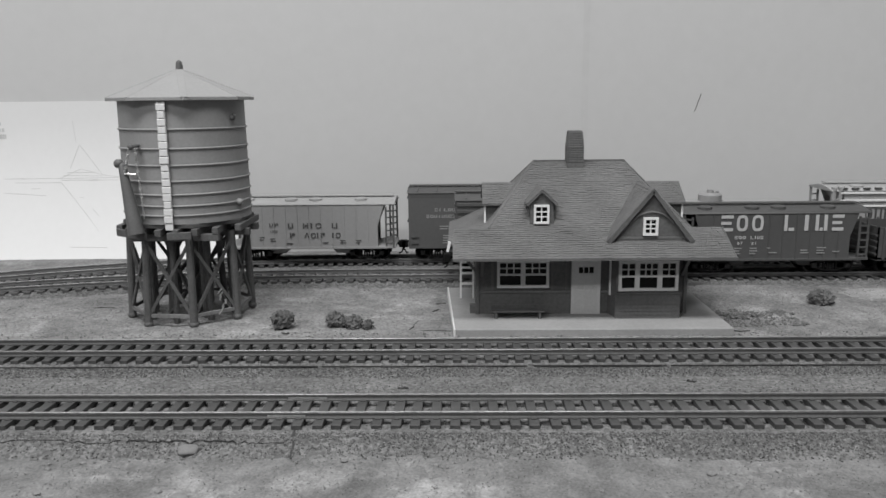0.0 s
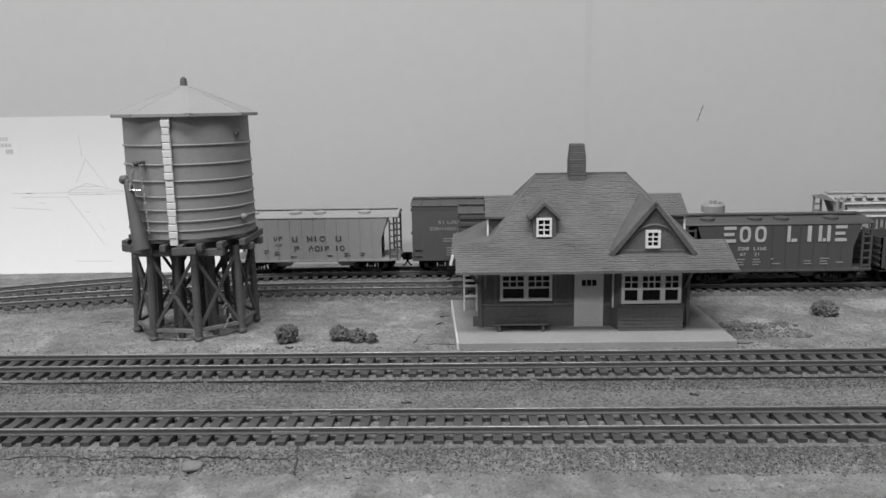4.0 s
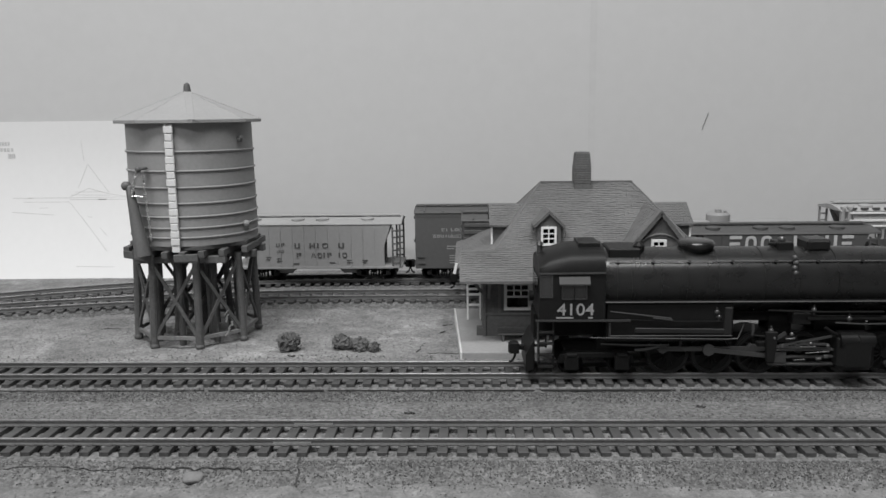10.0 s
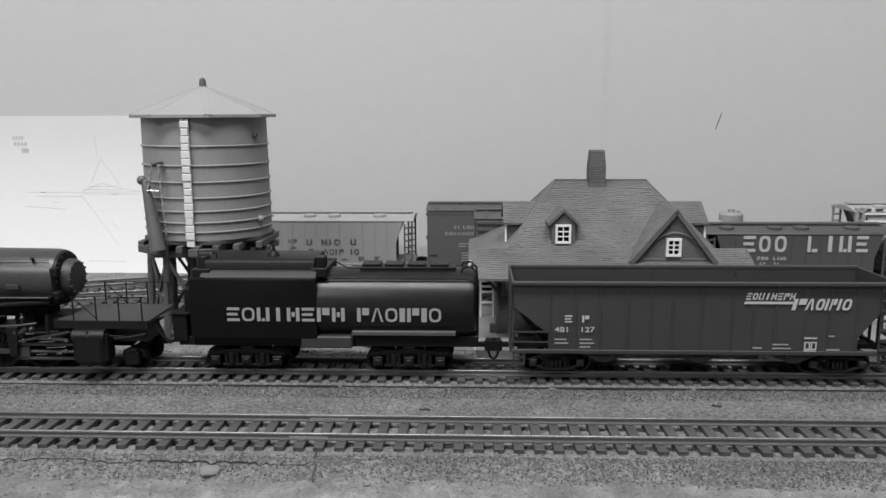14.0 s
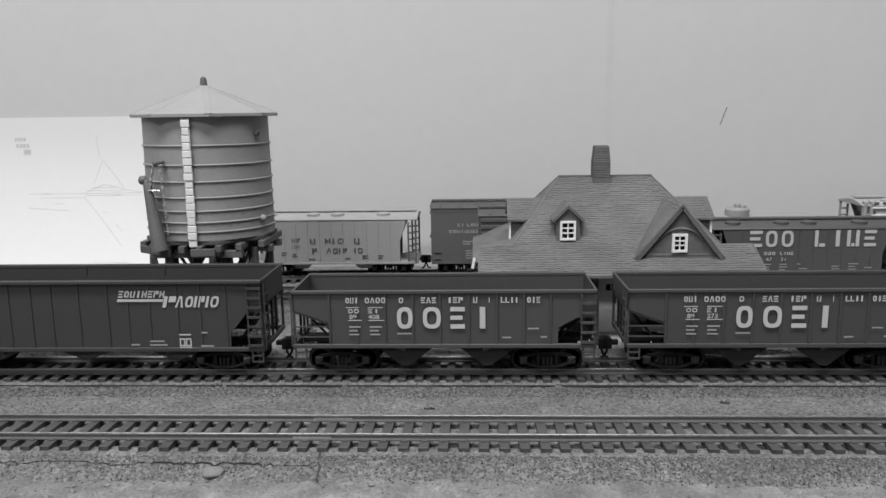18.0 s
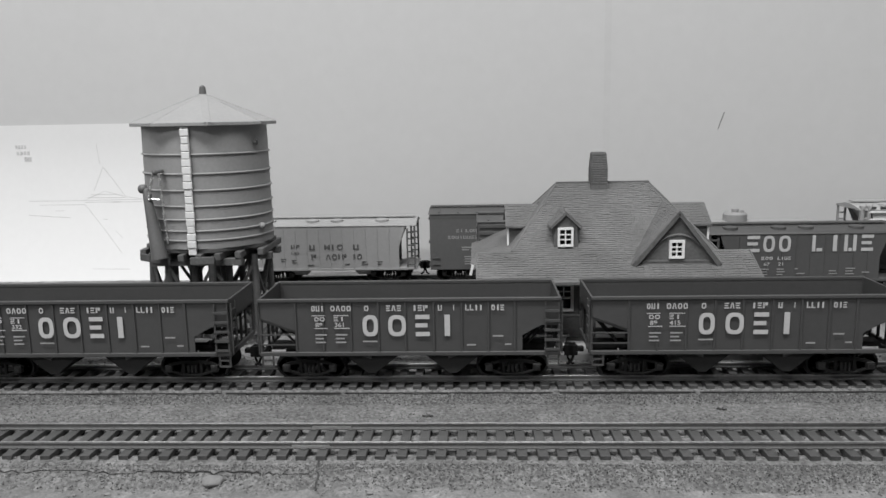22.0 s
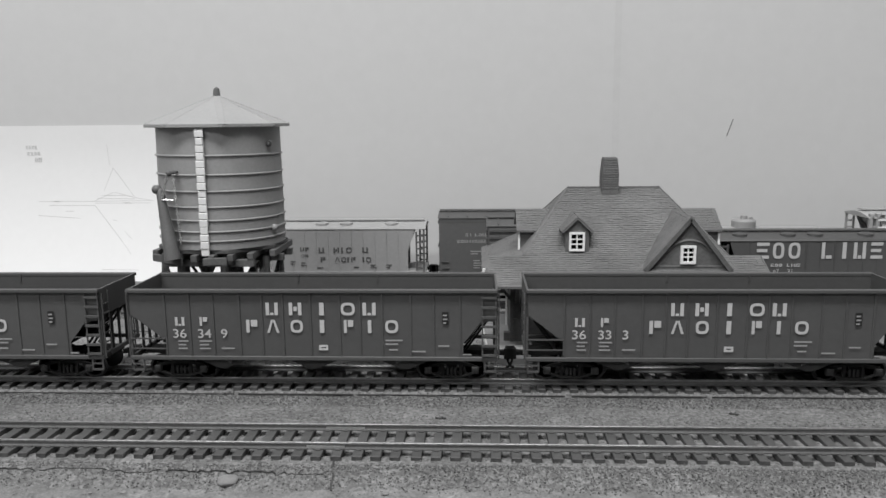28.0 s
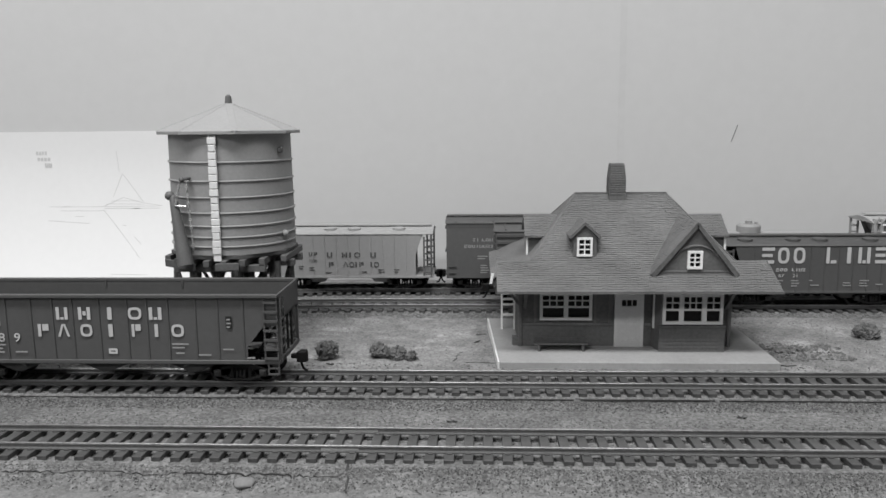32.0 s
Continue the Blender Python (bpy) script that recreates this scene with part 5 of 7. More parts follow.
sign([(cu(268), 2.0), (cu(292), 2.2), (cu(353), 1.9), (cu(385), 0.7)], "ooei", cz(227), 1.9, Y_S, M_LETTER, small, 0.45, "small white initials as plain shapes")
small_print([(cu(270), cz(292), 5.0, 3), (cu(358), cz(292), 5.2, 3), (cu(475), cz(323), 6.3, 1), (cu(920), cz(341), 4.5, 1), (cu(1030), cz(301), 6.2, 1), (cu(1082), cz(339), 2.8, 1)], Y_S, small)

# large three-bay hopper: 163.6 long
BIG_RIBS = (16.5, 27.6, 38.2, 50.0, 60.0, 69.3, 81.6, 94.5, 103.5, 113.2, 125.7, 135.8, 147.3)


def big_hopper(material, label):
    return hopper("hopper_car", 163.6, 11.8, 43.5, BIG_RIBS, (16.0, 32.0, 20.0), (15.0, 29.0, 19.0), (-41.0, 0.0, 41.0), 61.5, material, label, 0.8, (-13.5, 25.0), 0.5, 6.6, 2.0, M_CHUTEB, M_DISC)


bigu = big_hopper(M_HOPC, "long dark empty hopper car with white lettering shapes")
ux = lambda px: (px - 62) / 8.34 - 82.4 + 1.5 * max(0, 700 - px) / 475
uz = lambda py: 13.5 + (360 - py) / 8.2
sign([(ux(580), 5.4), (ux(668), 5.6), (ux(781), 2.0), (ux(860), 6.2), (ux(940), 5.8)], "uniou", uz(210), 5.7, Y_B, M_LETTER, bigu, 1.15, "white painted name as plain shapes")
sign([(ux(503), 5.0), (ux(582), 5.5), (ux(672), 5.5), (ux(781), 2.0), (ux(870), 4.2), (ux(958), 1.6), (ux(1022), 5.7)], "kwoikio", uz(275), 5.8, Y_B, M_LETTER, bigu, 1.15, "white painted name as plain shapes")
sign([(ux(230), 4.2), (ux(325), 3.4)], "uk", uz(250), 3.9, Y_B, M_LETTER, bigu, 0.9, "white initials as plain shapes")
small_print([(ux(238), uz(310), 4.6, 3), (ux(320), uz(310), 5.6, 3), (ux(405), uz(337), 6.5, 1), (ux(1022), uz(305), 7.5, 2), (ux(1035), uz(340), 4.4, 1), (ux(1120), uz(346), 5.8, 1), (ux(1215), uz(325), 5.6, 1), (ux(1305), uz(357), 5.0, 1)], Y_B, bigu)
marks([("frame", ux(776), uz(340), 4.0, 2.4, 0.9)], Y_B, M_LETTER, bigu, "emblem", "small pale shield shape")
marks([("bar", ux(1230), uz(243), 2.8, 5.6, 0)], Y_B - 0.02, M_DARK, bigu, "service_plate", "small dark service plate")
small_print([(ux(1233), uz(212), 2.0, 3)], Y_B - 0.1, bigu)

bigs = big_hopper(M_HOPB, "long black empty hopper car with slanted white lettering shapes")
sx = lambda px: (px - 50) / 8.32 - 81.8
sz = lambda py: 11.8 + (327 - py) / 8.05
sign([(sx(880) + i * 2.62, 2.1) for i in range(8)], "eouinekn", sz(134), 3.0, Y_B, M_LETTER, bigs, 0.6, "slanted white name as plain shapes", lean=0.25)
marks([("bar", sx(875), sz(149), 20.5, 1.1, 0)], Y_B, M_LETTER, bigs, "rule", "white underline stripe", lean=0.3)
sign([(sx(1042), 5.4)] + [(sx(1088) + d, w) for d, w in ((0, 3.6), (4.3, 3.4), (8.2, 1.1), (10.2, 2.4), (13.4, 1.1), (15.4, 3.6))], "kwoikio", sz(170), 5.0, Y_B, M_LETTER, bigs, 0.95, "slanted white name as plain shapes", lean=0.25)
sign([(sx(240), 3.3), (sx(303), 3.0)], "ek", sz(218), 3.1, Y_B, M_LETTER, bigs, 0.8, "white initials as plain shapes")
small_print([(sx(205), sz(282), 6.8, 2), (sx(296), sz(282), 6.2, 3), (sx(985), sz(296), 9.0, 2), (sx(915), sz(309), 4.5, 1), (sx(1180), sz(265), 3.6, 1), (sx(1175), sz(314), 5.8, 1)], Y_B, bigs)
marks([("frame", sx(1097), sz(312), 2.5, 3.6, 0.55), ("frame", sx(1120), sz(312), 2.5, 3.6, 0.55), ("bar", sx(1096), sz(272), 5.4, 0.6, 0), ("bar", sx(1096), sz(318), 5.4, 0.5, 0)], Y_B, M_LETTER, bigs, "emblem", "small white square emblem")


def number(car, pieces, z, height, squeeze=1.15, heavy=0.03, y=Y_B):
    for text, x in pieces:
        words(text, x, z, height, y - 0.03, M_LETTER, car, "number", "white painted car number", squeeze=squeeze, heavy=heavy)


TRAIN = []  # (thing, x of its origin when the clip is 11 s old)
for i, n in enumerate(("408", "273", "332", "361", "415", "269")):
    car = small if i == 0 else copy_thing(small_plain, Matrix())
    if i == 0:
        small_plain = copy_thing(small, Matrix())
    number(car, (("89", cu(272)), (n, cu(354))), cz(253), 1.9, y=Y_S)
    TRAIN.append((car, 769.4 + 144.8 * i))
bpy.data.batch_remove([*small_plain.children_recursive, small_plain])
for i, (a, b, c) in enumerate((("36", "37", "5"), ("36", "34", "9"), ("36", "33", "3"), ("36", "38", "9"))):
    car = bigu if i == 0 else copy_thing(bigu_plain, Matrix())
    if i == 0:
        bigu_plain = copy_thing(bigu, Matrix())
    number(car, ((a, ux(217)), (b, ux(313)), (c, ux(403))), uz(295), 3.9)
    TRAIN.append((car, 1652.9 + 175.95 * i))
bpy.data.batch_remove([*bigu_plain.children_recursive, bigu_plain])
for i, n in enumerate(("127", "090")):
    car = bigs if i == 0 else copy_thing(bigs_plain, Matrix())
    if i == 0:
        bigs_plain = copy_thing(bigs, Matrix())
    number(car, (("481", sx(205)), (n, sx(295))), sz(253), 2.3, 1.3)
    TRAIN.append((car, 432.3 + 176.5 * i))
bpy.data.batch_remove([*bigs_plain.children_recursive, bigs_plain])


# ---- engine: its x is measured with the train where it stands at 11 s ----
LX = lambda px: -78.2 + (px - 527) / 4.04
LZ = lambda py: 34.6 - (py - 530) / 3.75
PINS = []


def arch(x, half, low, eave, apex, n=9):
    pts = [(x, -half, low), (x, -half, eave)]
    for i in range(1, n):
        a = math.pi * i / n
        pts.append((x, -half * math.cos(a), eave + (apex - eave) * math.sin(a) ** 0.8))
    return pts + [(x, half, eave), (x, half, low)]


def ring_x(x, r, z, n=36, y=0):
    return [(x, y + r * math.cos(2 * math.pi * k / n), z + r * math.sin(2 * math.pi * k / n)) for k in range(n)]


def driver(eng, x, pin):
    r, n = 9.2, 28
    bm = B()
    tube(bm, [(0, -10.2, 0), (0, 10.2, 0)], [2.2, 2.2], 14)
    w = part("driving_wheel", bm, M_GEAR, eng, "black spoked driving wheel pair", at=(x, 0, r))
    PINS.append(("wheel", w, x, 0, pin))
    for s in (-8.6, 8.6):
        sg = 1 if s > 0 else -1
        def rg(rad, off):
            return [(rad * math.cos(2 * math.pi * k / n), s + sg * off, rad * math.sin(2 * math.pi * k / n)) for k in range(n)]
        bm = B()
        loft(bm, [rg(r - 1.3, -1.1), rg(r + 0.6, -1.1), rg(r + 0.6, -0.6), rg(r, -0.5), rg(r, 1.1), rg(r - 1.3, 1.1), rg(r - 1.3, -1.1)], caps=False)
        part("tyre", bm, M_TYRE, w, "worn wheel tyre")
        bm = B()
        loft(bm, [rg(r - 1.2, -0.7), rg(r - 1.2, -0.2)])
        part("web", bm, M_GEAR, w)
        bm = B()
        tube(bm, [(4.6, s, 0), (4.6, s + sg * 2.6, 0)], 1.4, 10)
        part("crank_pin", bm, M_BRIGHT, w, "bright crank pin")
        bm = B()
        slab(bm, [((r - 1.3) * math.cos(a), (r - 1.3) * math.sin(a)) for a in [math.radians(130 + 10 * k) for k in range(11)]], "y", min(s, s + sg * 0.9), max(s, s + sg * 0.9))
        part("counterweight", bm, M_GEAR, w)
        if s < 0:
            for k in range(13):
                bm = B()
                a = 2 * math.pi * k / 13
                beam(bm, (2 * math.cos(a), s + sg * 0.3, 2 * math.sin(a)), ((r - 1.2) * math.cos(a), s + sg * 0.3, (r - 1.2) * math.sin(a)), 0.8, 0.9)
                part("spoke", bm, M_GEAR, w)
    return w


def engine():
    t = thing("steam_engine", (0, 0, 0), "black cab-forward articulated steam engine with grey smokebox", "steam engine", "train on the middle track")
    # boiler and smokebox
    bm = B()
    loft(bm, [ring_x(LX(640), 14.2, 41.6), ring_x(LX(660), 14.8, 41.3), ring_x(LX(1080), 14.6, 41.3), ring_x(LX(1266), 13.8, 41.0)])
    part("boiler", bm, M_JACKET, t, "long black boiler")
    for px in (668, 693, 745, 790, 845, 925, 985, 1052, 1120, 1195):
        bm = B()
        loft(bm, [ring_x(LX(px), 14.9 - 0.0013 * (px - 660) if px > 1080 else 14.95, 41.3), ring_x(LX(px) + 0.55, 14.9 - 0.0013 * (px - 660) if px > 1080 else 14.95, 41.3)])
        part("boiler_band", bm, M_JACKET, t, "thin boiler band")
    bm = B()
    loft(bm, [ring_x(LX(1264), 13.5, 41.0), ring_x(LX(1415), 13.2, 40.8), ring_x(LX(1426), 12.6, 40.8)])
    part("smokebox", bm, M_SMOKE, t, "graphite grey smokebox")
    bm = B()
    loft(bm, [ring_x(LX(1426), 12.4, 40.8), ring_x(LX(1431), 12.0, 40.8), ring_x(LX(1434), 8.0, 40.8), ring_x(LX(1437), 3.0, 40.8)])
    door = part("smokebox_door", bm, M_LOCO, t, "dark round smokebox door")
    bm = B()
    loft(bm, [ring_x(LX(1430), 8.6, 40.8), ring_x(LX(1444), 8.4, 40.8), ring_x(LX(1450), 7.4, 40.8), ring_x(LX(1453), 3.0, 40.8)])
    part("door_dome", bm, M_LIGHTBLACK, door, "raised dark door disc")
    for k in range(14):
        bm = B()
        a = 2 * math.pi * k / 14
        ball(bm, (LX(1450.5), 7.3 * math.cos(a), 40.8 + 7.3 * math.sin(a)), 0.7, 1, 6, 4)
        part("clamp", bm, M_LIGHTBLACK, door)
    bm = B()
    box(bm, LX(1426), LX(1440), -13.6, -9.5, 43.5, 47.5)
    box(bm, LX(1426), LX(1440), -13.2, -9, 33, 36.5)
    part("door_bracket", bm, M_LOCO, door, "", 0.4)
    for k in range(16):
        bm = B()
        a = 2 * math.pi * k / 16
        ball(bm, (LX(1431.5), 10.8 * math.cos(a), 40.8 + 10.8 * math.sin(a)), 0.6, 1, 6, 4)
        part("bolt", bm, M_SMOKE, door)
    for px, z, w, h in ((1357, 39.0, 6, 2.2), (1292, 41.0, 4, 3.4)):
        bm = B()
        box(bm, LX(px) - w / 2, LX(px) + w / 2, -14.4, -12.4, z - h / 2, z + h / 2)
        part("washout_plate", bm, M_DECKG, t, "pale plate on the smokebox", 0.2)
    bm = B()
    box(bm, LX(1305), LX(1318), -12.4, -9.4, 47, 51.5)
    part("check_valve", bm, M_LOCO, t, "dark valve box on the smokebox", 0.3)
    # cab
    bm = B()
    loft(bm, [arch(LX(530), 16.3, 26.6, 46.8, 53.6), arch(LX(548), 16.5, 26.6, 47.4, 55.8), arch(LX(585), 16.5, 26.6, 47.6, 58.8), arch(LX(646), 16.5, 26.6, 47.6, 58.8)])
    cab = part("cab", bm, M_LOCO, t, "black cab with arched roof")
    bm = B()
    box(bm, LX(602), LX(640), -8, 8, 57.2, 59.6)
    part("roof_hatch", bm, M_LOCO, cab, "", 0.3)
    bm = B()
    beam(bm, (LX(530), -16.9, 47.6), (LX(646), -16.9, 47.8), 0.7, 0.7)
    part("rain_strip", bm, M_STEEL, cab)
    bm = B()
    beam(bm, (LX(524), -16.8, 26.6), (LX(690), -16.8, 26.6), 0.9, 0.8)
    part("cab_sill", bm, M_DECKG, cab)
    for a, b, c, d in ((533, 552, 486, 520), (571, 590, 497, 523), (593, 612, 497, 523)):
        bm = B()
        box(bm, LX(a), LX(b), -16.62, -16.5, LZ(d), LZ(c))
        part("cab_window", bm, M_PANE, cab, "dull grey cab window pane")
        bm = B()
        x0, x1, z0, z1 = LX(a), LX(b), LZ(d), LZ(c)
        for p, q, r, s in ((x0 - 0.5, x1 + 0.5, z1, z1 + 0.5), (x0 - 0.5, x1 + 0.5, z0 - 0.5, z0), (x0 - 0.5, x0, z0, z1), (x1, x1 + 0.5, z0, z1)):
            box(bm, p, q, -16.85, -16.4, r, s)
        part("window_frame", bm, M_SMOKE, cab)
    bm = B()
    slab(bm, [(-19.2, LZ(497)), (-16.6, LZ(486)), (-16.6, LZ(488)), (-19.2, LZ(499))], "x", LX(564), LX(618))
    part("window_awning", bm, M_DECKG, cab, "grey awning over the cab window")
    words("4104", LX(561.5), LZ(551), 5.2, -16.62, M_LETG, cab, "cab_number", "white cab number", squeeze=1.08, heavy=0.05)
    small_print([(LX(560), LZ(556.5), 8.5, 1), (LX(616), LZ(556.5), 2.0, 1)], -16.6, cab)
    # front of the cab, pilot, steps, headlight
    bm = B()
    for y in (-9, 0, 9):
        box(bm, LX(529) - 0.2, LX(529), y - 3.2, y + 3.2, 38, 45)
    part("front_window", bm, M_GLASS, cab, "dark front cab windows")
    bm = B()
    tube(bm, [(LX(536), 0, 53.6), (LX(536), 0, 57.5)], [1.5, 1.1], 10)
    tube(bm, [(LX(536), 0, 57.5), (LX(536), 0, 59.0)], [1.9, 1.2], 10)
    part("marker_lamp", bm, M_STEEL, cab, "bright lamp on the cab roof")
    bm = B()
    tube(bm, [(LX(518), 0, 34), (LX(526), 0, 34)], [2.6, 2.2], 14)
    part("headlight", bm, M_LOCO, cab, "headlight on the cab front")
    for s in (-1, 1):
        bm = B()
        for dx in (0, 6.4):
            beam(bm, (LX(530) + dx, s * 15.5, 4.5), (LX(530) + dx, s * 15.5, 26.4), 0.8)
        lad = part("cab_ladder", bm, M_LOCO, t, "black cab ladder")
        for z in (5.2, 10.4, 15.6, 20.8):
            bm = B()
            box(bm, LX(530), LX(530) + 6.4, s * 15.5 - 1.2, s * 15.5 + 1.2, z, z + 0.8)
            part("step", bm, M_RIM, lad)
        bm = B()
        tube(bm, [(LX(528), s * 16.6, 8), (LX(528), s * 16.6, 26)], 0.4, 6)
        part("handrail", bm, M_STEEL, t)
    bm = B()
    slab(bm, [(LX(524), 3.0), (LX(504) + 1, 2.0), (LX(508), 10), (LX(524), 17.5)], "y", -13.5, 13.5)
    part("pilot", bm, M_LOCO, t, "black pilot in front of the cab", 0.4)
    coupler(t, LX(512), -1)
    bm = B()
    box(bm, LX(640), LX(880), -6.5, 6.5, 9.5, 27)
    box(bm, LX(880), LX(1440), -6.5, 6.5, 9.5, 18.6)
    box(bm, LX(524), LX(640), -6.5, 6.5, 17, 27)
    for a, b, top in ((948, 988, 27), (1030, 1120, 27), (1150, 1290, 27), (1336, 1372, 27), (1400, 1440, 24.2)):
        box(bm, LX(a), LX(b), -6.0, 6.0, 18.5, top)
    box(bm, LX(882), LX(1398), -5.5, 5.5, 23.4, 27.5)
    part("main_frame", bm, M_GEAR, t, "black main frames")
    # fireboxes, tanks and air reservoirs under the running board
    bm = B()
    box(bm, LX(650), LX(872), -15.2, 15.2, LZ(598), 34)
    part("firebox", bm, M_LOCO, t, "black firebox sides", 0.5)
    bm = B()
    beam(bm, (LX(862), -15.6, LZ(540)), (LX(862), -15.6, LZ(585)), 3.4, 1.2)
    beam(bm, (LX(700), -15.6, LZ(578)), (LX(864), -15.6, LZ(580)), 0.9, 2.2)
    part("firebox_rim", bm, M_RIM, t, "worn grey rim of the firebox casing", 0.2)
    bm = B()
    box(bm, LX(640), LX(1430), -16.2, -11, 34.0, 34.8)
    rb = part("running_board", bm, M_LOCO, t, "thin running board along the boiler", 0.1)
    # the board's edge highlight, added as a thin paler tube
    for a, b in ((646, 1138), (1290, 1426)):
        bm = B()
        tube(bm, [(LX(a), -16.3, 34.6), (LX(b), -16.3, 34.6)], 0.34, 6)
        part("board_edge", bm, M_EDGE, rb, "thin bright strip for the highlight on the running board's edge")
    bm = B()
    box(bm, LX(640), LX(1430), 11, 16.2, 34.0, 34.8)
    part("running_board", bm, M_LOCO, t, "", 0.1)
    for pts in ([(620, 589), (860, 592), (878, 591), (884, 578), (888, 566)], [(655, 586), (868, 586)]):
        bm = B()
        tube(bm, [(LX(x), -16.8, LZ(y)) for x, y in pts], 0.26, 6)
        part("pipe", bm, M_STEEL, t, "thin bright pipe")
    for pts, r in (([(655, 545), (762, 557)], 0.35), ([(730, 556), (764, 560)], 0.4)):
        bm = B()
        tube(bm, [(LX(x), -16.6, LZ(y)) for x, y in pts], r, 6)
        part("pipe", bm, M_DECKG, t, "worn grey pipe")
    bm = B()
    tube(bm, [(LX(1000), -14.5, LZ(559)), (LX(1148), -14.5, LZ(560))], 1.2, 10)
    tube(bm, [(LX(1215), -14.5, LZ(557)), (LX(1255), -14.5, LZ(556)), (LX(1285), -14.5, LZ(547)), (LX(1360), -14.5, LZ(541)), (LX(1420), -12, LZ(540))], 1.5, 10)
    part("steam_pipe", bm, M_BOIL, t, "curved steam pipe")
    bm = B()
    box(bm, LX(1150), LX(1183), -17.6, -10, LZ(548), LZ(514))
    box(bm, LX(1152), LX(1181), -17.2, -10, LZ(590), LZ(552))
    tube(bm, [(LX(1167), -14, LZ(556)), (LX(1167), -14, LZ(544))], 2.6, 12)
    box(bm, LX(1170), LX(1215), -17.0, -11, LZ(602), LZ(575))
    pump = part("air_pump", bm, M_GEAR, t, "black pump casting", 0.6)
    for px, py, r in ((1200, 520, 1.8), (1205, 535, 2.0), (1190, 552, 1.5), (1232, 519, 1.3)):
        bm = B()
        ball(bm, (LX(px), -15.8, LZ(py)), r)
        part("valve", bm, M_LOCO, pump)
    bm = B()
    box(bm, LX(975), LX(1008), -15, -9, LZ(570), LZ(550))
    part("lubricator", bm, M_LOCO, t, "", 0.4)
    # boiler top: domes, boxes, stacks
    for px, w, h, d in ((818, 15, 5.6, 9), (1198, 16, 5.8, 9)):
        bm = B()
        loft(bm, [[(LX(px) + 0.5 * w * f * math.cos(a), d * f * math.sin(a), z) for a in [2 * math.pi * k / 24 for k in range(24)]] for f, z in ((0.40, 51.5), (0.78, 53.4), (1.02, 56.0), (1.08, 57.8), (1.0, 59.0), (0.8, 59.6))])
        part("dome", bm, M_DOME, t, "black flat dome", smooth=1.0)
    bm = B()
    box(bm, LX(1008), LX(1050), -6, 6, 54.5, 60)
    part("sand_box", bm, M_BOIL, t, "black sand box", 1.2)
    bm = B()
    box(bm, LX(958), LX(986), -5, 5, 54, 58.6)
    tube(bm, [(LX(945), -2, 57.5), (LX(960), -2, 57.5)], 0.9, 8)
    turret = part("turret", bm, M_LOCO, t, "", 0.4)
    bm = B()
    ball(bm, (LX(970), -1, 59.2), 1.7)
    part("safety_valve", bm, M_STEEL, turret, "bright valve")
    bm = B()
    tube(bm, [(LX(712), -4, 54), (LX(712), -4, 57.6), (LX(712), -4, 59.4)], [2.4, 2.6, 0.9], 12)
    part("generator", bm, M_LOCO, t)
    bm = B()
    box(bm, LX(655), LX(712), -9, 9, 52, 57.0)
    part("cab_duct", bm, M_LOCO, t, "", 0.6)
    # handrail with stanchions
    bm = B()
    tube(bm, [(LX(655), -11.6, 51.6), (LX(1262), -11.4, 51.4)], 0.28, 6)
    tube(bm, [(LX(1262), -11.4, 51.4), (LX(1320), -10.9, 50.8), (LX(1380), -10.6, 51.0), (LX(1420), -10.4, 50.4)], 0.3, 6)
    rail = part("handrail", bm, M_EDGE, t, "thin boiler handrail")
    for px in (670, 732, 795, 870, 945, 1018, 1094, 1172, 1250, 1325, 1392):
        bm = B()
        tube(bm, [(LX(px), -10.4, 50.4), (LX(px), -11.8, 51.7)], 0.8, 8)
        part("stanchion", bm, M_LOCO, rail)
    bm = B()
    for k in range(4):
        ball(bm, (LX(976 + 2 * (k % 2)), -12.6 - 0.2 * k, 53.2 - 2.2 * k), 1.25)
    part("check_valve", bm, M_EDGE, t, "bright cluster of fittings")
    # running gear
    for group, xs, phase, cyl in ((0, (765, 845, 925, 1005), 100.0, 1082), (1, (1152, 1231, 1312, 1392), -112.0, 1500)):
        for x in xs:
            driver(t, LX(x), phase)
        y = -12.2 - 0.4
        bm = B()
        beam(bm, (LX(xs[0]), y, 9.2), (LX(xs[3]), y, 9.2), 0.9, 1.9)
        for x in xs:
            tube(bm, [(LX(x), y - 0.6, 9.2), (LX(x), y + 0.6, 9.2)], 2.1, 14)
        rod = part("side_rod", bm, M_LIGHTBLACK, t, "steel coupling rod")
        PINS.append(("side", rod, 0, 0, phase))
        # main rod, its own origin at the crank pin
        length = LX(cyl - 115) - LX(xs[1])
        bm = B()
        beam(bm, (0, -14.2, 0), (length, -14.2, 0), 0.9, 1.9)
        tube(bm, [(0, -15.0, 0), (0, -13.4, 0)], 2.6, 14)
        tube(bm, [(length, -14.9, 0), (length, -13.5, 0)], 1.5, 12)
        rod = part("main_rod", bm, M_STEEL, t, "bright main rod")
        PINS.append(("main", rod, LX(xs[1]), length, phase))
        bm = B()
        box(bm, -3.4, 3.4, -15.4, -12.6, -2.4, 2.4)
        tube(bm, [(0, -14, 0), (28, -14, 0)], 0.8, 8)
        head = part("crosshead", bm, M_STEEL, t, "bright crosshead and piston rod")
        PINS.append(("head", head, LX(xs[1]), length, phase))
        for z in (12.6, 6.0):
            bm = B()
            box(bm, LX(cyl - 145), LX(cyl - 32), -15.2, -13.0, z - 0.5, z + 0.5)
            part("guide_bar", bm, M_STEEL, t, "steel guide bar", 0.1)
        for s in (-1, 1):
            bm = B()
            y0, y1 = (-20.5, -9) if s < 0 else (9, 20.5)
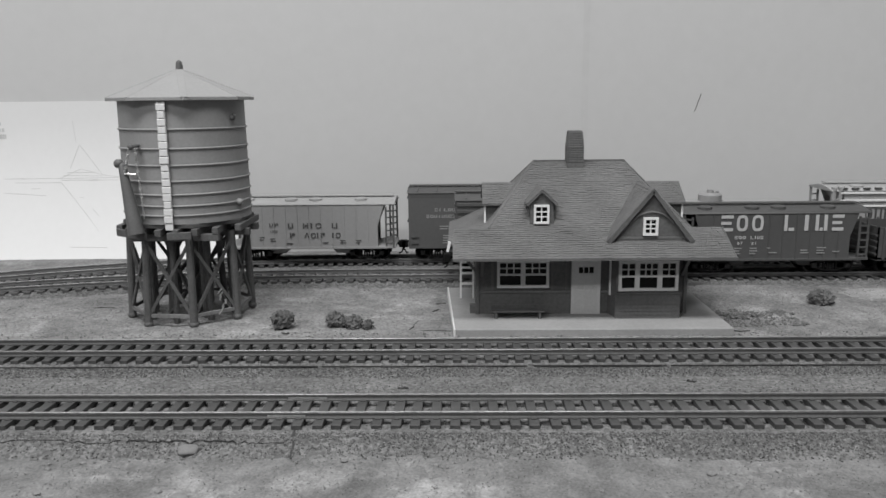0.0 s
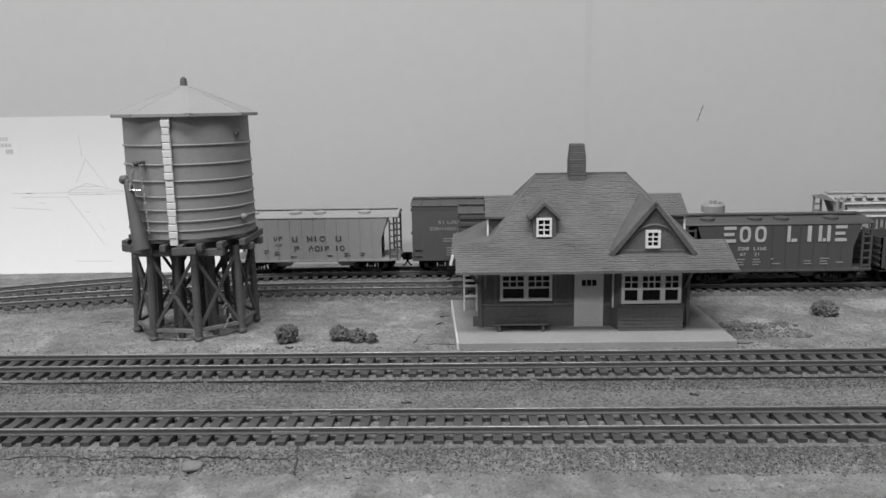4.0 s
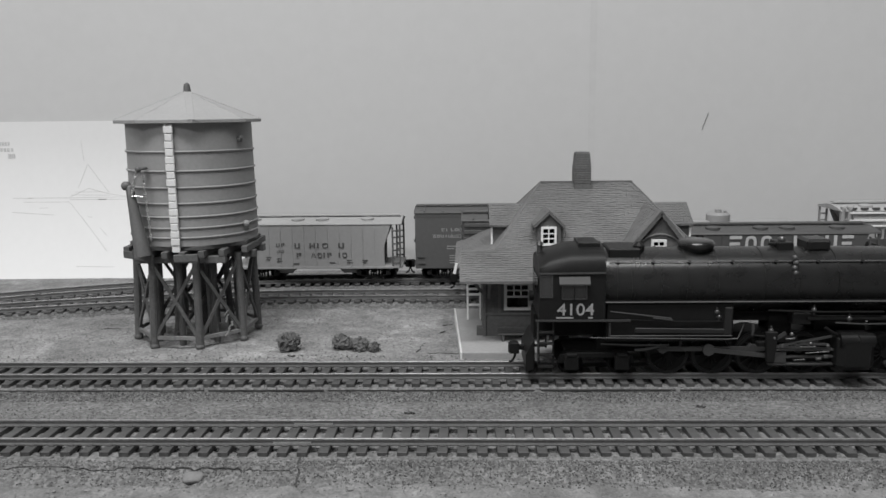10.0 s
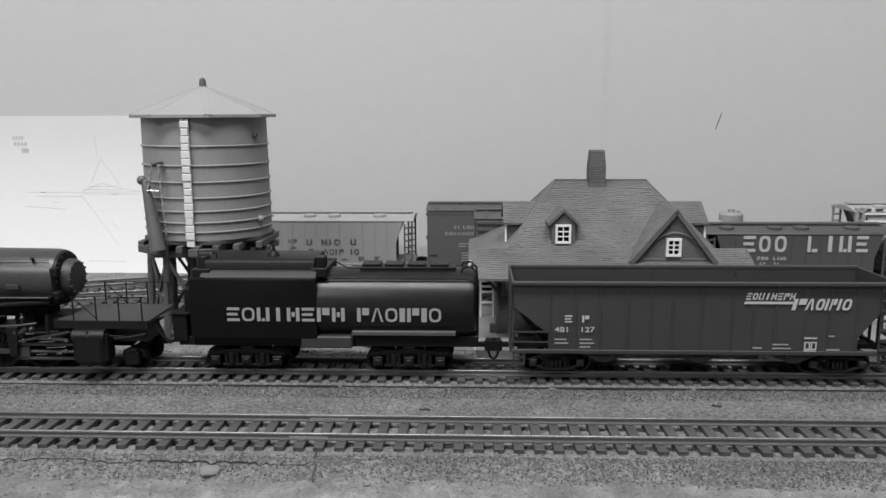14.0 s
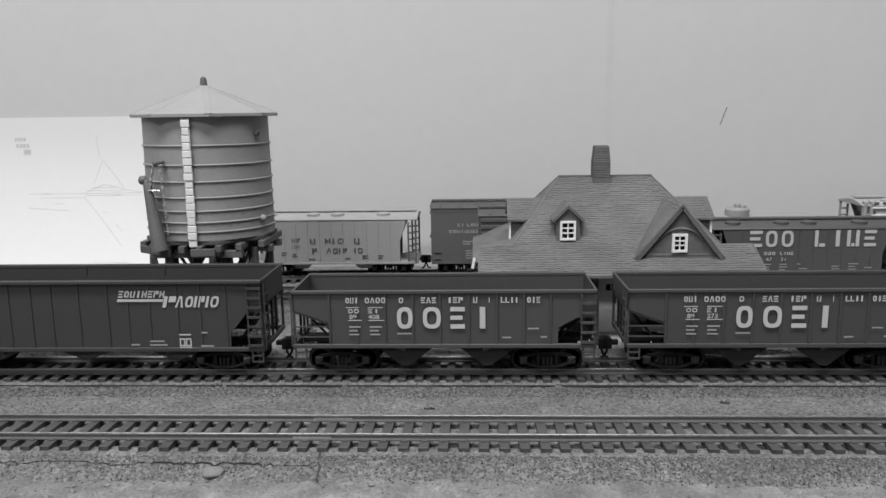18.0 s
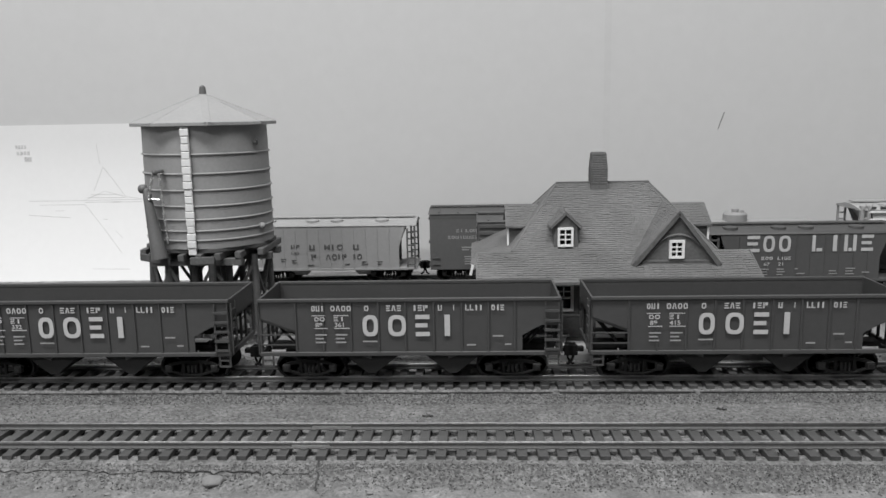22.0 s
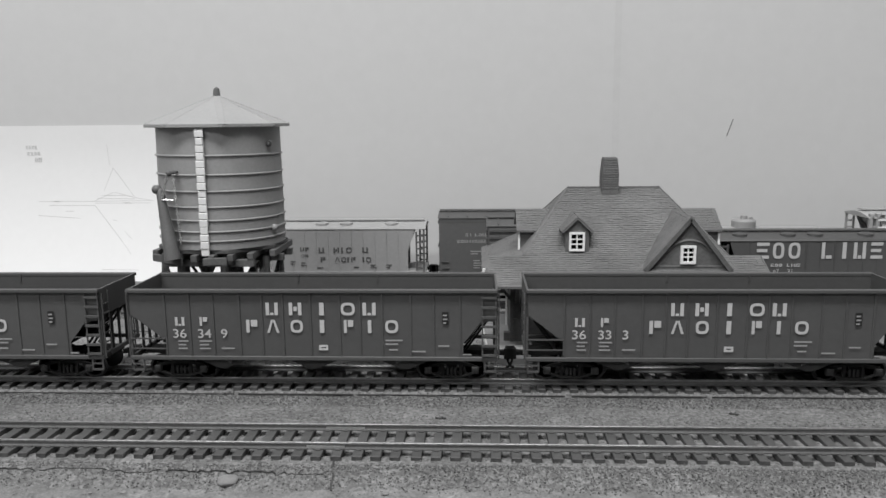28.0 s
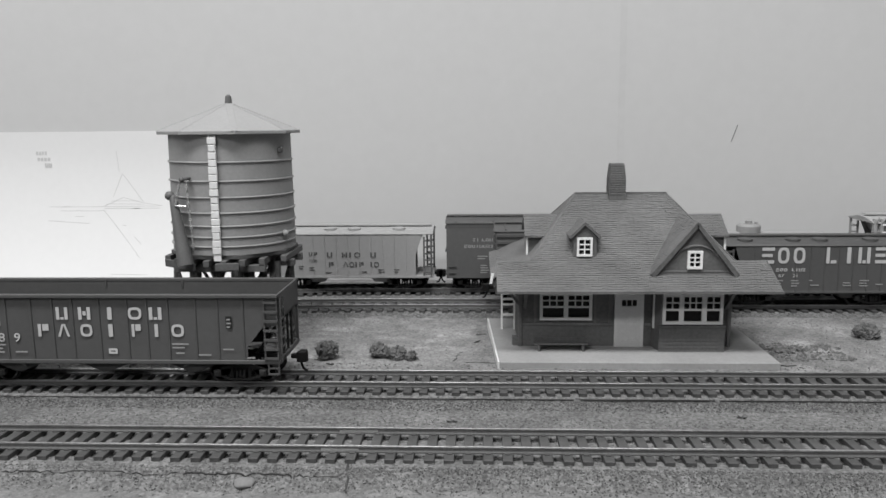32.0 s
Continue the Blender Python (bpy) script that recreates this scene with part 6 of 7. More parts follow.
            box(bm, LX(cyl - 32), LX(cyl + 32), y0, y1, 4.2, 20.6)
            c = part("cylinder", bm, M_LOCO, t, "black steam cylinder block", 2.4)
            for d in (-15.5, 15.5):
                bm = B()
                tube(bm, [(LX(cyl + d) - 3.4, s * 17.5, 17.6), (LX(cyl + d) + 3.4, s * 17.5, 17.6)], 3.2, 14)
                part("valve_chest", bm, M_BOIL, c, "worn grey valve chest")
        for a, b, m, w in (((cyl - 140, 606), (cyl - 40, 588), M_STEEL, 0.9), ((cyl - 150, 601), (cyl - 120, 582), M_DECKG, 1.4), ((cyl - 100, 600), (cyl - 45, 602), M_STEEL, 1.0)):
            bm = B()
            beam(bm, (LX(a[0]), -16.4, LZ(a[1])), (LX(b[0]), -16.4, LZ(b[1])), 0.8, w)
            part("valve_rod", bm, m, t, "bright valve gear rod")
        # glints on the valve gear, made as small bright bars and balls
        for dx, py, w, h in ((-96, 606, 7, 0.4), (-84, 616, 9, 0.4), (-120, 592, 4, 0.5), (-66, 626, 2.4, 1.1), (-52, 622, 1.6, 1.6), (-128, 604, 1.4, 1.8), (-104, 628, 5, 0.4)):
            bm = B()
            beam(bm, (LX(cyl + dx), -16.9, LZ(py)), (LX(cyl + dx) + w, -16.9, LZ(py) + 0.06 * w), 0.7, h)
            part("gear_link", bm, M_BRIGHT, t, "small bright bar set as a glint", 0.12)
        for dx, py in ((-110, 584), (-46, 604), (-140, 590), (-76, 600)):
            bm = B()
            ball(bm, (LX(cyl + dx), -16.8, LZ(py)), 0.9, 1, 8, 5)
            part("pin", bm, M_BRIGHT, t)
        for dx, py, w, h in ((-150, 610, 7, 5), (-112, 598, 10, 3), (-70, 610, 8, 5), (-40, 628, 5, 4), (-128, 622, 8, 3)):
            bm = B()
            box(bm, LX(cyl + dx) - w / 2, LX(cyl + dx) + w / 2, -13.0, -10.5, LZ(py) - h / 2, LZ(py) + h / 2)
            part("casting", bm, M_GEAR, t, "", 0.5)
        bm = B()
        slab(bm, [(LX(cyl - 152), LZ(632)), (LX(cyl - 138), LZ(632)), (LX(cyl - 134), LZ(580)), (LX(cyl - 156), LZ(580))], "y", -17.4, -15.8)
        part("link_bracket", bm, M_LOCO, t, "black valve link bracket", 0.3)
    # small pipework and fittings hung about the frames
    for a, b, r, m in (((640, 601), (760, 603), 0.5, M_LOCO), ((700, 612), (742, 606), 0.9, M_LOCO), ((655, 566), (655, 590), 0.5, M_SMOKE), ((690, 560), (850, 563), 0.35, M_LOCO),
                       ((780, 588), (780, 604), 0.6, M_LOCO), ((905, 566), (905, 586), 0.7, M_SMOKE), ((905, 586), (955, 590), 0.5, M_LOCO), ((930, 545), (1130, 548), 0.45, M_LOCO),
                       ((1048, 566), (1140, 568), 0.4, M_SMOKE), ((1030, 574), (1062, 590), 0.7, M_LOCO), ((1196, 524), (1240, 520), 0.6, M_SMOKE), ((1225, 530), (1225, 556), 0.6, M_LOCO),
                       ((1240, 566), (1345, 562), 0.5, M_LOCO), ((1330, 580), (1400, 574), 0.6, M_SMOKE), ((1350, 592), (1440, 588), 0.5, M_LOCO), ((1420, 560), (1420, 600), 0.8, M_LOCO),
                       ((1455, 590), (1560, 596), 0.4, M_LOCO), ((1540, 600), (1600, 592), 0.7, M_LOCO)):
        bm = B()
        tube(bm, [(LX(a[0]), -15.9, LZ(a[1])), ((LX(a[0]) + LX(b[0])) / 2, -16.3, (LZ(a[1]) + LZ(b[1])) / 2 - 0.3), (LX(b[0]), -15.9, LZ(b[1]))], r, 7)
        part("pipe", bm, m, t)
    for px, py, r in ((842, 548, 1.2), (846, 556, 1.0), (1072, 560, 1.3), (1010, 545, 1.2), (1255, 540, 1.2), (1300, 560, 1.3), (1372, 566, 1.1), (1388, 585, 1.4), (938, 580, 1.3)):
        bm = B()
        ball(bm, (LX(px), -15.4, LZ(py)), r)
        tube(bm, [(LX(px), -15.4, LZ(py) - 2.2), (LX(px), -15.4, LZ(py) + 2.2)], 0.45, 6)
        part("fitting", bm, M_SMOKE, t, "small worn pipe fitting")
    # trucks at both ends
    for xs, r in (((590, 680), 5.2), ((1568,), 5.2)):
        lo, hi = LX(xs[0]), LX(xs[-1])
        bm = B()
        box(bm, lo - 2, hi + 2, -7.5, 7.5, 8.2, 10.2)
        tr = part("engine_truck", bm, M_GEAR, t, "black engine truck", 0.3)
        for s in (-1, 1):
            bm = B()
            slab(bm, [(lo - 6, 5.5), (lo - 5, 9.5), (lo, 10.5), (hi, 10.5), (hi + 5, 9.5), (hi + 6, 5.5), (hi + 3, 5.5), (hi, 8), (lo, 8), (lo - 3, 5.5)], "y", min(s * 10.4, s * 12), max(s * 10.4, s * 12))
            for x in xs:
                box(bm, LX(x) - 3.2, LX(x) + 3.2, min(s * 11.5, s * 14.6), max(s * 11.5, s * 14.6), 3.2, 9.4)
                tube(bm, [(LX(x) - 2.4, s * 13.6, 9.8), (LX(x) + 2.4, s * 13.6, 9.8)], 1.3, 10)
            part("truck_frame", bm, M_GEAR, tr, "black frame with axle boxes", 0.3)
        for x in xs:
            wheelset(tr, LX(x), r, M_GEAR)
    # rear deck beyond the smokebox with its railing
    d0, d1 = LX(1432), LX(1604)
    bm = B()
    slab(bm, [(d0 + 4, 22.4), (d1, 22.4), (d1, 24.0), (d0, 24.0)], "y", -15.5, 15.5)
    box(bm, d0 + 10, d1 - 4, -7, 7, 12, 22.4)
    deck = part("deck", bm, M_DECKG, t, "grey plated deck behind the smokebox", 0.2)
    bm = B()
    slab(bm, [(d0 - 4, 20.5), (d0 + 4, 19.5), (d0 + 6, 23.8), (d0 - 4, 23.4)], "y", -10, 10)
    part("deck_ramp", bm, M_LOCO, deck)
    bm = B()
    box(bm, d0, d1, -16.2, -15.2, 20.6, 24.2)
    part("deck_edge", bm, M_LOCO, deck)
    for y in (-15.6, 15.6):
        bm = B()
        beam(bm, (d0 + 8, y, 35.0), (d1 - 1, y, 35.0), 0.35)
        hr = part("deck_railing", bm, M_LOCO, deck, "thin dark railing")
        for k in range(4):
            bm = B()
            x = d0 + 9 + k * 10.4
            beam(bm, (x, y, 24), (x, y, 35.2), 0.5)
            part("post", bm, M_LOCO, hr)
        for a, b in ((9, 19.4),):
            bm = B()
            beam(bm, (d0 + a, y, 34.8), (d0 + b, y, 25), 0.3)
            part("stay", bm, M_LOCO, hr)
    for k in range(4):
        bm = B()
        tube(bm, [(d1 - 1, -9 + 2 * k, 21.5), (d1 + 3, -9 + 2 * k, 16 - 2 * k), (d1 + 7, -9 + 2 * k, 12), (d1 + 11, -9 + 2 * k, 16)], 0.6, 7)
        part("hose", bm, M_LOCO, t, "hanging black hose")
    return t


eng = engine()


def tender():
    t = thing("tender", (0, 0, 0), "black round-backed tender with white lettering shapes", "tender", "train on the middle track")
    x0, x1 = 208.2, 334.0
    xm = 264.6
    bm = B()
    loft(bm, [ring_x(x0, 16.3, 29.6, 48), ring_x(x1 - 2.5, 16.3, 29.6, 48), ring_x(x1, 15.6, 29.6, 48), ring_x(x1 + 1.2, 13.5, 29.6, 48)])
    part("water_tank", bm, M_BOIL, t, "black round water tank")
    bm = B()
    slab(bm, [(-16.5, 16.5), (-16.5, 43.2), (-15.2, 44.2), (15.2, 44.2), (16.5, 43.2), (16.5, 16.5)], "x", x0, xm)
    oil = part("oil_bunker", bm, M_BUNK, t, "black flat-sided oil bunker", 0.2)
    bm = B()
    slab(bm, [(-16.0, 44.2), (-13.2, 46.4), (13.2, 46.4), (16.0, 44.2)], "x", x0 + 5, xm)
    part("bunker_shoulder", bm, M_LIGHTBLACK, oil, "sloping shoulder of the bunker, lighter for its sheen", 0.1)
    bm = B()
    slab(bm, [(-12.8, 46.4), (-12.2, 50.4), (-10.6, 51.6), (10.6, 51.6), (12.2, 50.4), (12.8, 46.4)], "x", x0 + 6, xm - 1)
    part("bunker_top", bm, M_LOCO, oil, "raised bunker top", 0.3)
    # highlights of the two top edges, added as paler bars
    for y, z, xa in ((-15.9, 44.1, xm), (-13.0, 46.5, xm - 1)):
        bm = B()
        beam(bm, (x0 + 7, y, z), (xa, y, z), 0.6, 0.5)
        part("edge_strip", bm, M_EDGE, oil, "thin pale strip for the highlight on the bunker's edge")
    bm = B()
    tube(bm, [(x0 + 35, -3, 51), (x0 + 35, -3, 52.6), (x0 + 35, -3, 54), (x0 + 35, -3, 56.5)], [3.2, 2.6, 1.0, 0.5], 12)
    part("filler", bm, M_LOCO, oil)
    bm = B()
    tube(bm, [(x0 + 5, -9, 46), (x0 + 5, -9, 52.6), (x0 + 5, -9, 53.4)], [3.2, 3.2, 2.0], 12)
    box(bm, x0 + 1, x0 + 9, -14, 12, 44.2, 47.5)
    part("vent_drum", bm, M_LOCO, oil, "dark drum at the front of the bunker", 0.3)
    bm = B()
    box(bm, xm - 3, xm + 4.5, -13, 13, 43.5, 47.8)
    box(bm, xm - 1, xm + 3.5, -11, -5, 47.6, 52.6)
    part("splash_plate", bm, M_LOCO, oil, "dark raised plate where bunker and tank meet", 0.4)
    bm = B()
    tube(bm, [(x0 + 3, -10, 50), (x0 + 3, -10, 55), (x0 + 11, -10, 55), (x0 + 11, -10, 50)], 0.4, 6)
    part("grab_rail", bm, M_LOCO, oil)
    bm = B()
    box(bm, xm + 18, x1 - 8, -4.5, 4.5, 45, 46.8)
    walkway = part("roof_walk", bm, M_LOCO, t, "", 0.2)
    for k in range(4):
        bm = B()
        box(bm, xm + 19 + k * 10.2, xm + 27.4 + k * 10.2, -4, 4, 46.8, 48.2)
        part("hatch", bm, M_LOCO, walkway, "flat tank hatch", 0.3)
    bm = B()
    tube(bm, [(xm, -12, 43.5), (xm + 18, -11.6, 43.0), (x1 - 3, -11.6, 43.0), (x1 + 1, -11, 41)], 0.4, 6)
    tube(bm, [(xm - 4, -6, 51), (xm + 6, -6, 50.4), (xm + 13, -6, 46.5), (x1 - 10, -6, 46.8)], 0.35, 6)
    part("handrail", bm, M_LOCO, t)
    for y in (-6, 6):
        bm = B()
        tube(bm, [(x1 - 6, y, 44), (x1 - 5, y, 46.6), (x1 - 1.5, y, 47.4), (x1 + 1.2, y, 45), (x1 + 1.8, y, 38), (x1 + 1.8, y, 14)], 0.5, 7)
        part("ladder_rail", bm, M_LOCO, t, "curved ladder rail at the rear")
    bm = B()
    box(bm, x0 - 1, x1 + 2, -11, 11, 11.5, 16.5)
    box(bm, x0 - 7.5, x0, -12, 12, 12, 16)
    part("tender_frame", bm, M_LOCO, t, "black tender frame", 0.3)
    bm = B()
    box(bm, x0 - 9.5, x0 - 3.0, -13.5, 13.5, 14, 26)
    box(bm, x0 - 4.0, x0 - 0.2, -12.5, 12.5, 26, 38)
    slab(bm, [(x0 - 11, 26.2), (x0 - 2, 26.2), (x0 - 1, 27.6), (x0 - 9, 27.6)], "y", -14, 14)
    part("front_locker", bm, M_GEAR, t, "black locker at the front of the tender", 0.4)
    bm = B()
    box(bm, x0 + 72, x1 - 8, -17.6, -15.0, 18.6, 20.4)
    part("foot_board", bm, M_EDGE, t, "pale foot board along the tank", 0.15)
    bm = B()
    box(bm, x0 + 49, x0 + 72, -16.5, -8, 12.2, 17.6)
    part("equipment_box", bm, M_DECKG, t, "dull grey box under the tank", 0.6)
    coupler(t, x1 + 2, 1)
    for c in (231.5, 305.0):
        bm = B()
        for s in (-1, 1):
            ya, yb = min(s * 11.4, s * 12.8), max(s * 11.4, s * 12.8)
            slab(bm, [(-18.0, 7.4), (-17.0, 9.4), (-6, 10.4), (6, 10.4), (17.0, 9.4), (18.0, 7.4), (6, 8.6), (-6, 8.6)], "y", ya, yb)
            slab(bm, [(-11.5, 3.6), (11.5, 3.6), (10.5, 2.5), (-10.5, 2.5)], "y", ya, yb)
            for k in (-14, 0, 14):
                box(bm, k - 2.2, k + 2.2, min(s * 11.6, s * 14.4), max(s * 11.6, s * 14.4), 3.4, 7.6)
                box(bm, k - 1.4, k + 1.4, min(s * 14.2, s * 14.9), max(s * 14.2, s * 14.9), 4.2, 6.6)
            for k in (-9.5, -4.5, 4.5, 9.5):
                box(bm, k - 0.8, k + 0.8, ya, yb, 3.2, 9.0)
            for k in (-7, 7):
                tube(bm, [(k, s * 12.4, 3.4), (k, s * 12.4, 8.8)], 1.5, 10)
        box(bm, -3, 3, -12, 12, 6, 11.5)
        tr = part("tender_truck", bm, M_LOCO, t, "black six-wheel truck", at=(c, 0, 0), bevel=0.25)
        for k in (-14, 0, 14):
            wheelset(tr, k, 5.2, M_GEAR)
    tx = lambda px: x0 + (px - 100) / 9.07
    y = -16.62
    a, b = tx(250), tx(735)
    step = (b - a) / 8
    sign([(a + i * step, step * 0.84) for i in range(8)], "eouinekn", 24.6, 6.2, y, M_LETG, t, 1.0, "large white painted name as plain shapes")
    a, b = tx(775), tx(1103)
    xs, w = [], 0
    for i in range(7):
        ww = 2.4 if i in (3, 5) else 5.3
        xs.append((a + w, ww))
        w += ww + 0.95
    sign(xs, "kwoikio", 24.6, 6.2, y, M_LETG, t, 1.0, "large white painted name as plain shapes")
    return t


tend = tender()
TRAIN += [(eng, 0.0), (tend, 0.0)]


# ---- cars standing on the sidings ----
def covered_hopper(name, at, material, roof_material, length, sill, eave, label, letters):
    car = thing(name, (at[0], at[1], -0.1), label, "covered hopper", "cars on the sidings")
    h, w = length / 2, 17.6
    bm = B()
    slab(bm, [(-h + 34, sill), (h - 34, sill), (h - 9, eave), (-h + 9, eave)], "y", -w + 0.7, w - 0.7)
    part("body", bm, material, car, "hopper bin with sloping ends")
    for s, cut in ((-1, 12.5), (1, 14.0)):
        bm = B()
        slab(bm, [(-h + cut, sill), (h - cut, sill), (h - cut, eave - 15), (h - 8, eave - 1), (h - 8, eave), (-h + 8, eave), (-h + 8, eave - 1), (-h + cut, eave - 15)], "y", min(s * w, s * (w - 0.7)), max(s * w, s * (w - 0.7)))
        part("side_sheet", bm, material, car, "painted side sheet")
    n = int(length / 11)
    for k in range(n):
        bm = B()
        x = -h + 15.4 + (length - 30.8) * (k + 0.5) / n
        box(bm, x - 0.35, x + 0.35, -w - 0.4, -w, sill + 1, eave - 1)
        part("rib", bm, material, car)
    bm = B()
    slab(bm, [(-w - 0.6, eave), (w + 0.6, eave), (w, eave + 1.2), (4, eave + 3.6), (-4, eave + 3.6), (-w, eave + 1.2)], "x", -h, h)
    roof = part("roof", bm, roof_material, car, "sloped roof sheet", 0.2)
    bm = B()
    box(bm, -h + 2, h - 2, -3.4, 3.4, eave + 4.6, eave + 5.2)
    part("running_board", bm, roof_material, roof, "thin roof walk")
    for x in (-0.33, -0.10, 0.03, 0.27):
        bm = B()
        tube(bm, [(x * length * 1.1, -9, eave + 2.0), (x * length * 1.1, -9, eave + 3.6), (x * length * 1.1, -9, eave + 4.2)], [4.6, 4.6, 3.6], 20)
        part("roof_hatch", bm, roof_material, roof, "round roof hatch")
    for s in (-1, 1):
        for y in (-w + 0.6, w - 0.6):
            bm = B()
            beam(bm, (s * (h - 1.4), y, sill), (s * (h - 1.4), y, eave), 1.3)
            beam(bm, (s * (h - 6.6), y, sill), (s * (h - 6.6), y, eave - 2), 1.2)
            post = part("corner_post", bm, M_CARB if material is M_CARG else material, car)
            z = sill + 3
            while z < eave - 1:
                bm = B()
                beam(bm, (s * (h - 6.6), y - 0.3, z), (s * (h - 1.4), y - 0.3, z), 1.0)
                part("rung", bm, M_CARB if material is M_CARG else material, post)
                z += 4.6
        bm = B()
        box(bm, min(s * h, s * (h - 12)), max(s * h, s * (h - 12)), -w, w, sill - 0.6, sill + 1.2)
        part("end_platform", bm, material, car, "", 0.2)
        truck(car, s * (h - 21))
        coupler(car, s * h, s)
    bm = B()
    box(bm, -h + 6, h - 6, -w - 0.2, w + 0.2, sill - 0.8, sill + 0.8)
    part("side_sill", bm, material, car, "", 0.2)
    for x in (-23, 23):
        bm = B()
        loft(bm, [[(x - 9, -13, sill), (x + 9, -13, sill), (x + 9, 13, sill), (x - 9, 13, sill)], [(x - 4.5, -11, 5.0), (x + 4.5, -11, 5.0), (x + 4.5, 11, 5.0), (x - 4.5, 11, 5.0)]])
        part("chute", bm, material, car, "discharge chute", 0.2)
    letters(car, -w - 0.42)
    return car


def dark_name(car, y):
    o = -105.8
    for forms, slots, z, hgt, st in (("uniou", [(-120.6 - o, 3.8), (-110.0 - o, 4.0), (-104.6 - o, 1.2), (-101.0 - o, 4.2), (-89.6 - o, 4.0)], 24.2, 3.7, 0.62),
                              ("kwoikio", [(-119.4 - o, 3.4), (-109.2 - o, 3.6), (-104.6 - o, 3.4), (-100.4 - o, 1.1), (-97.6 - o, 3.0), (-89.6 - o, 1.1), (-87.0 - o, 3.4)], 17.3, 3.7, 0.62),
                              ("uk", [(-133.6 - o, 2.6), (-130.0 - o, 2.4)], 25.4, 2.6, 0.7)):
        sign(slots, forms, z, hgt, y, M_LETD, car, st, "dark painted name as plain shapes")
    words("1309", -133.8 - o, 21.0, 2.0, y - 0.03, M_LETD, car, "number", "small dark car number")
    small_print([(-141.0 - o, 17.5, 3.6, 2), (-133.5 - o, 16.5, 4.5, 2), (-122 - o, 13, 5, 1), (-96 - o, 13.5, 5, 1), (-84 - o, 15, 5, 2), (-73 - o, 15, 4, 2)], y, car, M_LETD)


def light_name(car, y):
    o = 200.0
    sign([(165.2 - o, 7.6), (175.0 - o, 7.0), (184.6 - o, 7.2)], "eoo", 28.7, 10.2, y, M_LETTER, car, 1.75, "large white painted name as plain shapes")
    sign([(204.8 - o, 6.2), (217.4 - o, 2.4), (224.2 - o, 7.4), (234.6 - o, 7.2)], "liue", 28.7, 10.2, y, M_LETTER, car, 1.75, "large white painted name as plain shapes")
    sign([(174.2 - o + 2.5 * i, 2.0) for i in range(3)] + [(184.2 - o + 2.1 * i, 1.7) for i in range(4)], "eoo" + "liue", 23.6, 2.0, y, M_LETTER, car, 0.5, "small white name as plain shapes")
    words("67", 175.8 - o, 20.0, 2.0, y - 0.03, M_LETTER, car, "number", "small white car number", squeeze=1.3)
    words("21", 184.6 - o, 20.0, 2.0, y - 0.03, M_LETTER, car, "number", "small white car number", squeeze=1.3)
    small_print([(174 - o, 17.4, 5, 3), (184 - o, 17.4, 5, 3), (195 - o, 17.5, 2, 1), (196 - o, 14.5, 6, 1), (216 - o, 16, 5, 2), (226 - o, 17.5, 6, 3), (236 - o, 15, 6, 1)], y, car, M_LETG)


covered_hopper("covered_hopper_car", (-105.8, 551.5), M_CARG, M_CARR, 122, 10.0, 40.6, "pale grey covered hopper car with dark lettering shapes", dark_name)
covered_hopper("covered_hopper_car", (200.0, 501.0), M_CARS, M_CARS, 118, 10.2, 39.6, "dark covered hopper car with large white lettering shapes", light_name)


def boxcar(at, length, sill, eave, material, label, letters=None, ribs=0):
    car = thing("boxcar", (at[0], at[1], -0.1), label, "boxcar", "cars on the sidings")
    h, w = length / 2, 17.6
    bm = B()
    box(bm, -h, h, -w, w, sill, eave)
    part("body", bm, material, car, "painted box body", 0.3)
    bm = B()
    slab(bm, [(-w - 0.7, eave), (w + 0.7, eave), (w, eave + 0.8), (0, eave + 3.2), (-w, eave + 0.8)], "x", -h - 0.8, h + 0.8)
    roof = part("roof", bm, M_CARS, car, "dark low roof", 0.2)
    bm = B()
    box(bm, -h, h, -3, 3, eave + 3.6, eave + 4.3)
    part("roof_walk", bm, material, roof)
    for k in range(10):
        bm = B()
        x = -h + length * (k + 0.5) / 10
        slab(bm, [(-w, eave + 0.9), (0, eave + 3.3), (0, eave + 3.9), (-w, eave + 1.5)], "x", x - 0.5, x + 0.5)
        part("roof_rib", bm, M_CARS, roof)
    bm = B()
    box(bm, -9, 12, -w - 0.8, -w, sill + 1, eave - 1)
    door = part("sliding_door", bm, material, car, "", 0.15)
    for k in range(5):
        bm = B()
        z = sill + 5 + k * (eave - sill - 8) / 4
        box(bm, -9, 12, -w - 1.3, -w - 0.8, z - 0.4, z + 0.4)
        part("door_rib", bm, material, door)
    for s in (-1, 1):
        for k in range(max(ribs, 3)):
            bm = B()
            z = sill + 3 + k * (eave - sill - 6) / max(ribs - 1, 2)
            box(bm, min(s * h, s * (h + 0.9)), max(s * h, s * (h + 0.9)), -w + 1, w - 1, z - 0.9, z + 0.9)
            part("end_rib", bm, material, car, "", 0.3)
        truck(car, s * (h - 20))
        coupler(car, s * (h + 0.5), s)
    if ribs:
        for k in range(9):
            bm = B()
            z = sill + 2.5 + k * (eave - sill - 5) / 8
            box(bm, -h + 1, h - 1, -w - 0.9, -w, z - 1.1, z + 1.1)
            part("side_slat", bm, material, car, "horizontal side slat", 0.2)
    for z in (sill + 4, sill + 8.5):
        rungs(car, -h + 1.5, -h + 7, (z,), -w - 0.6, material)
    for k in range(6):
        rungs(car, h - 7, h - 1.5, (sill + 3 + 5 * k,), -w - 0.6, material)
    if letters:
        letters(car, -w - 0.05)
    return car


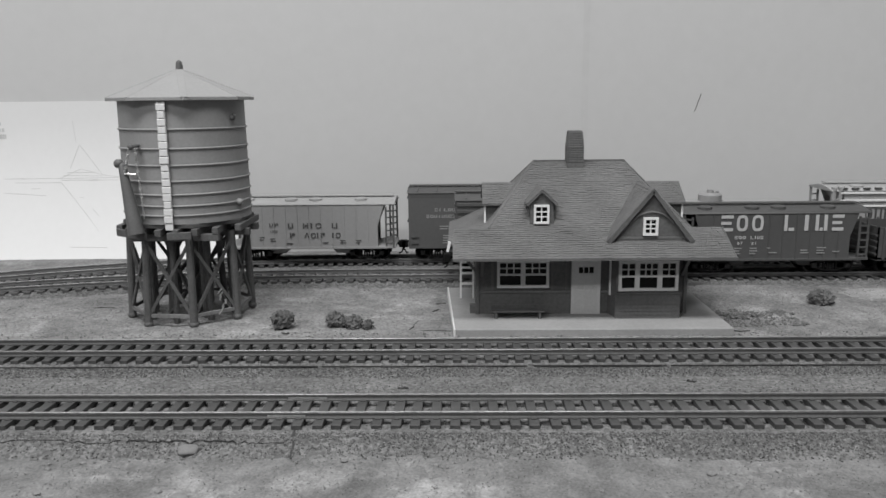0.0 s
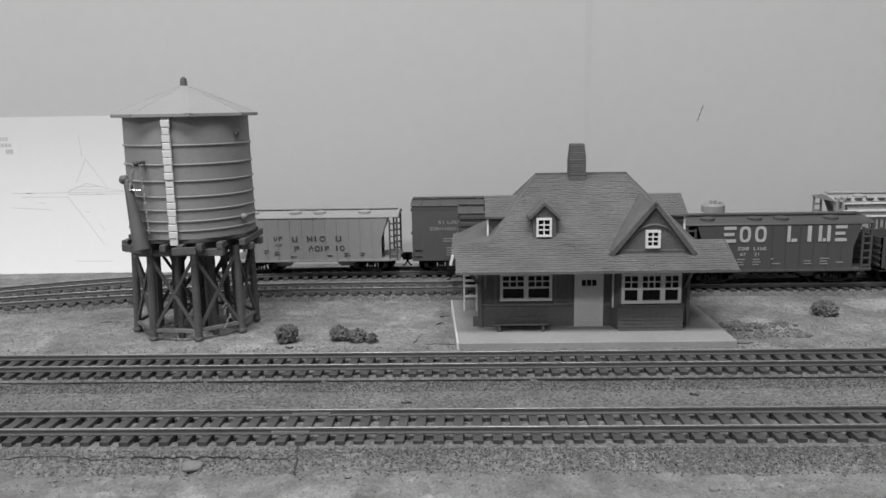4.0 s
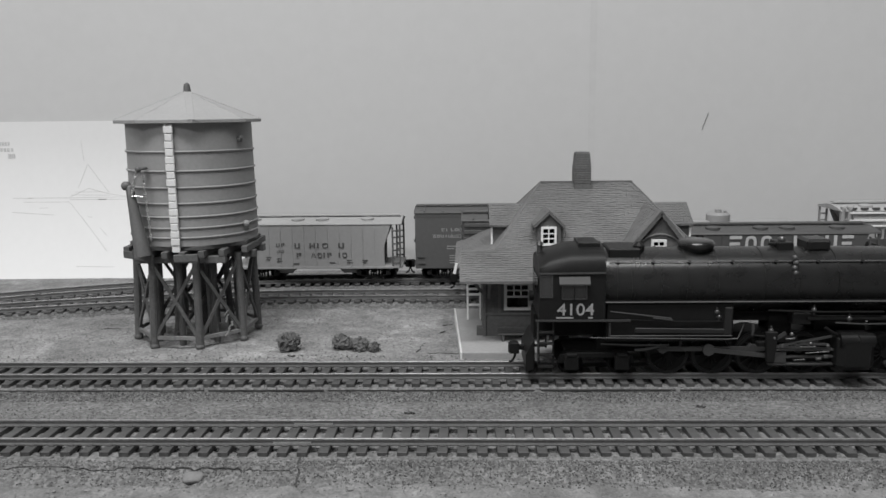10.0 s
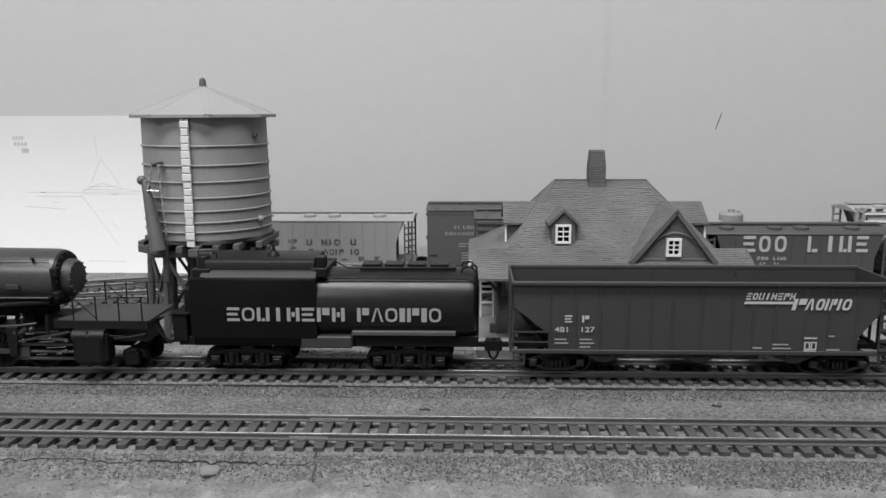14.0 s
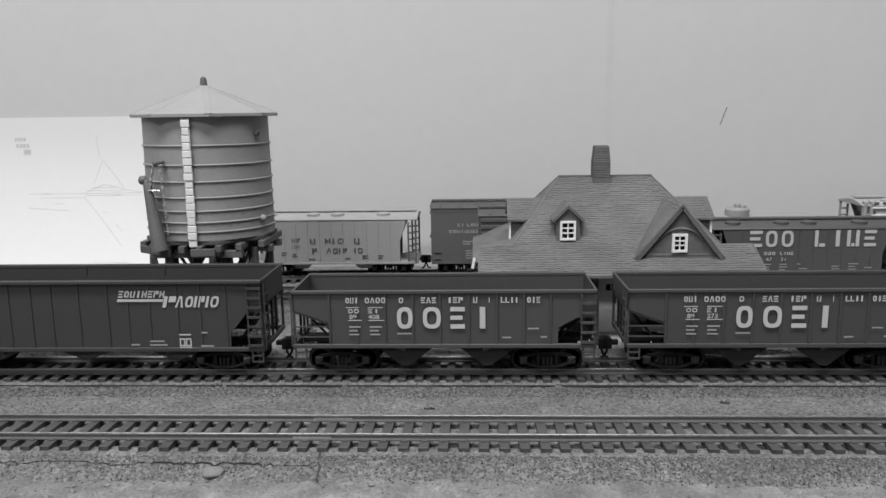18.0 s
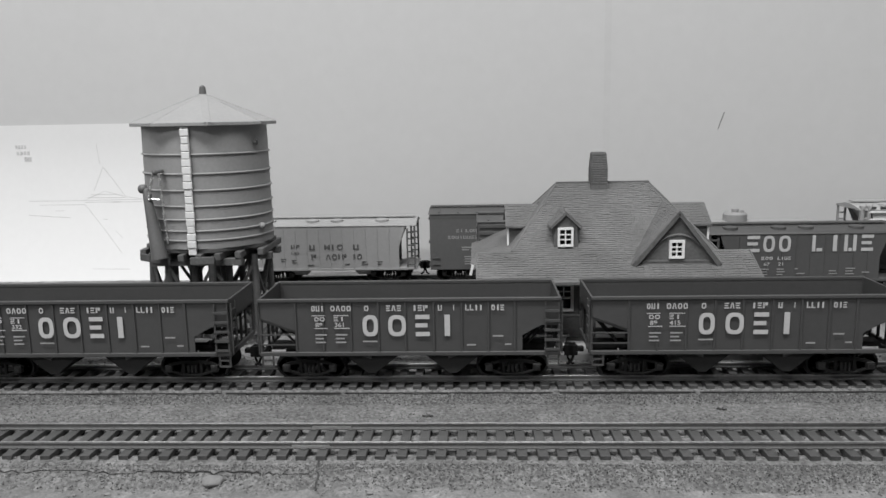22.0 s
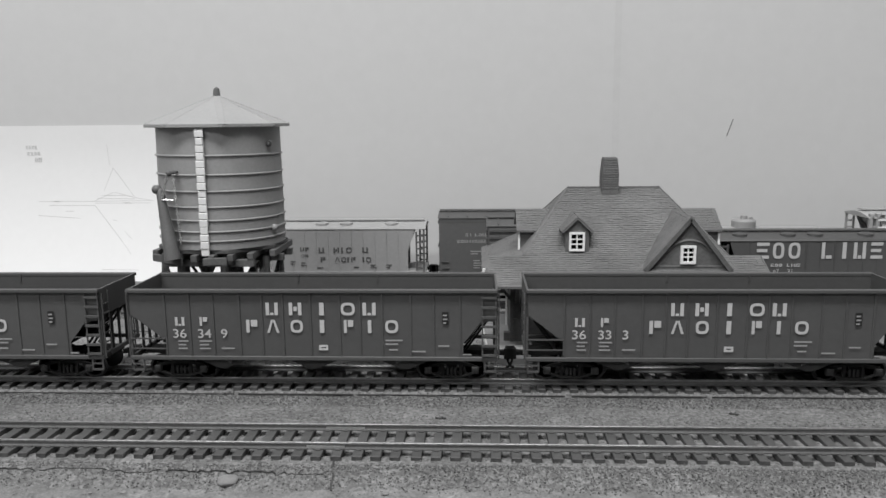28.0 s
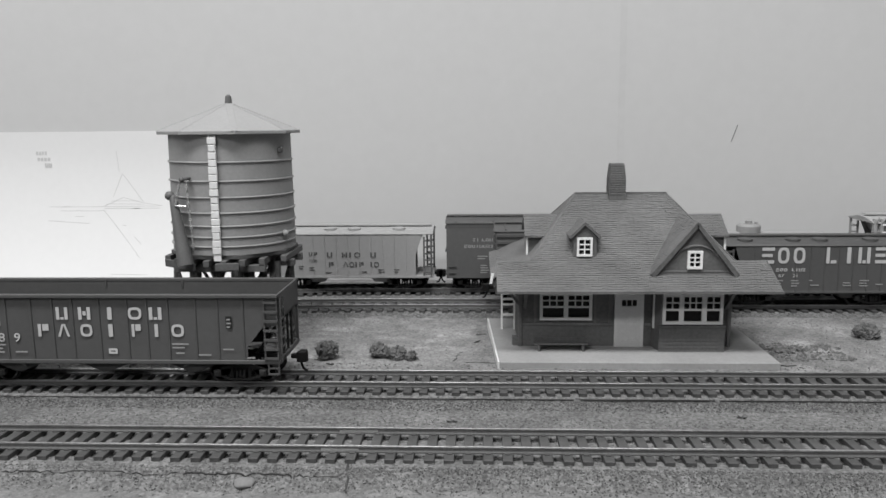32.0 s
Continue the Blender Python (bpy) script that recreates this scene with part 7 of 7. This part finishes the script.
def box_name(car, y):
    h = 66
    sign([(-h + 18.5 + 2.6 * i, 2.0) for i in range(2)] + [(-h + 25.0 + 2.7 * i, 2.2) for i in range(5)], "ei" + "louie", 35.5, 2.1, y, M_LETG, car, 0.5, "pale painted name as plain shapes")
    sign([(-h + 12.5 + 2.7 * i, 2.2) for i in range(11)], "eouiuueeieu", 31.0, 2.1, y, M_LETG, car, 0.5, "pale painted name as plain shapes")
    small_print([(-h + 22, 24.6, 7, 2), (-h + 24, 18, 6, 4)], y, car, M_LETG)
    marks([("bar", -h + 1, 45.0, 130, 2.6, 0)], y + 0.02, M_CARS, car, "upper_stripe", "slightly different upper board")


boxcar((30.6, 551.5), 132, 9.0, 48.2, M_CARB, "brown-grey boxcar with pale lettering shapes, partly behind the station", box_name)
boxcar((65.0, 501.0), 134, 9.5, 49.4, M_CARS, "dark boxcar with ribbed ends behind the station", None, 7)


def tank_car(at):
    car = thing("tank_car", (at[0], at[1], -0.1), "pale grey tank car with a low dome", "tank car", "cars on the sidings")
    bm = B()
    loft(bm, [ring_x(-52, 10, 26.6), ring_x(-50, 13, 26.6), ring_x(50, 13, 26.6), ring_x(52, 10, 26.6)])
    part("tank", bm, M_CARG, car, "pale tank shell")
    bm = B()
    tube(bm, [(0, 0, 36), (0, 0, 43.6), (0, 0, 45.0)], [8.2, 8.2, 7.0], 24)
    dome = part("dome", bm, M_CARG, car, "low round dome")
    bm = B()
    tube(bm, [(0, 0, 45), (0, 0, 47.2)], 2.4, 12)
    tube(bm, [(4, -3, 45), (4, -3, 46.6)], 1.2, 10)
    part("dome_cap", bm, M_CARG, dome)
    bm = B()
    tube(bm, [(-50, -12.6, 27), (50, -12.6, 27)], 0.5, 6)
    part("handrail", bm, M_CARG, car)
    bm = B()
    box(bm, -54, 54, -6, 6, 9, 14.5)
    part("frame", bm, M_TRUCK, car, "", 0.3)
    for s in (-1, 1):
        truck(car, s * 36)
        coupler(car, s * 54, s)
    return car


tank_car((179.5, 551.5))


def gondola(at, length):
    car = thing("gondola_car", (at[0], at[1], -0.1), "dark low gondola car on the siding", "gondola car", "cars on the sidings")
    h, w = length / 2, 17.6
    for s in (-1, 1):
        bm = B()
        box(bm, -h, h, min(s * (w - 1), s * w), max(s * (w - 1), s * w), 9.5, 30.5)
        side = part("side_panel", bm, M_CARS, car)
        for k in range(10):
            bm = B()
            x = -h + 4 + k * (length - 8) / 9
            box(bm, x - 0.7, x + 0.7, min(s * w, s * (w + 1)), max(s * w, s * (w + 1)), 10, 30)
            part("rib", bm, M_CARS, side)
        for z in (13, 17, 21, 25):
            bm = B()
            box(bm, min(s * h, s * (h + 0.8)), max(s * h, s * (h + 0.8)), -w, w, z - 0.6, z + 0.6)
            part("end_rib", bm, M_CARS, car)
        bm = B()
        box(bm, min(s * (h - 1), s * h), max(s * (h - 1), s * h), -w, w, 9.5, 30.5)
        part("end_panel", bm, M_CARS, car)
        truck(car, s * (h - 20))
        coupler(car, s * (h + 0.5), s)
    bm = B()
    box(bm, -h, h, -w, w, 9, 11)
    part("floor", bm, M_CARS, car)
    return car


gondola((344, 501.0), 160)


def print_name(car, y):
    for z, tall in ((45.4, 1.2), (40.2, 1.3), (36.4, 1.0), (22.5, 1.0), (16.0, 1.0)):
        bm = B()
        box(bm, -70, 70, y - 0.9, y + 0.5, z, z + tall)
        part("side_stiffener", bm, M_SASH, car, "pale lengthwise rib", 0.15)
    for k in range(18):
        bm = B()
        box(bm, -70 + 7.8 * k, -65.4 + 7.8 * k, y - 0.5, y + 1.4, 48.6, 49.7)
        part("roof_slot", bm, M_CARB, car, "dark slot in the roof edge")
    for x in (-75.4, -71.0):
        bm = B()
        box(bm, x, x + 2.2, y - 0.6, y + 3, 40, 50.4)
        tube(bm, [(x + 1, y - 0.4, 47), (x + 3, y - 0.4, 51.5)], 0.7, 6)
        part("end_bracket", bm, M_CARR, car, "pale bracket at the roof end", 0.3)
    sign([(-52 + 6.5 * i, 5.0) for i in range(9)], "oukwoikio", 28, 7, y, M_LETD, car, 1.0, "dark painted name as plain shapes")
    small_print([(-54, 22, 7, 3), (-40, 22, 7, 3)], y, car, M_LETD)


covered_hopper("covered_hopper_car", (333.0, 551.5), M_CARL, M_CARL, 152, 11, 47.0, "pale covered hopper car with dark lettering shapes", print_name)

# ---- movement ----
SPEED_ROWS = [
    (0.0, 1213.0), (4.0, 771.5), (8.0, 330.3), (9.0, 219.9), (10.0, 109.2), (11.0, -0.8), (12.0, -112.4), (13.0, -225.2), (14.0, -337.4), (15.5, -505.6),
    (17.5, -731.5), (19.0, -900.4), (21.0, -1124.1), (23.0, -1349.4), (25.5, -1629.6), (27.5, -1854.1), (29.0, -2023.2), (30.5, -2193.2), (32.0, -2364.0)]


def gone(t):
    for (a, xa), (b, xb) in zip(SPEED_ROWS, SPEED_ROWS[1:]):
        if a <= t <= b:
            return xa + (xb - xa) * (t - a) / (b - a)
    return SPEED_ROWS[-1][1]


def motions():
    for ob, x in TRAIN:
        walk(ob, [(t, pose((s + x) * MM, B_Y * MM, 0)) for t, s in SPEED_ROWS])
    # freight wheels roll while their car passes
    for car, x in TRAIN:
        for ob in car.children_recursive:
            if ob.name.split(".")[0] != "wheelset":
                continue
            home = ob.matrix_basis.translation.copy()
            r = home.z / MM
            seen = [k / 15 for k in range(481) if abs(gone(k / 15) + x) < 330]
            times = sorted({0.0, 32.0, *seen})
            rows = []
            for t in times:
                a = -(gone(min(max(t, seen[0]), seen[-1])) - gone(seen[0])) / r
                rows.append((t, Matrix.Translation(home) @ Matrix.Rotation(-a, 4, "Y")))
            walk(ob, rows)
    # turning wheels and rods while the engine is near
    times = [0.0] + [8.2 + k / 15 for k in range(98)] + [32.0]
    for kind, ob, x, length, phase in PINS:
        rows = []
        for t in times:
            tt = min(max(t, 8.2), 8.2 + 97 / 15)
            a = math.radians(phase) - (gone(tt) - gone(11.0)) / 9.2
            px, pz = 4.6 * math.cos(a), 4.6 * math.sin(a)
            if kind == "wheel":
                m = Matrix.Translation((x * MM, 0, 9.2 * MM)) @ Matrix.Rotation(-a, 4, "Y")
            elif kind == "side":
                m = Matrix.Translation((px * MM, 0, pz * MM))
            else:
                b = math.asin(max(-1, min(1, -pz / length)))
                if kind == "main":
                    m = Matrix.Translation(((x + px) * MM, 0, (9.2 + pz) * MM)) @ Matrix.Rotation(-b, 4, "Y")
                else:
                    m = Matrix.Translation(((x + px + length * math.cos(b)) * MM, 0, 9.2 * MM))
            rows.append((t, m))
        walk(ob, rows)


motions()
